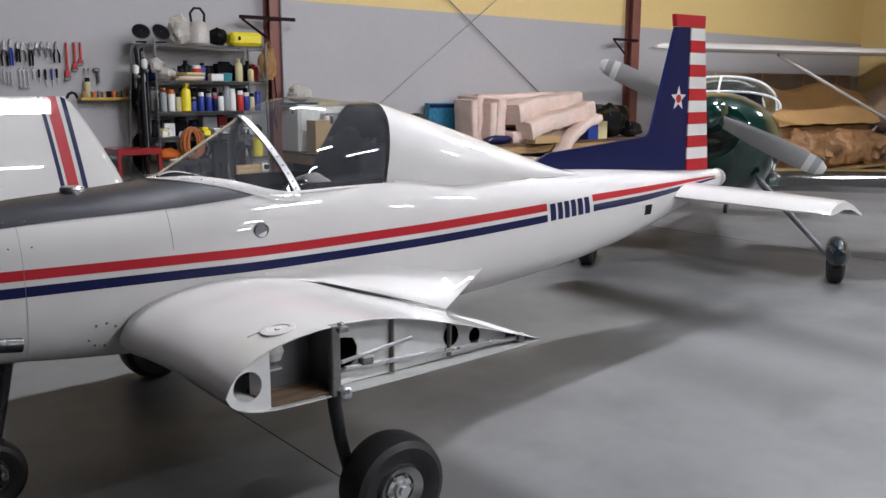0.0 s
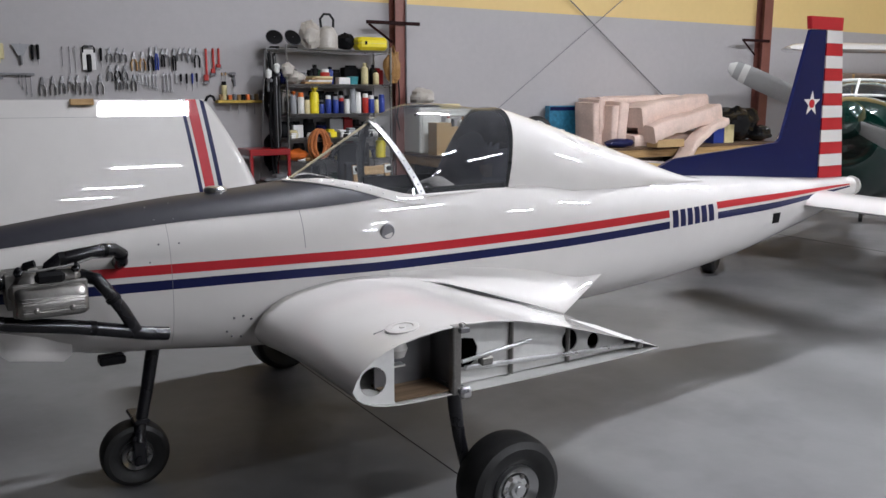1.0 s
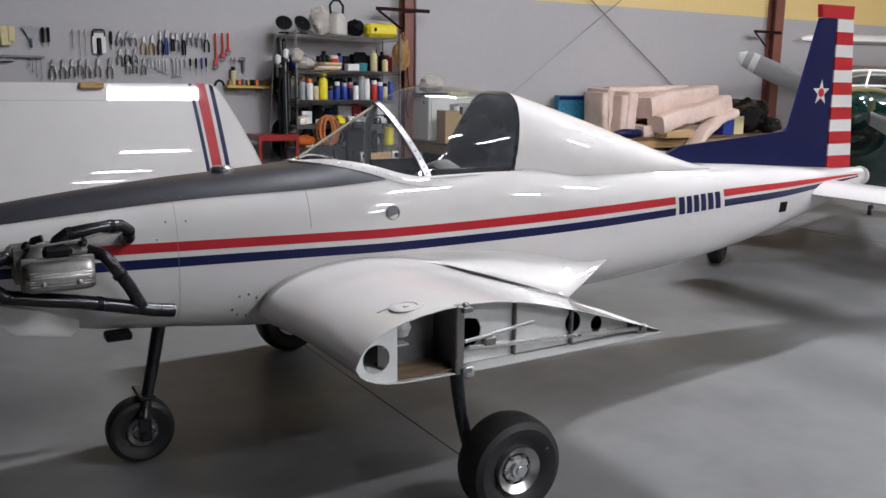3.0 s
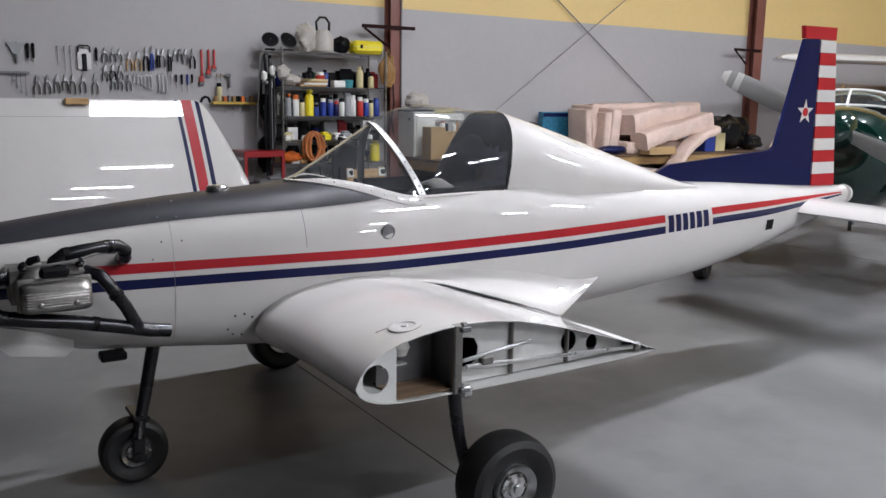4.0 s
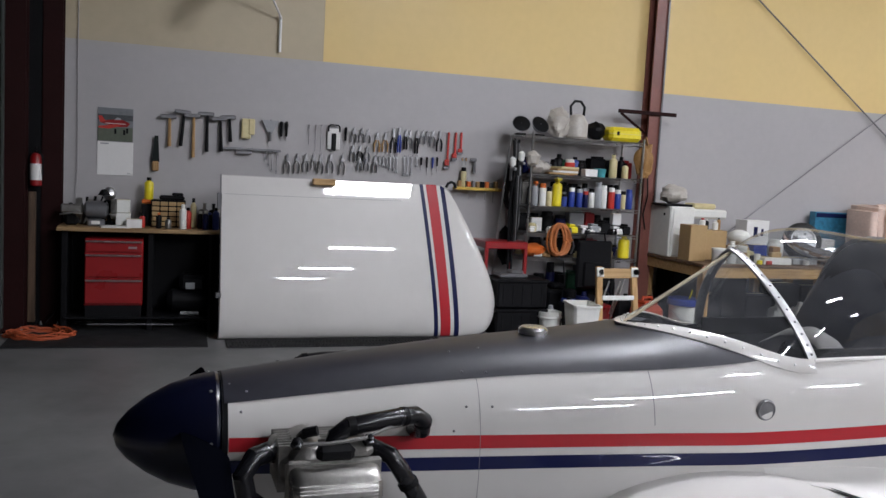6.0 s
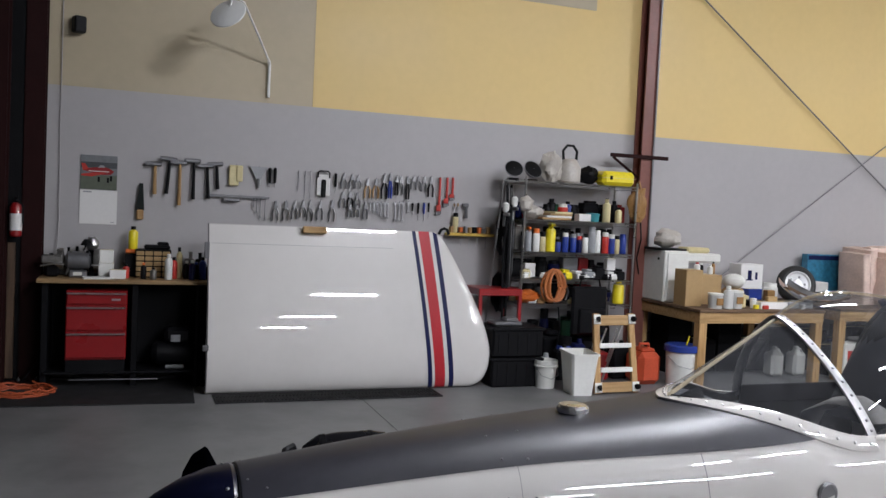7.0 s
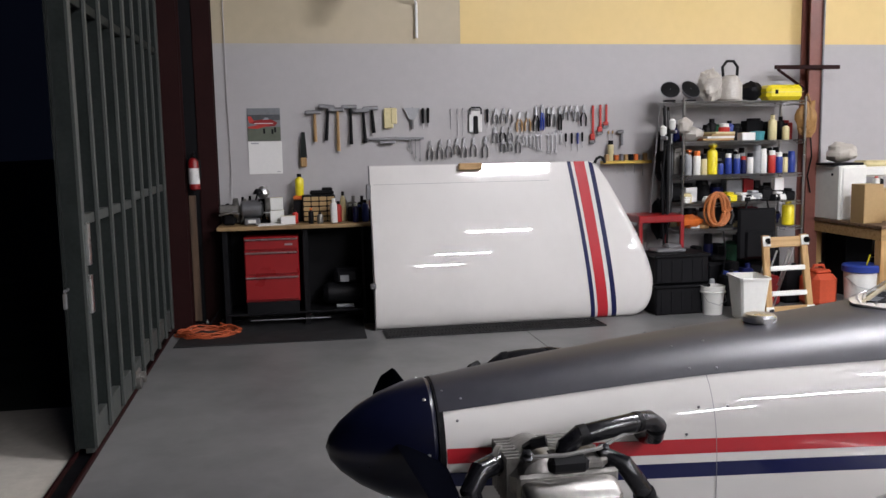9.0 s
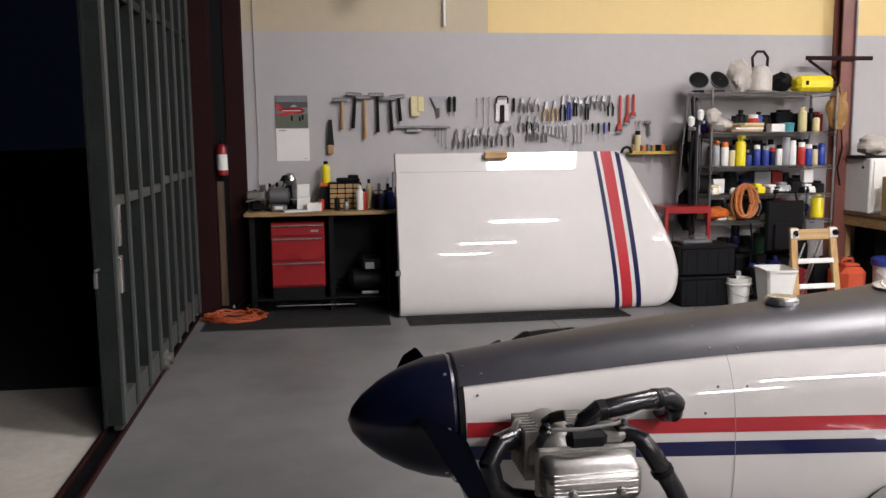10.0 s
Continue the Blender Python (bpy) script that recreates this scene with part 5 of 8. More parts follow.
BT = 0.918
grinder = thing("bench_grinder", (-3.18, 8.72, BT), "grey bench grinder with a round guard and lamp", "bench grinder")
part("base", Geo().box((0, -0.03, 0.03), (0.14, 0.16, 0.06), 0.012), PRIMER, grinder)
part("motor", Geo().lathe([(0.05, -0.1), (0.075, -0.08), (0.078, 0.08), (0.05, 0.1)], pose(0, 0, 0.14, 0, 90, 0), 20), PRIMER, grinder)
for sx in (-1, 1):
    part("guard", Geo().lathe([(0.0, -0.022), (0.085, -0.022), (0.09, -0.01), (0.09, 0.02), (0.0, 0.022)], pose(sx * 0.14, 0, 0.15, 0, 90, 0), 22), CAST, grinder)
    part("tool_rest", Geo().box((sx * 0.14, -0.11, 0.11), (0.07, 0.05, 0.008), 0.002), ALLOY, grinder)
part("switch_plate", Geo().box((0, -0.112, 0.035), (0.07, 0.006, 0.03), 0.002), WHITE_P, grinder)
part("lamp_stem", Geo().tube([(0.03, 0.03, 0.2), (0.05, 0.03, 0.26), (0.06, 0, 0.29)], 0.008, 8), BLACK, grinder)
part("lamp_shade", Geo().lathe([(0.02, 0.05), (0.035, 0.03), (0.05, 0.0)], pose(0.06, 0, 0.27), 14), BLACK, grinder)
jar = thing("glass_globe", (-3.08, 8.80, BT), "clear glass globe on a dark stand", "globe")
part("globe", Geo().lathe([(0.0, 0.34), (0.03, 0.335), (0.055, 0.30), (0.058, 0.27), (0.04, 0.235), (0.03, 0.225)], None, 18), ALLOY, jar)
part("stand", Geo().lathe([(0.05, 0), (0.05, 0.02), (0.02, 0.04), (0.02, 0.2), (0.035, 0.225)], None, 14), BLACK, jar)
vice = thing("bench_vice", (-3.38, 8.74, BT), "dark cast bench vice", "vice")
part("body", Geo().box((0, 0, 0.06), (0.11, 0.16, 0.12), 0.02).box((0, -0.06, 0.15), (0.16, 0.04, 0.07), 0.01), BLACK, vice)
part("jaw", Geo().box((0, -0.12, 0.15), (0.16, 0.04, 0.07), 0.01), CAST, vice)
part("bar", Geo().tube([(-0.08, -0.18, 0.10), (0.08, -0.18, 0.13)], 0.007, 8), ALLOY, vice)
carton("parts_box", (-2.96, 8.74, BT), (0.12, 0.14, 0.12), WHITE_P, "white plastic parts box on the bench")
carton("parts_box", (-2.96, 8.74, BT + 0.124), (0.11, 0.13, 0.11), WHITE_P, "white plastic parts box on another box")
carton("small_box", (-2.865, 8.60, BT), (0.13, 0.09, 0.075), PAPER, "small open white paper box")
solid("paper_stack", Geo().box((0, 0, 0.006), (0.24, 0.16, 0.012), 0.001), PAPER, (-3.02, 8.58, BT), "loose white papers on the bench", "papers", rz=9)
org = thing("drawer_organiser", (-2.58, 8.80, BT), "dark parts organiser with rows of small drawers", "parts organiser")
part("case", Geo().box((0, 0.03, 0.12), (0.30, 0.16, 0.25), 0.006), BLACK, org)
for r in range(5):
    for c in range(4):
        part("drawer", Geo().box((-0.108 + 0.072 * c, -0.055, 0.028 + 0.046 * r), (0.064, 0.016, 0.036), 0.004), CARTON, org)
solid("folded_rag", Geo().box((0, 0, 0.02), (0.22, 0.12, 0.04), 0.015).box((0.05, 0.01, 0.05), (0.1, 0.08, 0.03), 0.012), BLACK, (-2.55, 8.80, BT + 0.246), "dark folded rag on the parts organiser", "rag")
bottle("squeeze_bottle", (-2.455, 8.60, BT), 0.032, 0.22, WHITE_P, WHITE_P, "white plastic squeeze bottle with a dark label", group="bench bottles")
bottle("glue_bottle", (-2.75, 8.86, BT + 0.24), 0.04, 0.2, YELLOW_P, BLACK, "yellow glue bottle with a dark cap", group="bench bottles")
carton("drill_case", (-2.76, 8.87, BT), (0.10, 0.12, 0.20), BLACK, "black case with an orange top")
solid("orange_pack", Geo().box((0, 0, 0.018), (0.13, 0.12, 0.035), 0.008), ORANGE_P, (-2.745, 8.86, BT + 0.204), "orange plastic pack on a black case", "pack")
solid("red_card", Geo().box((0, 0, 0.065), (0.09, 0.03, 0.13), 0.006), RED_P, (-2.375, 8.85, BT), "red plastic pack on the bench", "pack")
for x, r, h, m, c, lb in ((-2.30, 0.028, 0.16, BLACK, WHITE_P, "dark bottle with a white cap"), (-2.22, 0.03, 0.15, BLACK, BLUE_P, "dark bottle with a blue cap"), (-2.36, 0.026, 0.27, CREAM_P, BLACK, "tall cream tube behind the bottles"), (-2.14, 0.03, 0.13, BLACK, GREY_P, "short dark bottle on the bench"), (-2.08, 0.038, 0.26, RED_P, BLACK, "red bottle with a dark head")):
    bottle("bench_bottle", (x, 8.68 if h < 0.2 else 8.78, BT), r, h, m, c, lb, group="bench bottles")
for x, y, r, h, m, c, lb in ((-2.80, 8.66, 0.026, 0.12, RED_P, BLACK, "small red bottle on the bench"), (-2.66, 8.60, 0.024, 0.14, BLACK, ORANGE_P, "dark bottle with an orange cap"), (-2.58, 8.58, 0.028, 0.10, CAST, BLACK, "grey metal tin on the bench"), (-2.41, 8.66, 0.03, 0.19, RED_P, BLACK, "red bottle with a black cap"), (-2.26, 8.60, 0.028, 0.17, NAVY, WHITE_P, "navy bottle with a white cap"), (-2.17, 8.62, 0.03, 0.20, BLUE_P, BLACK, "blue bottle with a black cap")):
    bottle("bench_bottle", (x, y, BT), r, h, m, c, lb, group="bench bottles")
rnd = random.Random(21)
for k in range(16):
    x = -3.42 + 1.30 * (k + 0.5 * rnd.random()) / 16
    m = [BLACK, PRIMER, CAST, BLACK, STEEL, HICKORY, BLACK, CLOTH_BLACK][rnd.randrange(8)]
    h = rnd.uniform(0.05, 0.17)
    g = Geo().box((0, 0, h / 2), (rnd.uniform(0.05, 0.11), 0.07, h), 0.012).lathe([(0.016, 0), (0.014, 0.05), (0.02, 0.06), (0, 0.065)], pose(0.01, 0, h - 0.004), 10)
    solid("bench_tool", g, m, (x, 8.86 + 0.04 * rnd.random(), BT), "dark tool among the clutter on the bench", "tool", "bench clutter", rz=rnd.uniform(-30, 30))
for k in range(8):
    x = -3.40 + 0.30 * rnd.random()
    solid("bench_tool", Geo().tube([(0, 0, 0.01), (0.03, 0.01, 0.10), (0.05, 0.0, 0.16 + 0.1 * rnd.random())], 0.012, 7).box((0.05, 0, 0.18), (0.05, 0.03, 0.03), 0.008), BLACK if k % 3 else CAST, (x, 8.72 + 0.1 * rnd.random(), BT), "dark tool among the clutter on the bench", "tool", "bench clutter", rz=rnd.uniform(-90, 90))
drape = thing("dark_cover", (-2.10, 8.66, 0), "black cloth hung over the bench end", "cloth")
rows = []
for i in range(13):
    x = -0.13 + 0.24 * i / 12
    rows.append([(x, -0.20 - 0.02 * math.sin(i * 1.9) - 0.01 * k, 0.885 - 0.86 * k / 8) for k in range(9)])
part("cloth", Geo().grid(rows).grid([[(a, b + 0.01, c) for a, b, c in r] for r in rows]), CLOTH_BLACK, drape)
# wood saw on the wall
saw = thing("wood_saw", (-2.70, 8.96, 1.62), "dark wood saw hanging blade up on the wall", "saw", "wall tools")
part("blade", Geo().add([(-0.012, 0, 0.12), (0.02, 0, 0.12), (0.035, 0, -0.12), (-0.035, 0, -0.12)], [(0, 1, 2, 3)]).add([(-0.012, 0.003, 0.12), (0.02, 0.003, 0.12), (0.035, 0.003, -0.12), (-0.035, 0.003, -0.12)], [(3, 2, 1, 0)]), DARK_ZINC, saw)
part("grip", Geo().box((0, 0, -0.16), (0.06, 0.025, 0.09), 0.01), HICKORY, saw)

# orange cord coil on the floor
coil = []
rnd = random.Random(5)
for k in range(240):
    a = 2 * math.pi * k / 26
    r = 0.225 + 0.05 * math.sin(k * 0.37) + rnd.uniform(-0.012, 0.012)
    coil.append((r * math.cos(a), 0.72 * r * math.sin(a), 0.012 + 0.055 * (0.5 + 0.5 * math.sin(k * 0.9)) * (k / 240)))
solid("extension_cord", Geo().tube(coil, 0.0075, 6), CORD_ORANGE, (-3.58, 8.36, 0), "coiled orange extension cord on the floor", "cord")
solid("power_lead", Geo().tube([(-3.66, 8.6, 0.02), (-3.58, 8.62, 0.05), (-3.5, 8.7, 0.16), (-3.47, 8.72, 0.2)], 0.007, 6), BLACK, (0, 0, 0), "black power lead behind the cord coil", "cord")
solid("wall_cable", Geo().tube([(-3.37, 8.985, TOP_Z), (-3.37, 8.985, 2.2), (-3.36, 8.98, 1.4), (-3.375, 8.95, 0.95)], 0.0045, 6), GREYWALL, (0, 0, 0), "thin grey cable hanging down the wall", "cable")
# plank and extinguisher on the column
solid("timber_plank", Geo().box((0, 0, 0.60), (0.06, 0.03, 1.14), 0.004), OLD_WOOD, (-3.70, 8.77, 0.02), "rough brown timber strip beside the column", "plank")
ext = thing("fire_extinguisher", (-3.665, 8.70, 1.245), "red fire extinguisher with a white label on the column", "fire extinguisher")
part("cylinder", Geo().lathe([(0.04, 0), (0.048, 0.01), (0.048, 0.24), (0.03, 0.275), (0.018, 0.28)], None, 20), CHEST_RED, ext)
part("label_band", Geo().lathe([(0.0485, 0.05), (0.0485, 0.19)], None, 20), PAPER, ext, "white paper label")
part("valve", Geo().box((0, 0, 0.295), (0.03, 0.03, 0.04), 0.006).box((0, -0.03, 0.325), (0.02, 0.09, 0.012), 0.004).box((0, -0.025, 0.30), (0.016, 0.07, 0.01), 0.003), BLACK, ext)
part("hose", Geo().tube([(0.02, -0.02, 0.29), (0.055, -0.03, 0.26), (0.056, -0.02, 0.1)], 0.007, 8), BLACK, ext)

# calendar
cal = thing("wall_calendar", (-3.05, 8.995, 1.665), "wall calendar with a red aeroplane picture above a white page", "calendar")
part("page", Geo().box((0.003, 0, -0.155), (0.305, 0.006, 0.30), 0.001), PAPER, cal)
part("picture", Geo().box((0, 0, 0.150), (0.30, 0.006, 0.30), 0.001), material("photo_sky", (0.16, 0.17, 0.18), 0.4, var=0.25, scale=3), cal)
part("picture_ground", Geo().box((0, -0.0035, 0.065), (0.298, 0.002, 0.125)), material("photo_grass", (0.10, 0.115, 0.085), 0.4, var=0.2, scale=5), cal)
part("picture_trees", Geo().box((0, -0.0036, 0.215), (0.298, 0.002, 0.05)), material("photo_trees", (0.05, 0.055, 0.06), 0.5, var=0.4, scale=20), cal)
part("picture_fuselage", Geo().add([(-0.13, -0.006, 0.165), (-0.10, -0.006, 0.185), (-0.02, -0.006, 0.195), (0.03, -0.006, 0.205), (0.08, -0.006, 0.19), (0.125, -0.006, 0.165), (0.10, -0.006, 0.135), (0.03, -0.006, 0.13), (-0.05, -0.006, 0.145)], [tuple(range(9))]), CHEST_RED, cal, "red aeroplane shape")
part("picture_wing", Geo().add([(-0.145, -0.0065, 0.132), (0.02, -0.0065, 0.155), (0.06, -0.0065, 0.145), (-0.06, -0.0065, 0.112), (-0.145, -0.0065, 0.118)], [tuple(range(5))]), RED_P, cal, "red wing shape")
part("picture_tail", Geo().add([(-0.13, -0.0065, 0.165), (-0.145, -0.0065, 0.225), (-0.115, -0.0065, 0.225), (-0.085, -0.0065, 0.18)], [tuple(range(4))]), RED_P, cal)
part("picture_canopy", Geo().add([(-0.01, -0.0068, 0.192), (0.01, -0.0068, 0.215), (0.04, -0.0068, 0.212), (0.05, -0.0068, 0.195)], [tuple(range(4))]), GREY_P, cal)
for x, z in ((0.0, 0.09), (0.075, 0.085), (0.10, 0.10)):
    part("picture_wheel", Geo().box((x, -0.006, z), (0.018, 0.001, 0.045)), BLACK, cal)
part("picture_stripe", Geo().box((0.0, -0.0068, 0.160), (0.17, 0.001, 0.006)), PAPER, cal)
part("month_bar", Geo().box((-0.09, -0.004, -0.022), (0.07, 0.001, 0.012)), GREY_P, cal)
part("corner_mark", Geo().box((0.12, -0.004, -0.285), (0.03, 0.001, 0.006)), GREY_P, cal)

# swing lamp and small camera box high on the wall
arm = thing("swing_arm_lamp", (-1.607, 8.99, 2.60), "white swing-arm lamp with a round head high on the wall", "wall lamp")
part("upright", Geo().tube([(0, -0.02, 0), (0, -0.02, 0.30), (-0.01, -0.05, 0.33)], 0.014, 10), FIXTURE, arm)
part("arm", Geo().tube([(-0.01, -0.05, 0.33), (-0.15, -0.31, 0.505), (-0.32, -0.64, 0.70), (-0.42, -0.74, 0.74), (-0.455, -0.755, 0.60)], 0.010, 10), FIXTURE, arm)
part("head", Geo().lathe([(0.0, 0.03), (0.07, 0.026), (0.15, 0.008), (0.155, 0.0), (0.14, 0.0), (0.06, 0.016), (0.0, 0.018)], pose(-0.46, -0.76, 0.57, 58, 0, -34), 30), FIXTURE, arm, "round white lamp head")
box_cam = thing("wall_speaker", (-3.24, 8.93, 3.07), "small dark box fixed high on the wall", "speaker")
part("body", Geo().box((0, 0, 0), (0.10, 0.09, 0.14), 0.01, pose(0, 0, 0, 0, 0, 24)), BLACK, box_cam)
part("mount", Geo().box((0, 0.05, 0), (0.04, 0.04, 0.05), 0.004), BLACK, box_cam)


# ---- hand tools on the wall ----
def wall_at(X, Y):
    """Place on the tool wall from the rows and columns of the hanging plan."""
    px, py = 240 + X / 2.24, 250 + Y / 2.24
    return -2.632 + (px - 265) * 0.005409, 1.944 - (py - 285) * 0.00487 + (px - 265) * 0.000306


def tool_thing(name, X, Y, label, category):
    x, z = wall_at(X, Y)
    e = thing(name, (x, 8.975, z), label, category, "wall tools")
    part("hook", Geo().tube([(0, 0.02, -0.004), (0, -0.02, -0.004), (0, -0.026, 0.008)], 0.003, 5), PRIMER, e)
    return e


def hammer(X, y0, y1, handle, lean=0, head=0.14):
    h = (y1 - y0) / 2.24 * 0.00487
    e = tool_thing("hammer", X, y0, "hammer with a steel head hung on the wall", "hammer")
    m = pose(0, 0, 0, 0, lean, 0)
    g = Geo().box((0, -0.015, -0.012), (head, 0.034, 0.038), 0.008, m).lathe([(0.016, -0.01), (0.018, 0.012)], m @ pose(-head * 0.48, -0.015, -0.012, 0, 90, 0), 10)
    part("head", g, PRIMER, e)
    part("handle", Geo().tube([m @ Vector((0.01, -0.015, 0.0)), m @ Vector((0.01, -0.015, -h * 0.5)), m @ Vector((0.01, -0.015, -h))], [0.012, 0.015, 0.018], 8), handle, e)


def pliers(X, y0, y1, grip, spread=0.018, jaw=0.3):
    h = (y1 - y0) / 2.24 * 0.00487
    e = tool_thing("pliers", X, y0, "pliers hung on the wall", "pliers")
    part("jaw_head", Geo().box((0, -0.012, -h * jaw / 2), (0.028, 0.014, h * jaw), 0.006).lathe([(0.017, -0.009), (0.017, 0.009)], pose(0, -0.012, -h * jaw, 90, 0, 0), 12), STEEL, e)
    for sg in (-1, 1):
        part("grip", Geo().tube([(sg * 0.005, -0.012, -h * jaw), (sg * spread, -0.012, -h * 0.6), (sg * spread * 0.9, -0.012, -h)], [0.006, 0.010, 0.0085], 7), grip, e)


def spanner(X, y0, y1, mat=None, w=0.012, category="spanner"):
    h = (y1 - y0) / 2.24 * 0.00487
    e = tool_thing("spanner", X, y0, "steel spanner hung on the wall", category)
    part("shank", Geo().box((0, -0.008, -h / 2), (w, 0.005, h * 0.86), 0.002), mat or STEEL, e)
    part("ring_end", Geo().lathe([(w * 1.2, -0.004), (w * 1.2, 0.004)], pose(0, -0.008, -w, 90, 0, 0), 12), mat or STEEL, e)
    part("open_end", Geo().box((-w * 0.7, -0.008, -h + 0.006), (w * 0.7, 0.006, 0.022), 0.002).box((w * 0.7, -0.008, -h + 0.006), (w * 0.7, 0.006, 0.022), 0.002).box((0, -0.008, -h + 0.02), (w * 2.2, 0.006, 0.012), 0.002), mat or STEEL, e)


def driver(X, y0, y1, handle, blade=0.45, r=0.012):
    h = (y1 - y0) / 2.24 * 0.00487
    e = tool_thing("screwdriver", X, y0, "screwdriver with a plastic handle on the wall", "screwdriver")
    part("handle", Geo().tube([(0, -0.012, 0), (0, -0.012, -h * 0.1), (0, -0.012, -h * (1 - blade))], [r * 0.8, r, r * 0.75], 8), handle, e)
    part("blade", Geo().tube([(0, -0.012, -h * (1 - blade)), (0, -0.012, -h)], 0.0032, 6), STEEL, e)


def pipe_wrench(X, y0, y1):
    h = (y1 - y0) / 2.24 * 0.00487
    e = tool_thing("pipe_wrench", X, y0, "red pipe wrench hung head down on the wall", "pipe wrench")
    part("handle", Geo().box((0, -0.014, -h * 0.38), (0.024, 0.016, h * 0.76), 0.006), RED_P, e)
    part("head", Geo().box((-0.006, -0.014, -h * 0.80), (0.05, 0.022, h * 0.16), 0.006), RED_P, e)
    part("hook_jaw", Geo().box((-0.012, -0.014, -h * 0.94), (0.055, 0.02, 0.03), 0.006).box((0.02, -0.014, -h * 0.85), (0.014, 0.018, h * 0.2), 0.003), PRIMER, e)


for X, a, b, m, ln in ((72, 85, 215, HICKORY, 0), (125, 65, 215, BLACK, 5), (160, 80, 262, HICKORY, 0), (210, 72, 238, BLACK, 0), (258, 92, 236, BLACK, -3), (292, 85, 196, BLACK, -4)):
    hammer(X, a, b, m, ln)
gl = tool_thing("work_gloves", 370, 92, "beige work gloves hung on the wall", "gloves")
part("glove", Geo().box((-0.02, -0.012, -0.10), (0.09, 0.02, 0.19), 0.012).box((0.03, -0.02, -0.08), (0.06, 0.02, 0.15), 0.012), CREAM_P, gl)
br = tool_thing("paint_brush", 455, 100, "wide scraper brush hung on the wall", "brush")
part("bristles", Geo().add([(-0.08, -0.012, 0.0), (0.08, -0.012, 0.0), (0.02, -0.012, -0.12), (-0.02, -0.012, -0.12), (-0.08, -0.002, 0.0), (0.08, -0.002, 0.0), (0.02, -0.002, -0.12), (-0.02, -0.002, -0.12)], [(0, 1, 2, 3), (7, 6, 5, 4), (0, 4, 5, 1), (1, 5, 6, 2), (2, 6, 7, 3), (3, 7, 4, 0)]), GREY_P, br)
part("handle", Geo().tube([(0, -0.008, -0.11), (0, -0.008, -0.2)], [0.018, 0.014], 8), PRIMER, br)
for X in (498, 518):
    driver(X, 105, 192, BLACK, 0.25, 0.016)
bar = tool_thing("tool_rack", 388, 222, "dark steel bar rack along the wall", "rack")
part("bar", Geo().box((0, -0.01, -0.012), (0.54, 0.02, 0.024), 0.003), PRIMER, bar)
part("clamp_row", Geo().box((-0.08, -0.015, -0.045), (0.15, 0.02, 0.035), 0.006), PRIMER, bar)
for X, b in ((440, 272), (452, 300), (466, 322), (484, 332)):
    spanner(X, 235, b, PRIMER, 0.007, "hex key")
for X, a, b in ((608, 120, 205), (635, 120, 236), (657, 120, 236)):
    driver(X, a, b, STEEL, 0.8, 0.005)
hs = tool_thing("hacksaw", 710, 120, "hacksaw in a white card sleeve with a black grip", "hacksaw")
part("card", Geo().box((0, -0.008, -0.13), (0.125, 0.006, 0.2), 0.002), PAPER, hs)
part("bow", Geo().tube([(-0.055, -0.014, -0.06), (-0.055, -0.014, -0.01), (-0.04, -0.014, 0.005), (0.04, -0.014, 0.005), (0.055, -0.014, -0.01), (0.055, -0.014, -0.06)], 0.008, 8), BLACK, hs)
part("grip", Geo().box((0.0, -0.018, -0.16), (0.045, 0.02, 0.17), 0.008), BLACK, hs)
driver(758, 128, 212, BLACK, 0.3, 0.014)
for X, a, b in ((792, 128, 195), (825, 130, 195), (850, 135, 195), (790, 208, 280), (820, 208, 280), (850, 212, 282), (960, 130, 242), (1030, 140, 222), (1085, 140, 200), (1105, 140, 195), (1130, 140, 210), (1160, 140, 235)):
    pliers(X, a, b, PRIMER if X % 20 else BLACK, 0.027)
for X in (890, 925):
    pliers(X, 150, 238, HICKORY, 0.027)
for X, a, b, g in ((985, 125, 240, BLUE_P), (1012, 138, 225, BLACK), (1060, 140, 245, BLACK)):
    pliers(X, a, b, g, 0.014, 0.25)
for X in (1200, 1232, 1257):
    pipe_wrench(X, 145, {1200: 322, 1232: 282, 1257: 252}[X])
for X, b in ((525, 332), (565, 332), (600, 328), (632, 318), (660, 335), (700, 332), (748, 340)):
    pliers(X, 248, b, STEEL if X % 50 else PRIMER, 0.027)
for X, a, b in ((822, 262, 322), (850, 265, 322), (885, 255, 332)):
    pliers(X, a, b, PRIMER, 0.022)
for X, b in ((905, 300), (920, 302), (935, 308), (950, 318), (966, 326), (978, 332), (1010, 345), (1026, 346), (1042, 347), (1065, 305)):
    spanner(X, 256, b)
for X, b in ((1085, 322), (1110, 342), (1135, 346), (1155, 332)):
    driver(X, 262, b, BLACK if X != 1135 else BLUE_P, 0.4)
for X, a, b in ((1268, 265, 300), (1285, 265, 300)):
    driver(X, a, b, HICKORY, 0.6, 0.010)
hammer(1320, 268, 335, PRIMER, 0, 0.06)

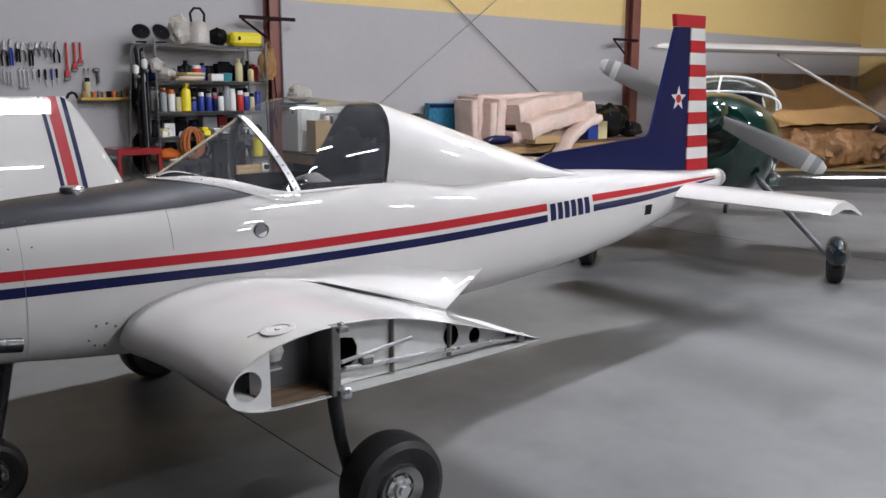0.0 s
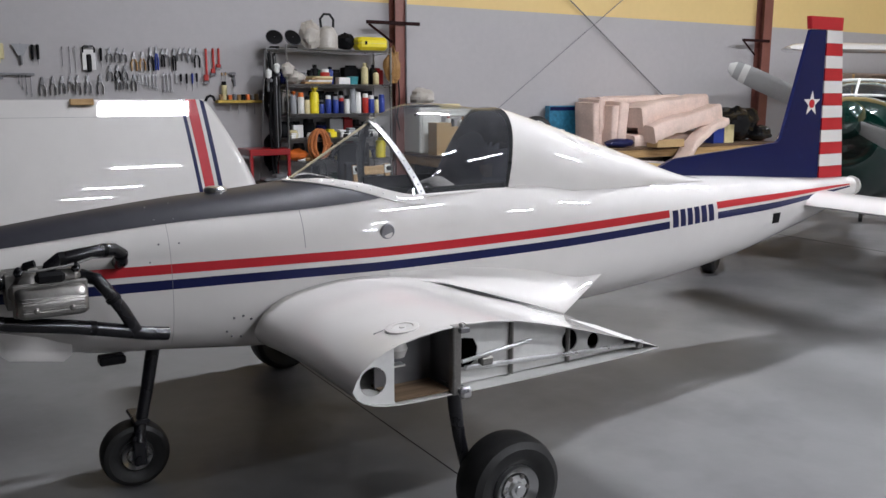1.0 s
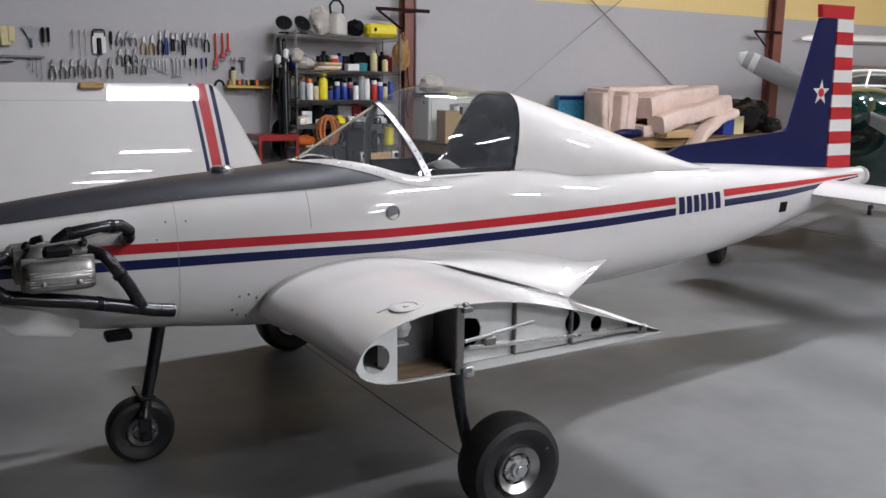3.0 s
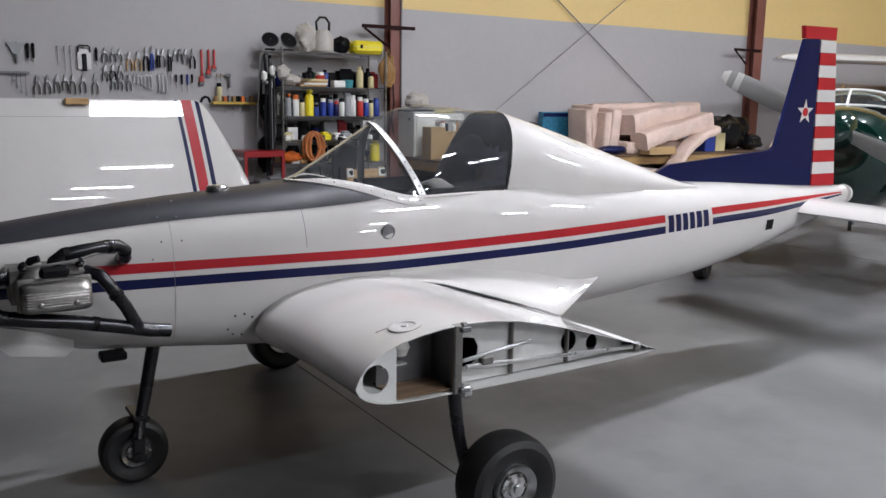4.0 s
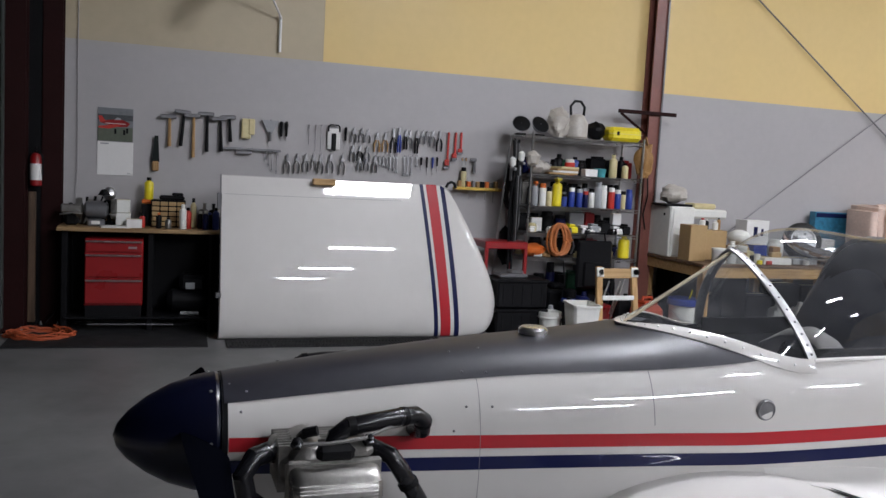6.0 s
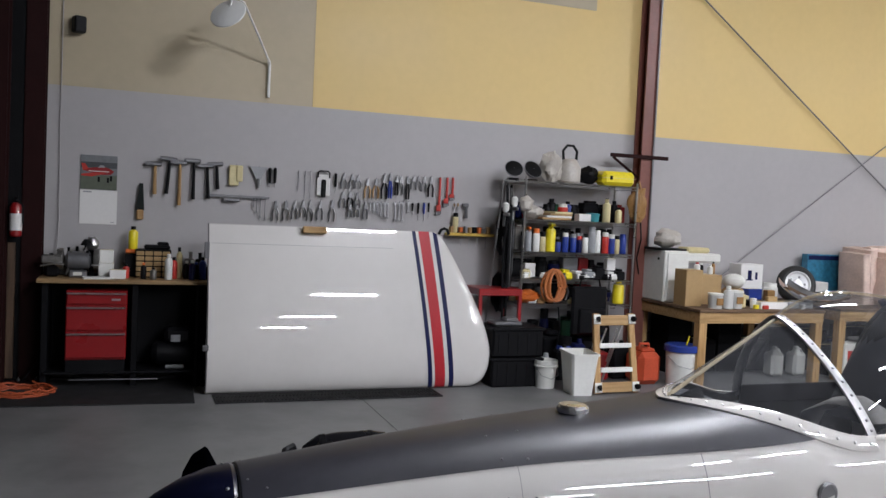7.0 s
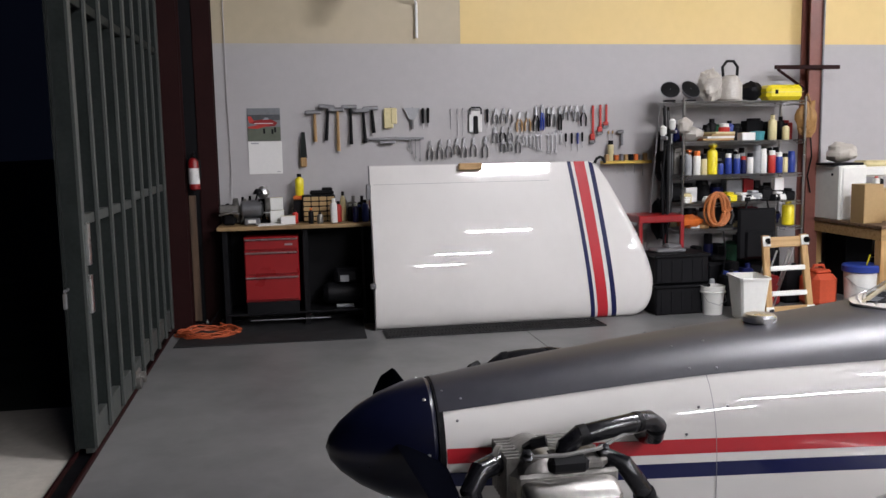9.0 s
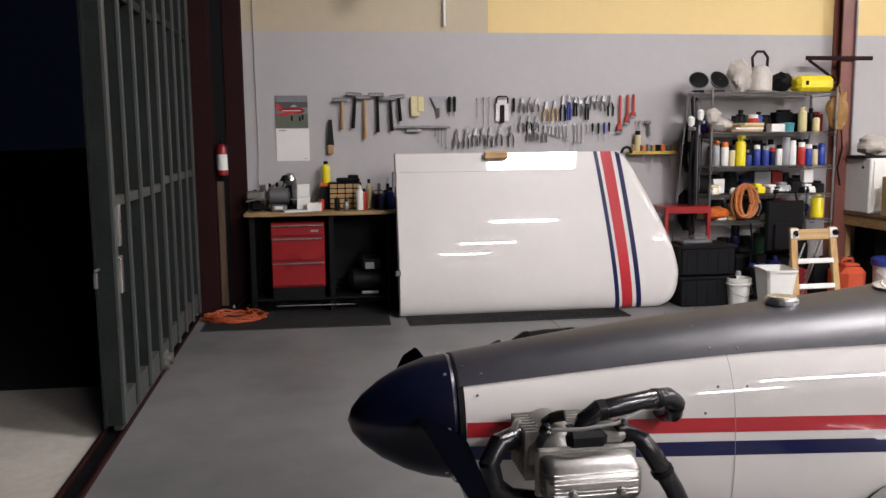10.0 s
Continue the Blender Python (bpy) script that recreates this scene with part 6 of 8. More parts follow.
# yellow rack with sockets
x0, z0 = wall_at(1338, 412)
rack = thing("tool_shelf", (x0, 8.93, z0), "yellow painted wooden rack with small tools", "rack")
part("board", Geo().box((0, 0, 0), (0.50, 0.12, 0.03), 0.004), LEDGE, rack)
for k in range(4):
    part("hanging_driver", Geo().tube([(-0.1 + 0.09 * k, -0.02, -0.015), (-0.1 + 0.09 * k, -0.02, -0.11 - 0.03 * (k % 2))], 0.005, 6), STEEL, rack)
rnd = random.Random(3)
for k in range(9):
    solid("socket_pack", Geo().box((0, 0, 0.03), (0.03 + 0.012 * rnd.random(), 0.05, 0.05 + 0.03 * rnd.random()), 0.005), [HICKORY, BLACK, ORANGE_P, PRIMER][k % 4], (x0 - 0.2 + 0.05 * k, 8.93, z0 + 0.016), "small tool handle standing in the rack", "tool", "rack tools")
can("spray_can", (x0 - 0.16, 8.93, z0 + 0.016), 0.03, 0.2, CREAM_P, BLACK, "dusty spray can on the yellow rack")

# red cart and black crates
cart = thing("red_cart", (0.62, 8.62, 0), "red painted steel tool cart", "cart")
part("top_tray", Geo().box((0, 0, 0.86), (0.46, 0.40, 0.07), 0.008), CHEST_RED, cart)
for sx in (-1, 1):
    for sy in (-1, 1):
        part("leg", Geo().box((sx * 0.21, sy * 0.18, 0.42), (0.035, 0.035, 0.84), 0.003), CHEST_RED, cart)
part("lower_tray", Geo().box((0, 0, 0.2), (0.44, 0.38, 0.05), 0.006), CHEST_RED, cart)
part("tray_clutter", Geo().box((0.02, -0.02, 0.26), (0.26, 0.2, 0.08), 0.02), BLACK, cart)
for z, nm in ((0.0, "a"), (0.285, "b")):
    cr = thing("storage_crate", (0.68, 8.28, z), "stacked black plastic storage crate", "crate", "black crates")
    part("body", Geo().box((0, 0, 0.13), (0.52, 0.36, 0.26), 0.015), BLACK, cr)
    part("rim", Geo().box((0, 0, 0.262), (0.55, 0.39, 0.03), 0.008), BLACK, cr)
    for k in range(5):
        part("rib", Geo().box((-0.2 + 0.1 * k, -0.182, 0.12), (0.012, 0.006, 0.2), 0.001), BLACK, cr)
solid("crumpled_rag", Geo().box((0, 0, 0.02), (0.3, 0.2, 0.04), 0.015).box((0.05, 0, 0.05), (0.15, 0.12, 0.05), 0.02), PRIMER, (0.62, 8.30, 0.562), "dark crumpled rag lying on a crate", "rag")

# ---- wire shelving ----
SH = [1.965, 1.585, 1.262, 0.99, 0.74, 0.14]
shelving = thing("wire_shelving", (1.50, 8.72, 0), "chrome wire shelving unit full of bottles and tools", "shelving unit")
for sx in (-1, 1):
    for sy in (-1, 1):
        part("post", Geo().tube([(sx * 0.635, sy * 0.215, 0.03), (sx * 0.635, sy * 0.215, 2.0)], 0.0125, 10), WIRE, shelving)
        part("foot", Geo().lathe([(0.02, 0), (0.02, 0.02), (0.012, 0.03)], pose(sx * 0.635, sy * 0.215, 0), 10), BLACK, shelving)
wire_mesh = Geo().tube([(0, -0.212, 0), (0, 0.212, 0)], 0.002, 4).mesh("shelf_wire")
wire_mesh.materials.append(WIRE)
for z in SH:
    g = Geo()
    for sy in (-0.215, 0.215):
        g.tube([(-0.63, sy, z - 0.006), (0.63, sy, z - 0.006)], 0.005, 6).tube([(-0.63, sy, z - 0.036), (0.63, sy, z - 0.036)], 0.004, 6)
        zig = [(-0.62 + 1.24 * k / 40, sy, z - (0.008 if k % 2 else 0.034)) for k in range(41)]
        g.tube(zig, 0.0025, 4)
    for sx in (-0.63, 0.63):
        g.tube([(sx, -0.215, z - 0.006), (sx, 0.215, z - 0.006)], 0.005, 6).tube([(sx, -0.215, z - 0.036), (sx, 0.215, z - 0.036)], 0.004, 6)
    tray = part("wire_shelf", g, WIRE, shelving)
    for k in range(41):
        ob = part("shelf_wire", wire_mesh, WIRE, tray)
        ob.location = (-0.61 + 1.22 * k / 40, 0, z - 0.002)
part("side_bar", Geo().tube([(-0.635, -0.2, 1.95), (-0.86, -0.2, 1.95), (-0.87, -0.2, 1.90), (-0.87, 0.0, 0.9), (-0.87, 0.1, 0.3)], 0.009, 8), WIRE, shelving)


def lump(size, seed, amp=0.25, n=10):
    """Soft crumpled heap."""
    g = Geo()
    rows = []
    for i in range(n + 1):
        t = math.pi * i / n
        row = []
        for k in range(2 * n):
            a = math.pi * k / n
            d = Vector((math.sin(t) * math.cos(a), math.sin(t) * math.sin(a), math.cos(t)))
            f = 1 + amp * noise.noise(d * 1.7 + Vector((seed * 7.1, seed * 3.3, 0))) + amp * 0.5 * noise.noise(d * 4.5 + Vector((0, seed * 5.7, 0)))
            p = Vector((d.x * size[0] / 2 * f, d.y * size[1] / 2 * f, d.z * size[2] / 2 * f + size[2] / 2))
            p.z = max(0.0, p.z)
            row.append(p)
        rows.append(row)
    return g.grid(rows, True)


def reflector(at, r, rz):
    e = thing("work_lamp", at, "round metal work lamp with a dark face", "lamp", "shelf lamps", rz=rz)
    part("bowl", Geo().lathe([(0.02, -0.09), (r * 0.6, -0.06), (r * 0.9, -0.02), (r, 0.0), (r * 0.94, 0.0), (r * 0.5, -0.03), (0, -0.035)], pose(0, 0, r + 0.02, 58, 0, 0), 24), PRIMER, e)
    part("lens", Geo().lathe([(r * 0.93, 0.0), (r * 0.6, 0.006), (0, 0.009)], pose(0, 0, r + 0.02, 58, 0, 0), 24), BLACK, e, "dark lamp face")
    part("bulb", Geo().lathe([(0.0, 0.01), (0.03, 0.0), (0.035, -0.02), (0.02, -0.05)], pose(0, 0, r + 0.02, 58, 0, 0), 14), GREY_P, e)
    part("stand", Geo().box((0, 0.03, 0.01), (0.1, 0.1, 0.02), 0.005), BLACK, e)


S0 = SH[0]
reflector((0.78, 8.62, S0), 0.095, -12)
reflector((1.0, 8.64, S0), 0.10, 8)
solid("bagged_part", lump((0.24, 0.2, 0.29), 1, 0.35, 14), CLEARBAG, (1.21, 8.66, S0), "part wrapped in a crumpled clear white bag", "bag")
jugk = thing("handled_jug", (1.42, 8.66, S0), "pale plastic jug with a black loop handle", "jug")
part("body", Geo().lathe([(0.10, 0), (0.115, 0.02), (0.115, 0.16), (0.07, 0.24), (0.05, 0.25)], None, 18), CLEARBAG, jugk)
part("handle", Geo().tube([(-0.075, 0, 0.24), (-0.085, 0, 0.33), (-0.04, 0, 0.385), (0.03, 0, 0.385), (0.075, 0, 0.33), (0.07, 0, 0.24)], 0.014, 8), BLACK, jugk)
solid("dark_pouch", lump((0.22, 0.16, 0.19), 4), BLACK, (1.64, 8.66, S0), "dark zipped pouch on the shelf", "pouch")
yc = thing("yellow_case", (1.92, 8.60, S0), "yellow plastic tool case lying on the shelf", "tool case")
part("case", Geo().box((0, 0, 0.075), (0.38, 0.2, 0.145), 0.035), YELLOW_P, yc)
part("latch", Geo().box((-0.1, -0.103, 0.08), (0.03, 0.01, 0.04), 0.003), BLACK, yc)
part("lid_line", Geo().box((0, 0, 0.078), (0.382, 0.202, 0.004)), CREAM_P, yc)
S1 = SH[1]
solid("white_rag", lump((0.22, 0.2, 0.14), 6), CLEARBAG, (1.0, 8.62, S1), "crumpled white rag on the shelf", "rag")
solid("red_tin", Geo().box((0, 0, 0.05), (0.10, 0.14, 0.10), 0.008), RED_P, (1.03, 8.80, S1 + 0.002), "dark red tin box", "tin")
for k in range(4):
    solid("manual", Geo().box((0, 0, 0.012), (0.30 - 0.02 * k, 0.22, 0.02), 0.003), [CARTON, PAPER, CARTON, CREAM_P][k], (1.27 + 0.01 * k, 8.66, S1 + 0.002 + 0.021 * k), "worn paper manual in a low stack", "manual", "manuals", rz=8 * k - 10)
can("paint_can", (1.43, 8.78, S1), 0.055, 0.17, RED_P, WHITE_P, "red can with a white lid", "can")
bottle("dark_bottle", (1.34, 8.86, S1), 0.05, 0.22, BLACK, BLACK, "dark bottle at the back of the shelf")
bottle("blue_bottle", (1.53, 8.86, S1), 0.045, 0.2, BLUE_P, BLACK, "blue bottle at the back of the shelf")
carton("small_carton", (1.57, 8.60, S1), (0.14, 0.1, 0.075), PAPER, "small white carton on the shelf")
solid("teal_tub", Geo().lathe([(0.06, 0), (0.065, 0.06), (0.068, 0.065), (0.068, 0.085), (0, 0.09)], None, 20), TEAL_P, (1.70, 8.62, S1), "round teal tub with a pale lid", "tub")
bottle("cream_bottle", (1.845, 8.60, S1), 0.042, 0.24, CREAM_P, CREAM_P, "tall cream plastic bottle")
bottle("dark_bottle", (1.93, 8.74, S1), 0.04, 0.25, BLACK, BLACK, "tall dark bottle on the shelf")
bottle("olive_bottle", (1.99, 8.60, S1), 0.035, 0.16, CREAM_P, BLACK, "olive bottle with a dark cap")
bottle("dark_bottle", (2.03, 8.76, S1), 0.04, 0.23, BLACK, BLACK, "tall dark bottle on the shelf")
S2 = SH[2]
bottle("spray_bottle", (0.975, 8.62, S2), 0.036, 0.24, GREY_P, ORANGE_P, "grey spray bottle with an orange trigger", trigger=True, group="shelf bottles")
can("spray_can", (1.055, 8.60, S2), 0.036, 0.23, WHITE_P, ORANGE_P, "white spray can with an orange cap", group="shelf cans")
bottle("spray_bottle", (1.22, 8.61, S2), 0.05, 0.29, YELLOW_P, YELLOW_P, "yellow trigger spray bottle", trigger=True, group="shelf bottles")
for x, r, h, m, c, lb in ((1.13, 0.03, 0.19, CREAM_P, BLACK, "cream spray can on the shelf"), (1.30, 0.032, 0.13, BLUE_P, BLACK, "short blue can on the shelf"), (1.385, 0.034, 0.20, BLUE_P, WHITE_P, "blue spray can with a white cap"), (1.475, 0.034, 0.19, BLUE_P, GREY_P, "blue spray can with a grey cap"), (1.545, 0.03, 0.17, NAVY, RED_P, "navy spray can with a red cap"), (1.615, 0.032, 0.20, WHITE_P, BLACK, "white spray can with a black cap"), (1.69, 0.042, 0.27, GREY_P, GREY_P, "tall grey spray can on the shelf"), (1.755, 0.036, 0.24, WHITE_P, WHITE_P, "white spray can on the shelf"), (1.85, 0.036, 0.22, RED_P, WHITE_P, "red and white spray can"), (1.925, 0.036, 0.20, BLUE_P, WHITE_P, "blue spray can with a white cap"), (1.99, 0.03, 0.19, CREAM_P, BLACK, "cream spray can with a dark cap"), (2.06, 0.038, 0.21, BLUE_P, BLUE_P, "deep blue spray can on the shelf")):
    can("spray_can", (x, 8.60, S2), r, h, m, c, lb, group="shelf cans")
for k in range(9):
    can("spray_can", (1.0 + 0.125 * k, 8.78, S2), 0.034, 0.19 + 0.03 * (k % 3), [PRIMER, BLACK, GREY_P][k % 3], BLACK, "dull spray can in the back row", group="shelf cans")
S3 = SH[3]
solid("yellow_tub", Geo().lathe([(0.05, 0), (0.055, 0.07), (0.04, 0.09), (0, 0.095)], None, 16), CREAM_P, (0.96, 8.62, S3), "small dusty yellow tub", "tub")
carton("small_carton", (1.08, 8.80, S3), (0.12, 0.1, 0.14), PAPER, "white carton behind the hose")
for x, w, h, m in ((1.40, 0.12, 0.07, YELLOW_P), (1.54, 0.14, 0.06, PAPER), (1.66, 0.13, 0.08, GREY_P), (1.78, 0.12, 0.12, BLACK), (1.92, 0.13, 0.06, PAPER), (2.03, 0.1, 0.09, BLACK)):
    solid("parts_tray", Geo().box((0, 0, h / 2), (w, 0.16, h), 0.012).box((0.01, 0.01, h + 0.012), (w * 0.6, 0.1, 0.024), 0.008), m, (x, 8.62, S3), "loose parts heaped on the shelf", "parts", "shelf parts")
carton("white_bottle_box", (1.93, 8.62, S3 + 0.1), (0.10, 0.07, 0.12), PAPER, "small white box on the parts")
hose = []
for k in range(241):
    a = 2 * math.pi * k / 24
    turn = k // 24
    hose.append(((0.062 + 0.005 * turn) * math.cos(a) + 0.03 * math.sin(turn * 2.1), 0.010 * ((turn * 3) % 5) - 0.02 + 0.004 * math.sin(a * 2), 0.15 * math.sin(a) * (1 + 0.04 * math.sin(turn * 1.7)) + 0.01 * math.cos(turn * 1.3)))
solid("hose_coil", Geo().tube(hose, 0.0125, 7), COPPER_HOSE, (1.21, 8.46, 0.93), "coil of amber hose hung on the shelf front", "hose")
S4 = SH[4]
solid("orange_tool", lump((0.26, 0.2, 0.13), 8), ORANGE_P, (1.0, 8.62, S4), "orange power tool among loose parts", "power tool")
solid("tool_pile", lump((0.2, 0.22, 0.12), 9), CREAM_P, (0.93, 8.78, S4), "dusty tools heaped on the shelf", "tools")
solid("black_bag", Geo().box((0, 0, 0.25), (0.40, 0.05, 0.50), 0.02).box((0.02, -0.03, 0.15), (0.30, 0.04, 0.26), 0.015).tube([(-0.12, 0, 0.5), (-0.1, 0, 0.58), (0.1, 0, 0.58), (0.12, 0, 0.5)], 0.01, 6), BLACK, (1.62, 8.46, 0.43), "black cloth bag hung before the shelf", "bag")
bottle("yellow_bottle", (2.04, 8.60, S4), 0.06, 0.25, YELLOW_P, YELLOW_P, "yellow bottle with a handle")
solid("grey_clamp", Geo().tube([(-0.06, 0, 0), (-0.02, 0, 0.1), (0.05, 0, 0.18), (0.07, 0, 0.1), (0.04, 0, 0.02)], 0.012, 8), STEEL, (1.38, 8.60, S4 + 0.012), "bent steel clamp on the shelf", "clamp")
S5 = SH[5]
for x, w, h, m, lb in ((0.98, 0.2, 0.3, PRIMER, "dusty grey machine part under the shelves"), (1.28, 0.24, 0.26, BLACK, "dark box under the shelves"), (1.75, 0.3, 0.25, BLACK, "dark box under the shelves")):
    solid("stored_box", Geo().box((0, 0, h / 2), (w, 0.3, h), 0.03).box((0.02, -0.02, h + 0.03), (w * 0.6, 0.2, 0.06), 0.02), m, (x, 8.70, S5), lb, "box", "stored boxes")
can("blue_can", (1.36, 8.46, 0), 0.09, 0.42, BLUE_P, BLACK, "blue drum with a dark lid on the floor", "drum")
solid("green_case", Geo().box((0, 0, 0.14), (0.22, 0.2, 0.28), 0.02).box((0, 0, 0.30), (0.1, 0.04, 0.04), 0.01), GREEN_P, (0.90, 8.40, 0), "dark green plastic case on the floor", "case")
solid("red_case", Geo().box((0, 0, 0.14), (0.34, 0.24, 0.28), 0.02), CHEST_RED, (1.62, 8.40, 0), "red steel case behind the step ladder", "case")

# darker goods packed behind the front rows
rnd = random.Random(12)
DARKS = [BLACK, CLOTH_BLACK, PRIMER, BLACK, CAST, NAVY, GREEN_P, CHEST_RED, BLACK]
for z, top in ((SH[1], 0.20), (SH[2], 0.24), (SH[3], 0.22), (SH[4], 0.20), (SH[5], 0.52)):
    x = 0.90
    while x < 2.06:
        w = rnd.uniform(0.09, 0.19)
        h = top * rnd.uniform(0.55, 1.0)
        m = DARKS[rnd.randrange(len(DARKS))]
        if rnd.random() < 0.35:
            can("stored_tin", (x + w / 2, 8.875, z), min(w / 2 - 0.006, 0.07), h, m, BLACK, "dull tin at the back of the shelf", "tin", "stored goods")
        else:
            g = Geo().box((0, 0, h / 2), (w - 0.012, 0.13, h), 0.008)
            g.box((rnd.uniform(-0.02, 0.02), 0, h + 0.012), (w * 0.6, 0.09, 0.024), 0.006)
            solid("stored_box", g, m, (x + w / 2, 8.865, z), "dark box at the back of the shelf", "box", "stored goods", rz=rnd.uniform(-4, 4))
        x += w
# loose small parts along the front of two shelves
for z, n in ((SH[3], 17), (SH[4], 13)):
    for k in range(n):
        x = 0.92 + 1.16 * (k + rnd.random() * 0.6) / n
        m = [PAPER, BLACK, CREAM_P, STEEL, YELLOW_P, BLACK, WHITE_P, HICKORY, ORANGE_P][rnd.randrange(9)]
        if rnd.random() < 0.45:
            solid("small_bottle", Geo().lathe([(0.02, 0), (0.022, 0.05), (0.010, 0.065), (0.012, 0.07), (0.012, 0.085), (0, 0.087)], None, 12), m, (x, 8.68 + 0.06 * rnd.random(), z), "small bottle among loose parts", "bottle", "shelf parts")
        else:
            solid("loose_part", Geo().box((0, 0, 0.022), (0.05 + 0.05 * rnd.random(), 0.04, 0.044), 0.009).lathe([(0.014, -0.03), (0.014, 0.03)], pose(0.01, 0, 0.05, 0, 90, 0), 10), m, (x, 8.54 + 0.03 * rnd.random(), z), "loose part lying on the shelf", "part", "shelf parts", rz=rnd.uniform(-50, 50))
# cords and straps hung on the end of the shelving
for k in range(9):
    x = 0.66 + 0.022 * k
    z1 = 1.93 - 0.05 * rnd.random()
    z0 = rnd.choice([0.55, 0.8, 1.0, 1.25])
    y = 8.50 + 0.035 * k
    pts = [(0, 0, z1), (0.02 * rnd.random(), -0.015, z1 - 0.3), (-0.03 * rnd.random(), 0.01, (z0 + z1) / 2), (0.02, 0, z0), (0.035, 0.01, z0 - 0.05), (0.05, 0.0, z0 + 0.05), (0.05, 0.01, z1 - 0.2)]
    solid("cable_loop", Geo().tube(pts, 0.009 + 0.006 * rnd.random(), 7), [BLACK, BLACK, CLOTH_BLACK, PRIMER][k % 4], (x, y, 0), "dark cable looped over the end of the shelving", "cable", "looped cables")
solid("hung_bag", lump((0.16, 0.14, 0.5), 52, 0.25), BLACK, (0.78, 8.80, 1.2), "black bag hung beside the shelving", "bag")
solid("hung_bag", lump((0.18, 0.16, 0.42), 53, 0.25), CLOTH_BLACK, (0.76, 8.78, 0.62), "black bag hung low beside the shelving", "bag")
solid("white_mask", lump((0.14, 0.12, 0.15), 54, 0.3), CLEARBAG, (0.86, 8.47, 1.66), "white dust mask hung on the shelf post", "mask")
# things on the floor below the lowest shelf
for x, w, h, m in ((1.10, 0.16, 0.22, GREY_P), (1.30, 0.15, 0.30, BLACK), (1.47, 0.14, 0.36, NAVY), (1.95, 0.2, 0.34, BLACK)):
    solid("floor_jug", Geo().box((0, 0, h / 2), (w, 0.16, h), 0.025).lathe([(0.03, 0), (0.022, 0.05), (0, 0.055)], pose(w * 0.2, 0, h - 0.005), 12), m, (x, 8.40, 0), "dusty jug on the floor before the shelving", "jug", "floor jugs")
solid("hung_strap", Geo().tube([(0, 0, 0.72), (0.02, -0.02, 0.5), (-0.01, -0.01, 0.3), (0.05, -0.02, 0.16)], 0.008, 6), BLACK, (1.26, 8.44, 0), "dark strap hanging from the shelf", "strap")

for dx, dz in ((0.0, 0.0), (0.09, 0.06)):
    gun = thing("spray_gun", (0.66 + dx, 8.50, 1.64 + dz), "white and black paint spray gun hung on a hook", "spray gun", "spray guns")
    part("cup", Geo().lathe([(0.02, 0), (0.032, 0.02), (0.032, 0.08), (0.015, 0.10)], None, 14), WHITE_P, gun)
    part("body", Geo().box((0.0, -0.02, -0.02), (0.03, 0.12, 0.035), 0.008).box((0.0, 0.03, -0.08), (0.025, 0.03, 0.12), 0.008), STEEL, gun)
    part("hook", Geo().tube([(0, 0, 0.12), (0, 0.01, 0.31 - dz)], 0.003, 5), STEEL, gun)
bag = thing("tool_belt", (2.20, 8.58, 1.60), "tan leather tool pouch hung on the red column", "tool pouch")
part("pouch", lump((0.20, 0.15, 0.36), 13, 0.4, 14), LEATHER, bag)
part("pocket", lump((0.14, 0.10, 0.16), 14, 0.4, 10), LEATHER, bag)
part("strap", Geo().tube([(-0.03, 0.0, 0.28), (0.0, 0.03, 0.40), (0.04, 0.06, 0.44), (0.05, 0.0, 0.30)], 0.01, 6), LEATHER, bag)
solid("column_cord", Geo().tube([(0, 0, 0), (0.01, -0.02, -0.25), (-0.02, 0, -0.45), (0.02, 0, -0.62)], 0.008, 6), BLACK, (2.40, 8.815, 1.66), "dark cord hung down the red column", "cord")

# ---- things on the floor before the shelving ----
pail = thing("white_pail", (0.965, 8.07, 0), "small white plastic pail", "bucket")
part("body", Geo().lathe([(0.088, 0), (0.105, 0.22), (0.112, 0.225), (0.112, 0.262), (0.104, 0.265), (0.098, 0.23), (0.083, 0.01)], None, 26), WHITE_P, pail)
part("rim_ring", Geo().lathe([(0.114, 0.20), (0.118, 0.205), (0.118, 0.215), (0.114, 0.22)], None, 26), WHITE_P, pail)
part("handle", Geo().tube([(-0.116, 0, 0.21), (-0.09, -0.09, 0.13), (0, -0.13, 0.10), (0.09, -0.09, 0.13), (0.116, 0, 0.21)], 0.003, 6), STEEL, pail)
binw = thing("waste_bin", (1.16, 7.79, 0), "white rectangular plastic waste bin", "waste bin", rz=-8)
g = Geo()
rows = []
for z, w, d in ((0, 0.19, 0.26), (0.37, 0.26, 0.34), (0.372, 0.285, 0.365), (0.39, 0.285, 0.365), (0.39, 0.255, 0.335), (0.02, 0.18, 0.25)):
    rows.append([(sx * w / 2, sy * d / 2, z) for sx, sy in ((-1, -0.85), (-0.85, -1), (0.85, -1), (1, -0.85), (1, 0.85), (0.85, 1), (-0.85, 1), (-1, 0.85))])
g.grid(rows, True)
g.f.append(tuple(range(8)))
g.f.append(tuple(5 * 8 + k for k in range(8)))
part("body", g, WHITE_P, binw)
lad = thing("step_ladder", (1.515, 7.69, 0), "pale wooden step ladder with white steps and black casters", "step ladder", rz=2)
lm = pose(0, 0, 0.01, -10, 0, 0)
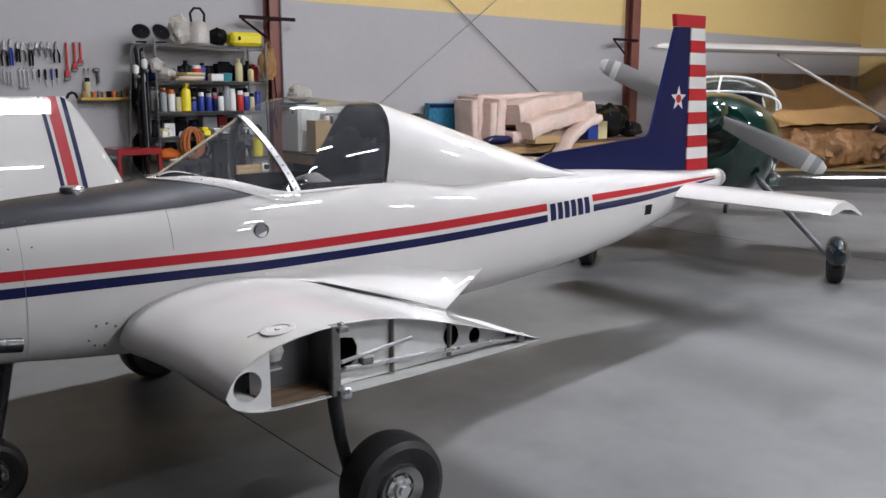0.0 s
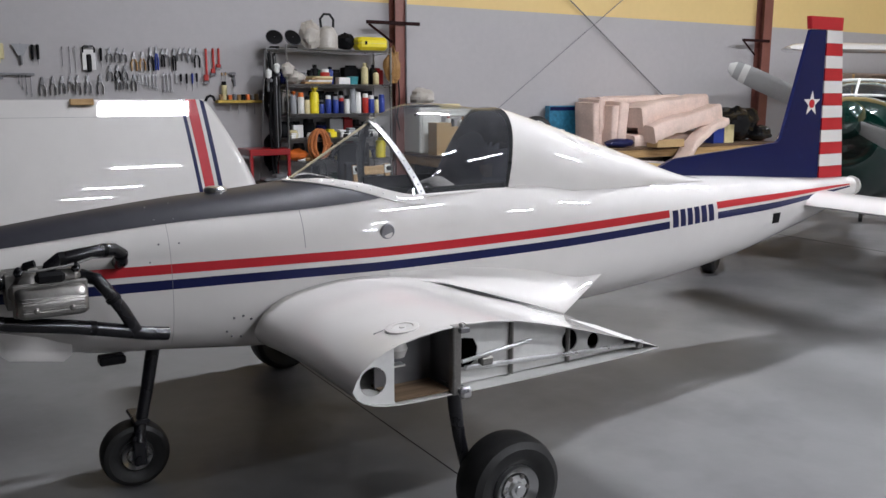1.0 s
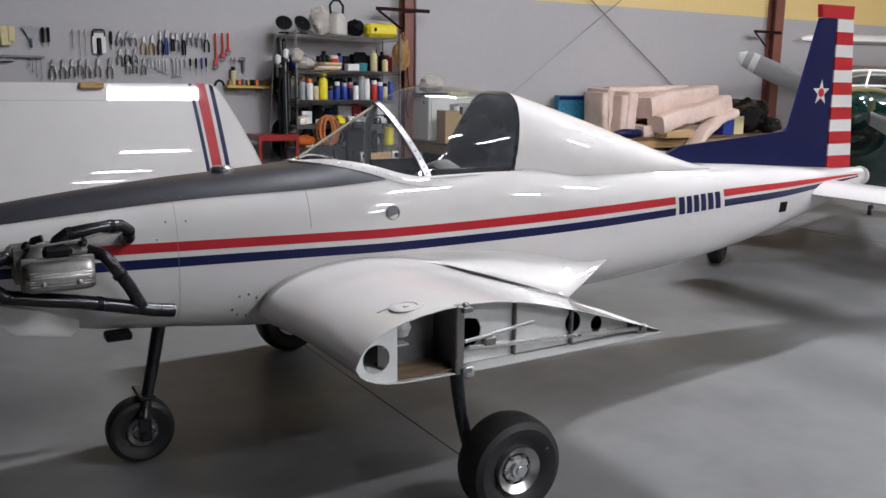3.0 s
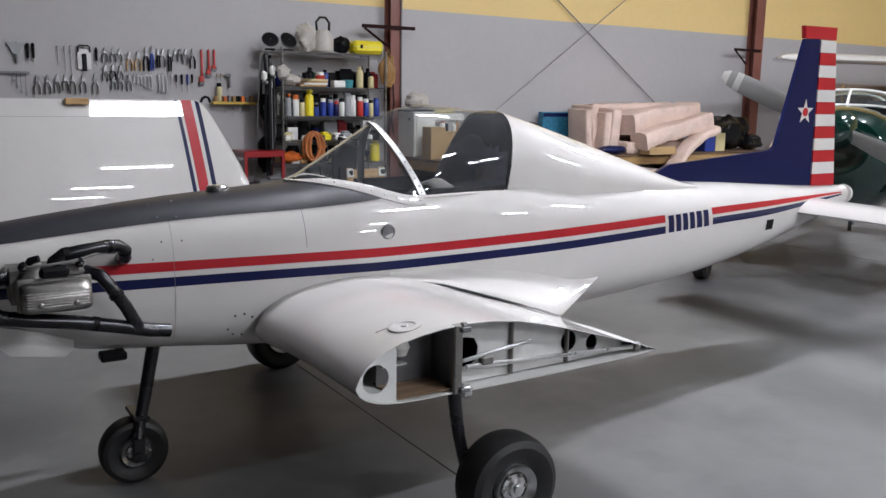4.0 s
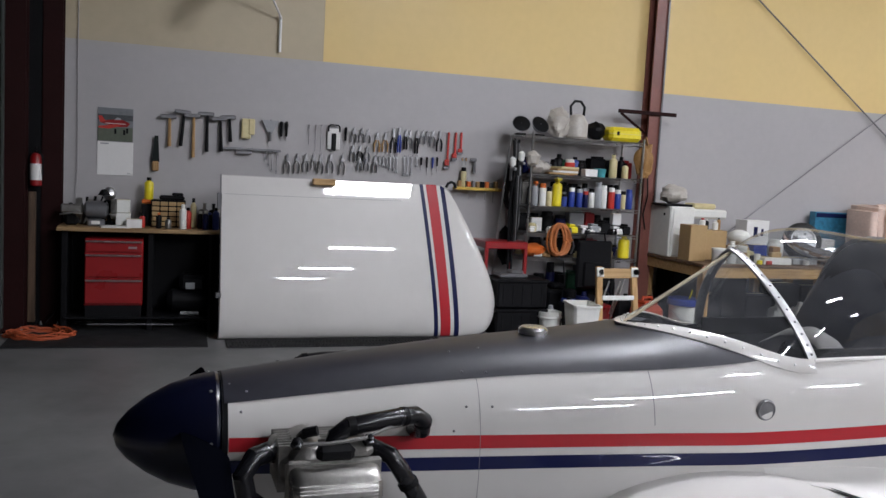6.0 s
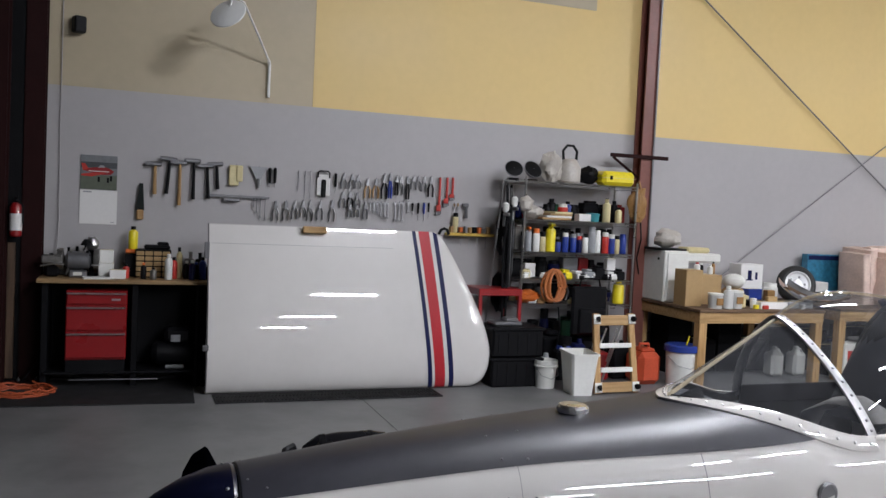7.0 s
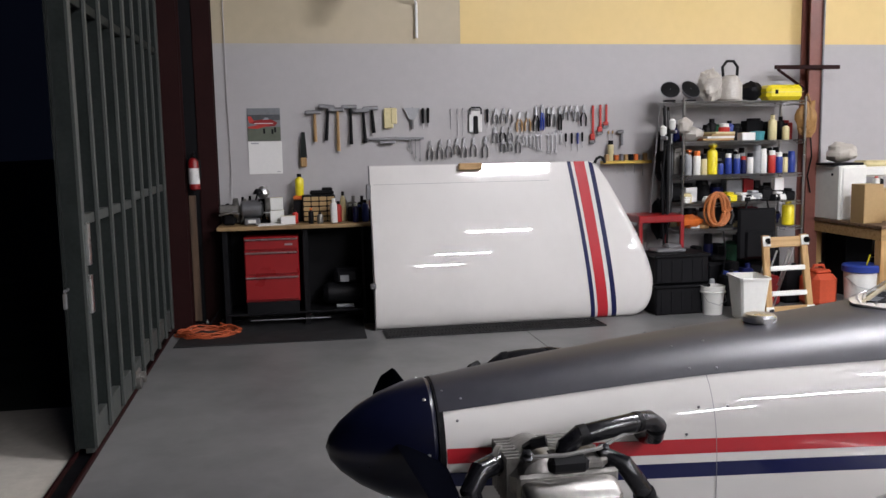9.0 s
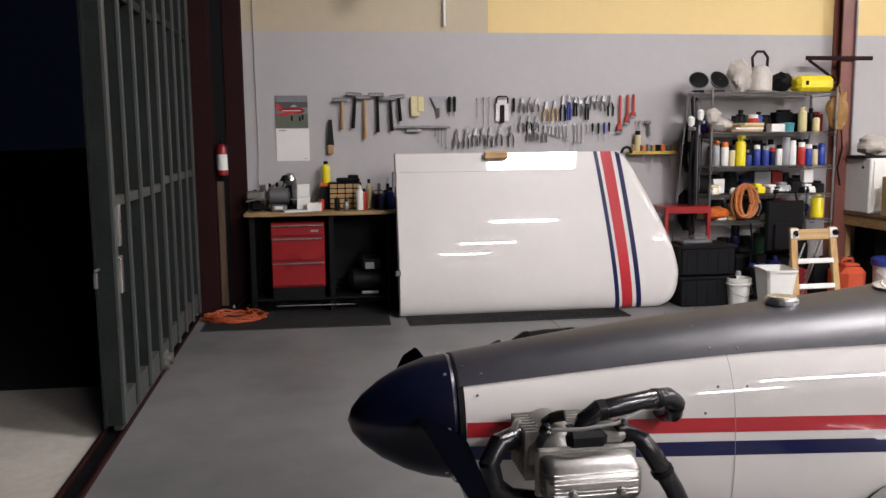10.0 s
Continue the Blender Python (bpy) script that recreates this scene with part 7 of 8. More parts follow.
for sx in (-1, 1):
    part("front_rail", Geo().box((0, 0, 0.37), (0.062, 0.036, 0.74), 0.004, lm @ pose(sx * 0.205, 0, 0, 0, sx * -1.2, 0)), OAK_Y, lad)
    part("rear_leg", Geo().tube([lm @ Vector((sx * 0.13, 0.03, 0.68)), (sx * 0.10, 0.42, 0.01)], 0.011, 8), ALLOY, lad)
    part("rear_stay", Geo().tube([lm @ Vector((sx * 0.06, 0.03, 0.60)), (sx * 0.07, 0.30, 0.25)], 0.008, 8), ALLOY, lad)
    for z in (0.055, 0.685):
        x = sx * (0.205 - 0.02 * z)
        plate = part("caster_plate", Geo().box((x, -0.024, z), (0.078, 0.012, 0.09), 0.004, lm), WHITE_P, lad)
        part("caster", Geo().lathe([(0.014, -0.014), (0.026, -0.012), (0.026, 0.012), (0.014, 0.014)], lm @ pose(x, -0.056, z, 0, 90, 25 * sx), 14).box((x, -0.042, z + 0.006), (0.034, 0.026, 0.03), 0.005, lm), BLACK, plate)
for z in (0.055, 0.675):
    part("cross_rail", Geo().box((0, 0, z), (0.36, 0.03, 0.095), 0.004, lm), OAK, lad)
for z in (0.215, 0.44):
    part("step", Geo().box((0, 0.02, z), (0.35, 0.10, 0.045), 0.006, lm), WHITE_P, lad, "white step")
gas = thing("fuel_can", (2.10, 8.16, 0), "faded red plastic fuel can", "fuel can")
part("body", Geo().box((0, 0, 0.16), (0.26, 0.30, 0.32), 0.05), GAS_RED, gas)
part("shoulder", Geo().box((0, 0, 0.335), (0.16, 0.18, 0.04), 0.015), GAS_RED, gas)
part("handle", Geo().tube([(-0.06, 0, 0.34), (-0.05, 0, 0.39), (0.05, 0, 0.39), (0.06, 0, 0.34)], 0.015, 8), GAS_RED, gas)
part("spout_cap", Geo().lathe([(0.025, 0.33), (0.025, 0.40), (0.0, 0.405)], pose(0.08, 0.08, 0), 12), BLACK, gas)
bk = thing("lidded_bucket", (2.42, 7.98, 0), "white bucket with a blue lid and yellow tie", "bucket")
part("body", Geo().lathe([(0.135, 0), (0.152, 0.35), (0.158, 0.355), (0.158, 0.372)], None, 28), WHITE_P, bk)
part("lid", Geo().lathe([(0.166, 0.345), (0.170, 0.35), (0.170, 0.40), (0.158, 0.412), (0.0, 0.405)], None, 28), BLUE_P, bk, "blue lid")
part("tie", Geo().tube([(0.02, -0.05, 0.41), (0.03, -0.06, 0.46), (0.05, -0.05, 0.50)], 0.008, 6), YELLOW_P, bk)
part("handle", Geo().tube([(-0.165, 0, 0.30), (-0.12, -0.12, 0.22), (0, -0.165, 0.19), (0.12, -0.12, 0.22), (0.165, 0, 0.30)], 0.003, 6), STEEL, bk)
part("label_bars", Geo().box((-0.03, -0.1495, 0.06), (0.04, 0.004, 0.05)), BLACK, bk)


# ---- long tables by the wall ----
def table(x0, x1, y0, y1, z, label):
    e = thing("work_table", ((x0 + x1) / 2, (y0 + y1) / 2, 0), label, "table", "wall tables")
    w, d = x1 - x0, y1 - y0
    part("top", Geo().box((0, 0, z - 0.015), (w, d, 0.03), 0.004), WORN_TOP, e)
    part("apron", Geo().box((0, -d / 2 + 0.03, z - 0.085), (w - 0.02, 0.036, 0.105), 0.003), OAK, e)
    part("apron", Geo().box((0, d / 2 - 0.03, z - 0.085), (w - 0.02, 0.036, 0.105), 0.003), OAK, e)
    for sx in (-1, 1):
        part("side_apron", Geo().box((sx * (w / 2 - 0.03), 0, z - 0.085), (0.036, d - 0.1, 0.105), 0.003), OAK, e)
        for sy in (-1, 1):
            part("leg", Geo().box((sx * (w / 2 - 0.06), sy * (d / 2 - 0.06), (z - 0.03) / 2), (0.09, 0.09, z - 0.03), 0.004), OAK_Y, e)
    return e


TZ = 0.78
table(2.48, 4.05, 7.80, 8.94, TZ, "worn wooden table crowded with boxes and jars")
table(4.40, 8.45, 7.95, 8.94, TZ, "long wooden table piled with insulation")
cab = thing("white_cabinet", (2.64, 8.66, TZ), "white metal cabinet standing on the table", "cabinet")
part("body", Geo().box((0, 0, 0.27), (0.30, 0.42, 0.54), 0.012), WHITE_P, cab)
part("door", Geo().box((0.01, -0.215, 0.27), (0.26, 0.014, 0.50), 0.006), WHITE_P, cab)
part("lamp_hole", Geo().lathe([(0.015, 0), (0.015, 0.006), (0, 0.007)], pose(-0.151, -0.1, 0.45, 0, -90, 0), 10), BLACK, cab)
solid("foam_tray", Geo().box((0, 0, 0.05), (0.46, 0.36, 0.10), 0.02), WHITE_P, (3.0, 8.66, TZ + 0.42), "white foam tray on the boxes", "tray")
solid("white_bag", lump((0.32, 0.28, 0.2), 17), CLEARBAG, (2.62, 8.62, TZ + 0.565), "crumpled white plastic bag", "bag")
solid("black_tray", Geo().box((0, 0, 0.012), (0.34, 0.3, 0.024), 0.008), BLACK, (2.62, 8.64, TZ + 0.54), "flat black tray on the cabinet", "tray")
solid("paper_roll", Geo().box((0, 0, 0.03), (0.3, 0.2, 0.06), 0.02), CREAM_P, (2.98, 8.64, TZ + 0.52), "folded cream paper on the tray", "paper")
carton("cardboard_box", (2.60, 8.18, TZ), (0.20, 0.20, 0.37), CARTON, "tall open cardboard box on the table", open_flaps=False)
carton("cardboard_box", (2.93, 8.38, TZ), (0.30, 0.24, 0.31), CARTON, "cardboard box behind the jars", open_flaps=False)
for x, y, r, h in ((2.76, 7.94, 0.075, 0.16), (3.02, 7.96, 0.075, 0.19)):
    tub = thing("clear_tub", (x, y, TZ), "clear plastic tub with a white lid", "tub", "clear tubs")
    part("body", Geo().lathe([(r * 0.9, 0), (r, h * 0.85)], None, 22), NATURAL, tub)
    part("lid", Geo().lathe([(r * 1.05, h * 0.85), (r * 1.05, h * 0.95), (0, h)], None, 22), WHITE_P, tub)
    part("label_bars", Geo().box((0, -r * 0.97, h * 0.45), (0.08, 0.01, 0.07), 0.002), LEATHER, tub)
solid("yellow_roll", Geo().lathe([(0.03, 0), (0.03, 0.04), (0.0, 0.041)], pose(0, 0, 0, 0, 0, 0), 14), YELLOW_P, (3.25, 7.92, TZ), "small yellow tape roll", "tape")
for x, y, r, h, m, c in ((2.83, 8.36, 0.032, 0.12, WHITE_P, RED_P), (2.91, 8.40, 0.026, 0.11, BLACK, WHITE_P), (2.98, 8.34, 0.03, 0.10, WHITE_P, WHITE_P), (3.05, 8.38, 0.02, 0.13, LEATHER, BLACK)):
    bottle("small_bottle", (x, y, TZ + 0.312), r, h, m, c, "small bottle standing on the cardboard box")
bottle("clear_bottle", (2.89, 7.91, TZ), 0.05, 0.23, NATURAL, WHITE_P, "clear plastic bottle among the tubs")
solid("white_helmet", lump((0.24, 0.24, 0.16), 21, 0.06), WHITE_P, (3.34, 8.40, TZ + 0.16), "white dome lid on a brown basket", "lid")
solid("brown_basket", Geo().lathe([(0.11, 0), (0.12, 0.12), (0.10, 0.16), (0, 0.16)], None, 18), CARTON, (3.34, 8.40, TZ), "round brown basket on the table", "basket")
solid("dark_tray", Geo().box((0, 0, 0.03), (0.34, 0.2, 0.06), 0.01), BLACK, (3.50, 8.15, TZ), "dark low tray on the table", "tray")
carton("flat_carton", (3.45, 7.96, TZ), (0.34, 0.16, 0.07), PAPER, "flat white carton with red print")
solid("red_tag", Geo().box((0, 0, 0.02), (0.07, 0.05, 0.04), 0.008), RED_P, (3.33, 7.88, TZ), "small red cap on the table", "cap")
card = thing("white_carton", (3.68, 8.62, TZ), "white carton with dark print on its face", "carton")
part("body", Geo().box((0, 0, 0.21), (0.30, 0.2, 0.42), 0.004), PAPER, card)
for dx, dz, w, h in ((-0.03, 0.30, 0.05, 0.10), (-0.03, 0.245, 0.09, 0.012), (0.06, 0.29, 0.03, 0.08), (0.03, 0.12, 0.16, 0.05)):
    part("print_bar", Geo().box((dx, -0.102, dz), (w, 0.003, h)), NAVY if dz > 0.2 else BLUE_P, card)
carton("blue_carton", (3.60, 8.42, TZ), (0.18, 0.14, 0.16), BLUE_P, "blue and white carton on the table")
can("white_roll", (3.92, 8.50, TZ), 0.085, 0.22, WHITE_P, WHITE_P, "white paper roll standing on the table", "paper roll")
carton("silver_tray", (3.86, 8.10, TZ), (0.32, 0.30, 0.06), GREY_P, "grey tray under a polished fairing")
fair = thing("polished_fairing", (4.08, 7.98, TZ), "curved polished metal fairing on the table", "fairing")
rows = []
for i in range(13):
    t = i / 12
    w = 0.16 * math.sin(math.pi * (0.08 + 0.9 * t)) ** 0.6
    rows.append([(-0.45 + 0.9 * t, w * math.cos(a), 0.06 + 0.20 * (2 * t - 1) ** 2 * (0.8 if t < 0.5 else 0.2) + 0.10 * (1 - math.sin(a))) for a in [math.pi * k / 10 for k in range(11)]])
part("shell", Geo().grid(rows), CHROME, fair, "", 60)
whl = thing("spare_wheel", (4.19, 8.40, TZ), "small spare wheel with a polished rim", "wheel")
part("tyre", Geo().lathe([(0.13, -0.02), (0.13, -0.06), (0.17, -0.068), (0.20, -0.05), (0.213, -0.02), (0.213, 0.02), (0.20, 0.05), (0.17, 0.068), (0.13, 0.06), (0.13, 0.02)], pose(0, 0, 0.213, 75, 0, -22), 36), RUBBER, whl)
part("rim", Geo().lathe([(0.138, 0.025), (0.142, 0.062), (0.132, 0.064), (0.118, 0.042), (0.060, 0.030), (0.048, 0.046), (0.030, 0.050), (0.0, 0.050)], pose(0, 0, 0.213, 75, 0, -22), 30), PALE_ALLOY, whl)
for k in range(5):
    a = 2 * math.pi * k / 5
    part("rim_slot", Geo().box((0.085 * math.cos(a), 0.085 * math.sin(a), 0.034), (0.026, 0.026, 0.012), 0.005, pose(0, 0, 0.213, 75, 0, -22)), PRIMER, whl)
solid("clear_box", Geo().box((0, 0, 0.12), (0.22, 0.2, 0.24), 0.012), NATURAL, (4.60, 8.55, TZ), "clear plastic box on the table", "box")
pic = thing("boxed_kit", (5.0, 8.88, TZ), "blue picture box leaning at the wall", "box")
part("body", Geo().box((0, 0, 0.27), (0.52, 0.10, 0.54), 0.005), material("blue_print", (0.03, 0.16, 0.26), 0.35, var=0.6, scale=3), pic)
part("dark_band", Geo().box((0, -0.052, 0.50), (0.50, 0.004, 0.05)), NAVY, pic)
rnd = random.Random(77)
for k in range(22):
    x = 2.92 + 1.05 * rnd.random()
    y = 7.9 + 0.75 * rnd.random()
    m = [PAPER, CREAM_P, BLACK, CARTON, WHITE_P, PRIMER, LEATHER, NATURAL][rnd.randrange(8)]
    h = rnd.uniform(0.04, 0.15)
    if k % 3 == 0:
        solid("small_jar", Geo().lathe([(0.030, 0), (0.032, h * 0.8), (0.026, h * 0.85), (0.034, h * 0.87), (0.034, h), (0, h + 0.002)], None, 14), m, (x, y, TZ), "small jar standing on the crowded table", "jar", "table clutter")
    else:
        solid("small_pack", Geo().box((0, 0, h / 2), (rnd.uniform(0.05, 0.13), rnd.uniform(0.05, 0.1), h), 0.006), m, (x, y, TZ), "small pack lying on the crowded table", "pack", "table clutter", rz=rnd.uniform(-40, 40))
# under the tables
rnd = random.Random(8)
x = 2.66
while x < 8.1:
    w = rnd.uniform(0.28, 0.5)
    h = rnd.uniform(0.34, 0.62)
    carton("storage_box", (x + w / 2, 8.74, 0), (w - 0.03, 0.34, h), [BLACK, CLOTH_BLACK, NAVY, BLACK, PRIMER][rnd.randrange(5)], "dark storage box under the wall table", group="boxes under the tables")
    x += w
for x in (3.86, 4.16):
    jg = thing("plastic_jug", (x, 8.30, 0), "white translucent plastic jug under the table", "jug", "jugs")
    part("body", Geo().box((0, 0, 0.13), (0.17, 0.17, 0.26), 0.03), NATURAL, jg)
    part("neck", Geo().lathe([(0.06, 0.25), (0.03, 0.29), (0.028, 0.32), (0.0, 0.322)], None, 14), NATURAL, jg)
    part("handle", Geo().tube([(0.06, 0, 0.2), (0.085, 0, 0.25), (0.06, 0, 0.29), (0.02, 0, 0.28)], 0.012, 8), NATURAL, jg)
for k in range(6):
    solid("foam_sheet", Geo().box((0, 0, 0.02), (0.36 - 0.01 * (k % 2), 0.34, 0.036), 0.01), WHITE_P, (5.15 + 0.012 * (k % 3), 8.25, 0.16 + 0.042 * k), "white sheet in a stack under the table", "sheet", "sheet stack")
carton("dark_crate", (5.15, 8.25, 0), (0.42, 0.40, 0.155), BLACK, "dark crate under the white sheets")
carton("dark_carton", (4.72, 8.40, 0), (0.36, 0.34, 0.32), BLACK, "dark box under the table")
lb = thing("paint_pail", (4.60, 8.05, 0), "white pail with a red and dark label", "pail")
part("body", Geo().box((0, 0, 0.2), (0.22, 0.2, 0.40), 0.01), WHITE_P, lb)
part("label_panel", Geo().box((0, -0.102, 0.27), (0.12, 0.004, 0.11)), RED_P, lb)
part("label_bars", Geo().box((0, -0.102, 0.17), (0.12, 0.004, 0.05)), BLACK, lb)


# ---- pink insulation batts ----
def batt(path, w, th, seed, label):
    """A floppy batt that follows a path of points; w across, th thick."""
    g = Geo()
    rows = []
    pts = [Vector(p) for p in path]
    fine = []
    for i in range(len(pts) - 1):
        for k in range(6):
            fine.append(pts[i].lerp(pts[i + 1], k / 6))
    fine.append(pts[-1])
    for i, p in enumerate(fine):
        d = (fine[min(i + 1, len(fine) - 1)] - fine[max(i - 1, 0)]).normalized()
        side = Vector((0, 1, 0)) if abs(d.z) > 0.8 else d.cross(Vector((0, 0, 1))).normalized()
        up = side.cross(d).normalized()
        row = []
        for k in range(16):
            a = 2 * math.pi * k / 16
            ca, sa = math.cos(a), math.sin(a)
            u = math.copysign(abs(ca) ** 0.28, ca) * w / 2
            v = math.copysign(abs(sa) ** 0.3, sa) * th / 2
            q = p + side * u + up * v
            row.append(q + Vector((1, 1, 1)) * 0.028 * noise.noise(q * 6 + Vector((seed, 0, 0))))
        rows.append(row)
    g.grid(rows, True)
    g.f.append(tuple(range(16)))
    g.f.append(tuple((len(rows) - 1) * 16 + k for k in range(16)))
    return solid("insulation_batt", g, PINK, (0, 0, 0), label, "insulation", "pink insulation", sharp=60)


for p, w, th, seed, lb in (
        ([(5.36, 8.62, 0.87), (5.8, 8.62, 0.87), (6.6, 8.62, 0.87), (7.05, 8.62, 0.88)], 0.56, 0.17, 1, "pink glass-wool batt lying on the table"),
        ([(5.34, 8.64, 1.05), (5.8, 8.64, 1.05), (6.6, 8.64, 1.06), (7.02, 8.64, 1.07)], 0.52, 0.16, 2, "pink glass-wool batt lying in the pile"),
        ([(5.34, 8.66, 1.22), (5.7, 8.66, 1.22), (6.5, 8.66, 1.23), (6.98, 8.66, 1.24)], 0.50, 0.15, 3, "pink glass-wool batt lying in the pile"),
        ([(5.34, 8.70, 1.37), (5.6, 8.70, 1.38), (6.4, 8.70, 1.40), (6.95, 8.70, 1.41)], 0.42, 0.12, 4, "pink glass-wool batt on top of the pile"),
        ([(5.62, 8.20, 1.16), (6.0, 8.25, 1.25), (6.6, 8.27, 1.30), (7.0, 8.30, 1.35)], 0.42, 0.27, 5, "thick pink glass-wool batt folded over the pile"),
        ([(5.70, 7.96, 0.95), (6.1, 7.97, 1.05), (6.6, 7.98, 1.14), (7.02, 8.0, 1.23)], 0.30, 0.23, 6, "thick pink glass-wool batt at the front of the pile"),
        ([(5.46, 8.34, 0.80), (5.47, 8.34, 1.05), (5.52, 8.36, 1.36)], 0.36, 0.17, 7, "pink glass-wool batt folded up at the pile end"),
        ([(5.55, 8.20, 0.86), (6.1, 8.20, 0.86), (6.8, 8.20, 0.87)], 0.36, 0.16, 8, "pink glass-wool batt lying under the pile"),
        ([(6.15, 7.80, 0.55), (6.40, 7.82, 0.80), (6.70, 7.84, 1.00), (7.05, 7.86, 1.12)], 0.24, 0.10, 9, "pink glass-wool strip hanging over the table edge"),
        ([(5.27, 8.56, 0.79), (5.26, 8.56, 1.05), (5.24, 8.56, 1.42)], 0.44, 0.12, 10, "pink glass-wool batt standing at the pile end"),
        ([(5.14, 8.50, 0.79), (5.12, 8.50, 1.05), (5.11, 8.50, 1.37)], 0.40, 0.10, 11, "pink glass-wool batt standing at the pile end"),
        ([(5.34, 8.30, 0.79), (5.33, 8.30, 1.00), (5.35, 8.31, 1.33)], 0.26, 0.12, 12, "pink glass-wool batt standing at the pile end")):
    batt(p, w, th, seed, lb)
carton("brown_pad", (6.0, 7.90, TZ), (0.5, 0.2, 0.10), CARTON, "brown cardboard pad under the insulation")
carton("blue_box", (7.28, 8.20, TZ), (0.22, 0.2, 0.24), BLUE_P, "blue box on the table")
carton("yellow_box", (7.50, 8.20, TZ), (0.20, 0.2, 0.26), CREAM_P, "yellow box on the table")
solid("waste_sack", lump((0.75, 0.5, 0.52), 31, 0.3, 14), BAGFILM, (7.95, 8.35, TZ), "full black waste sack on the table", "sack")
solid("waste_sack", lump((0.4, 0.4, 0.24), 33, 0.3, 12), BAGFILM, (8.3, 8.25, TZ), "small black waste sack on the table", "sack")
solid("blue_rag", lump((0.5, 0.2, 0.12), 35), NAVY, (5.3, 8.05, TZ), "dark blue cloth under the insulation", "cloth")
solid("brown_sack", lump((0.7, 0.5, 0.55), 41, 0.2, 12), KRAFT, (9.7, 8.5, 0.35), "brown paper sack on a low crate", "sack")
carton("low_crate", (9.7, 8.5, 0), (0.8, 0.6, 0.36), BLACK, "dark low crate by the wall")


# ---- green taildragger behind ----
GREEN = material("dark_green_paint", (0.003, 0.022, 0.016), 0.15, var=0.1, coat=0.8)
SPAT = material("dark_spat_paint", (0.006, 0.012, 0.016), 0.2, var=0.1, coat=0.5)
PROP_GREY = material("grey_propeller_paint", (0.36, 0.36, 0.35), 0.4, var=0.06)
green = thing("green_aircraft", (3.515, 3.63, 0), "dark green low-wing taildragger with a grey propeller", "aeroplane", rz=210)
GR = spline([-3.9, -2.8, -1.8, -1.0, -0.4, 0.1, 0.42, 0.55], [0.08, 0.20, 0.36, 0.50, 0.54, 0.52, 0.43, 0.30])
GZ = spline([-3.9, -2.8, -1.8, -1.0, -0.4, 0.1, 0.42, 0.55], [0.62, 0.78, 0.92, 1.02, 1.04, 1.06, 1.10, 1.16])
rows = []
for i in range(41):
    x = 0.55 - 4.45 * i / 40
    rows.append([(x, GR(x) * math.sin(a), GZ(x) + GR(x) * 0.80 * math.cos(a)) for a in [2 * math.pi * k / 28 for k in range(28)]])
g = Geo().grid(rows, True)
g.f.append(tuple(range(28)))
g.f.append(tuple(40 * 28 + k for k in range(28)))
part("fuselage", g, GREEN, green, "gloss dark green fuselage", 50)
part("cowl_ring", Geo().lathe([(0.16, 0.02), (0.22, 0.03), (0.255, 0.0), (0.26, -0.05)], pose(0.53, 0, 1.16, 0, 90, 0) @ Matrix.Diagonal((0.80, 1, 1, 1)), 28), GREEN, green)
part("spinner", Geo().lathe([(0.14, -0.02), (0.13, 0.06), (0.09, 0.14), (0.0, 0.19)], pose(0.60, 0, 1.31, 0, 90, 0), 22), GREEN, green)
for sg in (-1, 1):
    rows = []
    for i in range(17):
        s = i / 16
        r = 0.10 + 0.79 * s
        ch = 0.10 + 0.075 * math.sin(math.pi * min(1, 0.15 + 0.75 * s))
        ch *= 1 - 0.55 * max(0, (s - 0.9) / 0.1) ** 2
        tw = radians(50 - 32 * s)
        th = 0.03 * (1 - 0.7 * s)
        cy, cz = sg * r * 0.905, -sg * r * 0.425
        row = []
        for k in range(12):
            a = 2 * math.pi * k / 12
            u, v = ch / 2 * math.cos(a), th / 2 * math.sin(a)
            w = u * math.cos(tw) - v * math.sin(tw)
            row.append((0.66 + u * math.sin(tw) + v * math.cos(tw), cy + w * 0.425, cz + 1.31 + sg * w * 0.905 * sg))
        rows.append(row)
    for a, b, m, nm in ((0, 14, PROP_GREY, "propeller_blade"), (13, 15, WHITE_P, "white_band"), (14, 16, PROP_GREY, "grey_band"), (15, 17, WHITE_P, "white_tip")):
        gb = Geo().grid(rows[a:b], True)
        gb.f.append(tuple(range(12)))
        gb.f.append(tuple((b - a - 1) * 12 + k for k in range(12)))
        part(nm, gb, m, green)
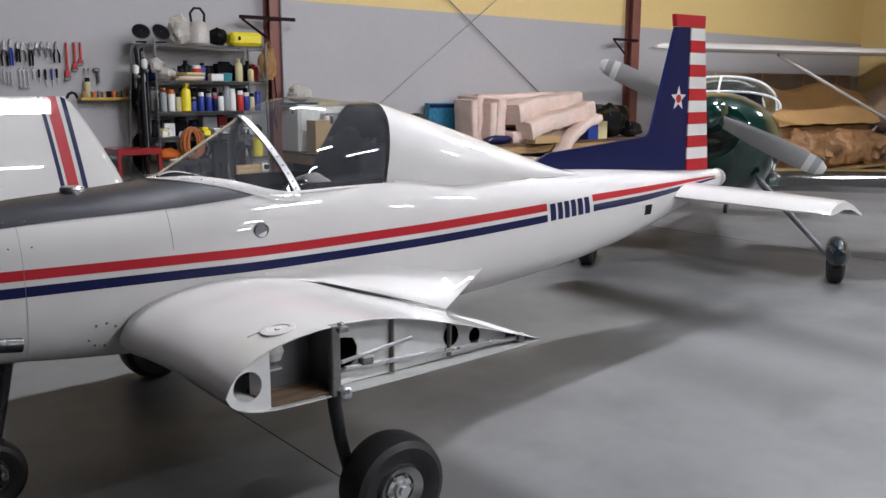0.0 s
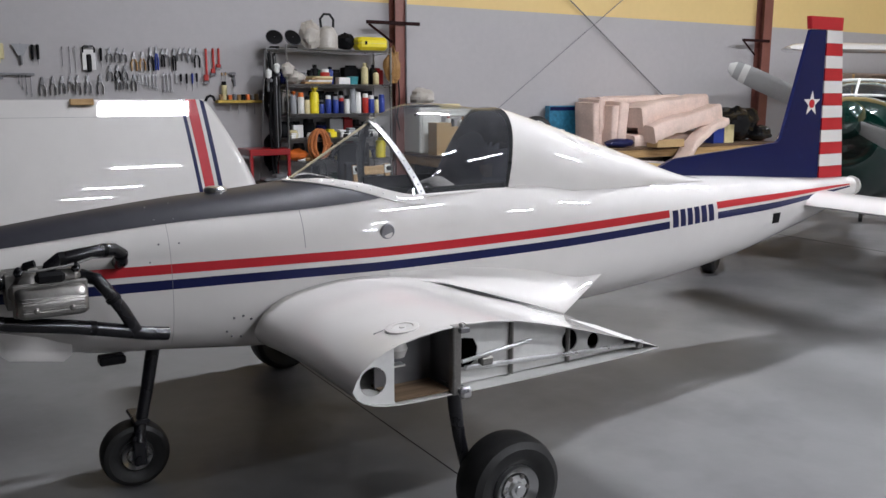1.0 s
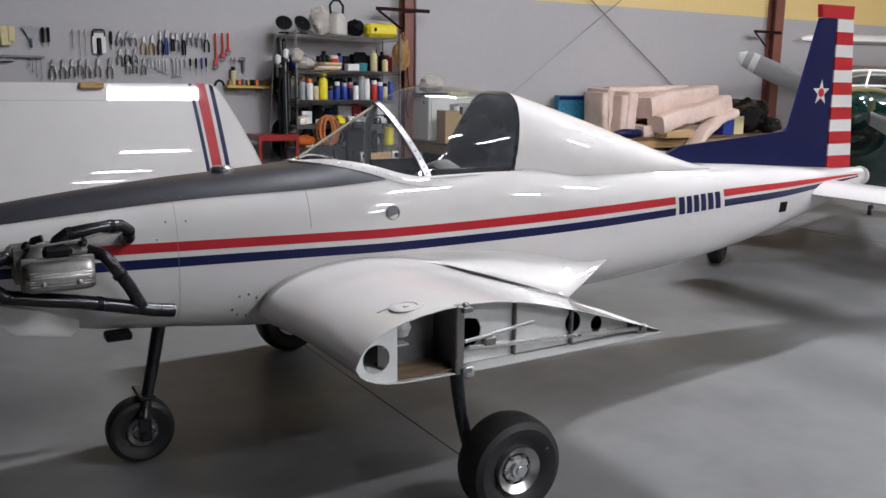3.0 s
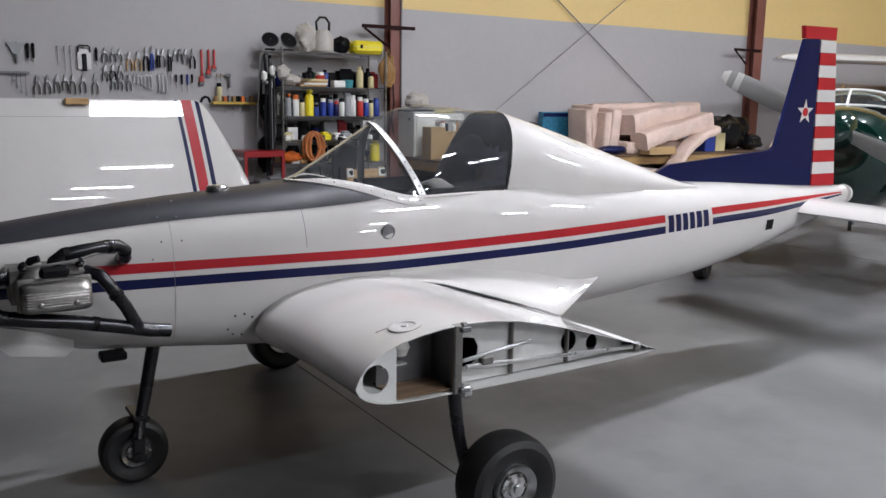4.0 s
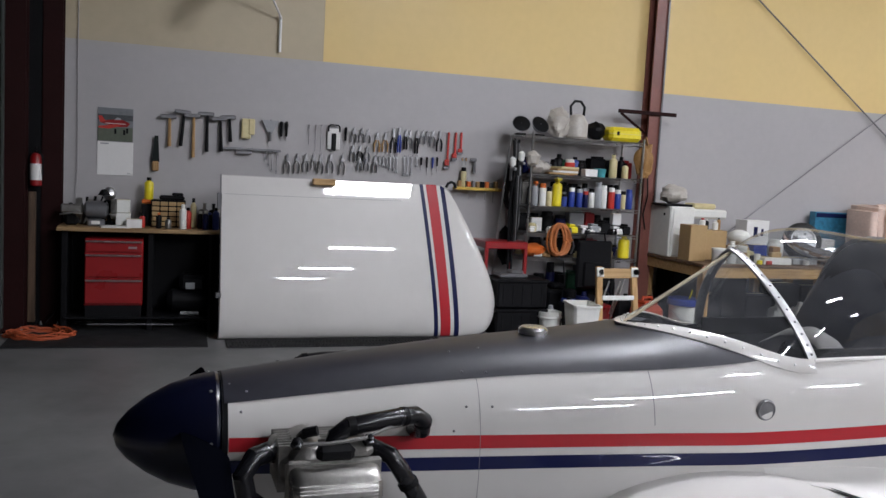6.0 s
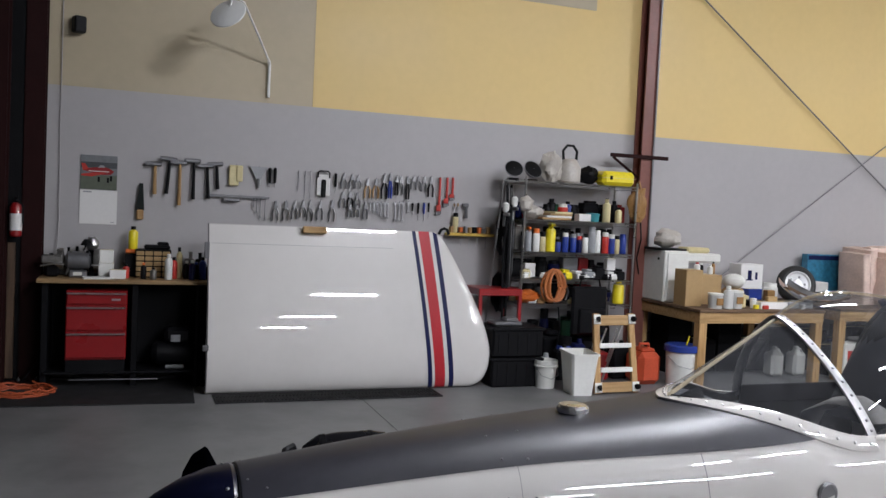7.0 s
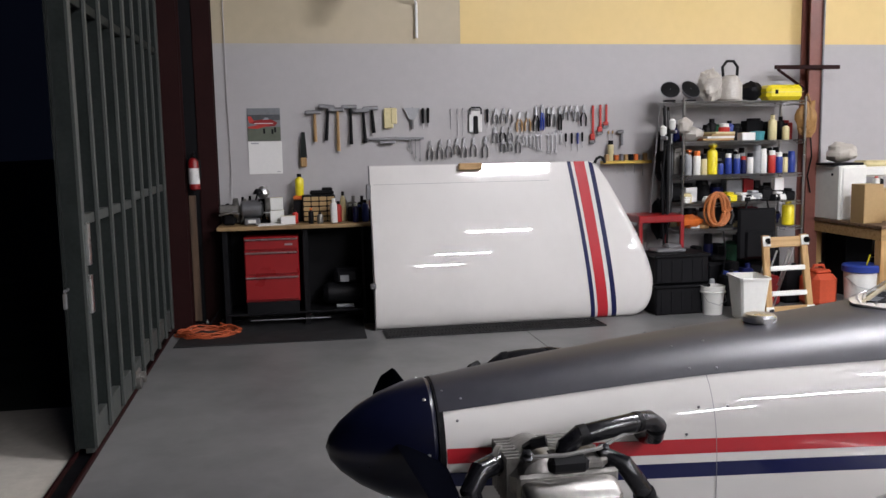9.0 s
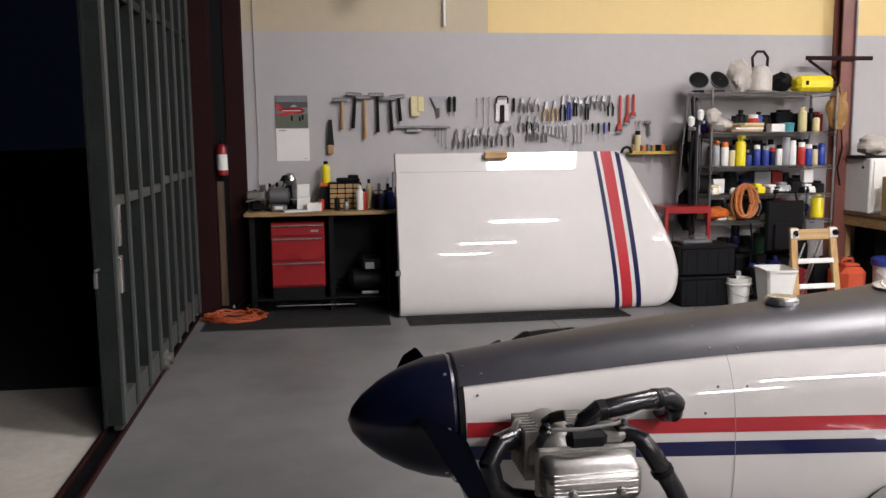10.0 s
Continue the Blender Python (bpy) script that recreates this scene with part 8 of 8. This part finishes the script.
for side in (-1, 1):
    prof = [(0.0, 0.0), (0.03, 0.055), (0.12, 0.10), (0.35, 0.12), (0.8, 0.07), (1.2, 0.0), (0.8, -0.03), (0.35, -0.06), (0.12, -0.06), (0.03, -0.035)]
    span = 3.3 if side > 0 else 2.2
    rows = [[(-0.45 - px, side * (0.42 + (span - 0.42) * t), 0.70 + 0.05 * t + pz * (1 if t < 1 else 0.6)) for px, pz in prof] for t in (0, 0.25, 0.5, 0.75, 0.98, 1)]
    g = Geo().grid(rows, True)
    g.f.append(tuple(range(10)))
    g.f.append(tuple(5 * 10 + k for k in range(10)))
    part("wing", g, CHROME, green, "polished bare metal wing", 50)
    part("gear_leg", Geo().tube([(-0.15, side * 0.36, 0.78), (0.0, side * 0.92, 0.21)], [0.028, 0.020], 10), PRIMER, green)
    wm = pose(0, side * 0.98, 0.17, 90, 0, 0)
    w = part("wheel", Geo().lathe([(0.08, -0.05), (0.14, -0.06), (0.168, -0.04), (0.17, 0.0), (0.168, 0.04), (0.14, 0.06), (0.08, 0.05)], wm, 28), RUBBER, green)
    part("hub", Geo().lathe([(0.0, -0.045), (0.08, -0.05), (0.08, 0.05), (0.0, 0.045)], wm, 18), ALLOY, w)
    part("wheel_spat", Geo().lathe([(0.0, 0.30), (0.05, 0.27), (0.085, 0.18), (0.095, 0.05), (0.085, -0.10), (0.05, -0.24), (0.0, -0.32)], pose(0.0, side * 0.98, 0.25, 0, 90, 0) @ Matrix.Diagonal((1.25, 0.9, 1, 1)), 24), SPAT, green, "dark glossy wheel cover")
cg = clear("green_plane_canopy", (0.80, 0.86, 0.84), haze=0.03)
rows = []
for i in range(19):
    s = i / 18
    x = -0.42 - 1.6 * s
    h = 0.10 + 0.29 * math.sin(math.pi * min(1.0, 0.04 + 1.25 * s) * 0.5) ** 0.8 * (1 if s < 0.6 else 1 - ((s - 0.6) / 0.4) ** 2 * 0.95)
    rows.append([(x, 0.50 * GR(x) / 0.54 * math.copysign(abs(math.sin(a)) ** 0.8, a), GZ(x) + GR(x) * 0.55 + (h + 0.01) * math.cos(a) ** 0.75) for a in [math.pi * (k / 24 - 0.5) * 0.999 for k in range(25)]])
part("canopy", Geo().grid(rows), cg, green, "clear canopy in a white frame", 60).visible_shadow = False
for i in (0, 5, 12, 18):
    part("canopy_frame", Geo().tube([Vector(p) + Vector((0, 0, 0.004)) for p in rows[i]], 0.010, 8), WHITE_P, green, "white canopy frame")
part("centre_post", Geo().tube([Vector(rows[i][12]) + Vector((0, 0, 0.004)) for i in range(6)], 0.010, 8), WHITE_P, green, "white canopy frame")
for side in (-1, 1):
    part("seat_back", Geo().box((-1.25, side * 0.2, 1.30), (0.12, 0.30, 0.44), 0.05), BLACK, green)
part("fin", Geo().plate([(-3.25, 0.80), (-3.75, 1.45), (-4.05, 1.45), (-4.1, 0.70)], -0.02, 0.02), GREEN, green)
for side in (-1, 1):
    part("tailplane", Geo().box((-3.65, side * 0.55, 0.72), (0.5, 1.0, 0.04), 0.015), GREEN, green)
part("tail_wheel", Geo().lathe([(0.03, -0.02), (0.06, -0.02), (0.06, 0.02), (0.03, 0.02)], pose(-3.8, 0, 0.06, 90, 0, 0), 16), RUBBER, green)
part("tail_spring", Geo().tube([(-3.6, 0, 0.62), (-3.75, 0, 0.3), (-3.8, 0.03, 0.08)], 0.014, 8), PRIMER, green)

# ---- white high-wing aeroplane at the far end ----
high = thing("high_wing_aircraft", (14.0, 6.8, 0), "high-wing aeroplane with a white strut-braced wing", "aeroplane")
prof = [(0.0, 0.0), (0.04, 0.07), (0.18, 0.13), (0.5, 0.15), (1.1, 0.08), (1.5, 0.0), (1.1, -0.03), (0.5, -0.05), (0.18, -0.06), (0.04, -0.045)]
rows = [[(x, py * c, 2.06 + 0.12 * (x + 7.0) / 7.0 + pz * f) for py, pz in prof] for x, f, c in ((-7.0, 0.15, 0.05), (-6.8, 0.4, 0.2), (-6.3, 0.6, 0.45), (-5.5, 0.7, 0.8), (0, 0.8, 1), (3.2, 0.8, 1))]
g = Geo().grid(rows, True)
g.f.append(tuple(range(10)))
g.f.append(tuple(5 * 10 + k for k in range(10)))
part("wing", g, WHITE, high, "white wing", 50)
part("wing_strut", Geo().tube([(-3.5, 0.25, 2.06), (0.9, 0.35, 0.95)], 0.03, 10), WHITE, high, "white lift strut")
rows = []
for x, w, z0, z1 in ((-1.4, 0.3, 0.85, 1.3), (-0.9, 0.45, 0.65, 1.5), (0.0, 0.55, 0.6, 2.05), (1.2, 0.5, 0.65, 2.0), (3.2, 0.15, 0.95, 1.4)):
    rows.append([(2.7 + w * math.cos(a), 0.6 - x, (z0 + z1) / 2 + (z1 - z0) / 2 * math.sin(a)) for a in [2 * math.pi * k / 18 for k in range(18)]])
g = Geo().grid(rows, True)
g.f.append(tuple(range(18)))
g.f.append(tuple(4 * 18 + k for k in range(18)))
part("fuselage", g, material("dull_tan_fabric", (0.42, 0.31, 0.23), 0.7, var=0.2, scale=1.5, stain=0.3, stain_scale=2), high, "dull tan fabric fuselage", 50)
for x in (1.95, 3.3):
    part("gear_leg", Geo().tube([(2.7 + (x - 2.7) * 0.4, 1.2, 0.75), (x, 1.5, 0.22)], 0.025, 8), WHITE, high)
    part("wheel", Geo().lathe([(0.08, -0.06), (0.18, -0.07), (0.2, 0), (0.18, 0.07), (0.08, 0.06)], pose(x, 1.5, 0.2, 0, 90, 0), 24), RUBBER, high)

# ---- stored bundles at the far end ----
rows = []
for i in range(29):
    x = -2.3 + 4.6 * i / 28
    row = []
    for k in range(13):
        t = k / 12
        z = 0.86 + 0.78 * min(1, t * 1.6) ** 0.7 * (0.9 + 0.1 * math.sin(i * 0.35 + 1)) + 0.07 * noise.noise(Vector((x * 1.3, t * 3, 2)))
        row.append((x, -0.35 + 0.8 * t, z))
    rows.append(row)
g = Geo().grid(rows)
cover = thing("canvas_cover", (13.9, 8.2, 0), "tan canvas cover draped over stored bundles", "cover")
part("sheet", g, TARP, cover, "", 60)
part("fill", Geo().box((0, 0.2, 0.43), (4.4, 0.8, 0.86), 0.05), KRAFT, cover)
for k, (x, w, h) in enumerate(((11.85, 0.75, 0.60), (12.45, 0.8, 0.68), (13.1, 0.85, 0.62), (13.75, 0.8, 0.70), (14.4, 0.85, 0.64), (15.05, 0.8, 0.62))):
    solid("paper_sack", lump((w, 0.75, h), 50 + k, 0.38, 16), KRAFT, (x, 7.55, 0.078), "crumpled brown kraft paper sack on a pallet", "sack", "kraft sacks", sharp=50)
solid("pallet", Geo().box((0, 0, 0.06), (4.2, 0.8, 0.03)).box((-1.5, 0, 0.025), (0.1, 0.8, 0.05)).box((0, 0, 0.025), (0.1, 0.8, 0.05)).box((1.5, 0, 0.025), (0.1, 0.8, 0.05)), OAK, (13.6, 7.55, 0), "long low timber pallet", "pallet")
wrapped = thing("wrapped_panel", (13.6, 8.85, 0), "large flat panel wrapped in dull brown paper against the wall", "panel")
part("panel", Geo().box((0, 0, 0.92), (6.2, 0.16, 1.84), 0.02), material("dull_brown_wrap", (0.30, 0.23, 0.18), 0.6, var=0.2, scale=2, bump=0.01, bump_scale=6, stain=0.3, stain_scale=2), wrapped)
for x in (-2.2, -0.6, 1.0, 2.4):
    part("tape_strip", Geo().box((x, -0.083, 0.92), (0.06, 0.004, 1.8)), TARP, wrapped)
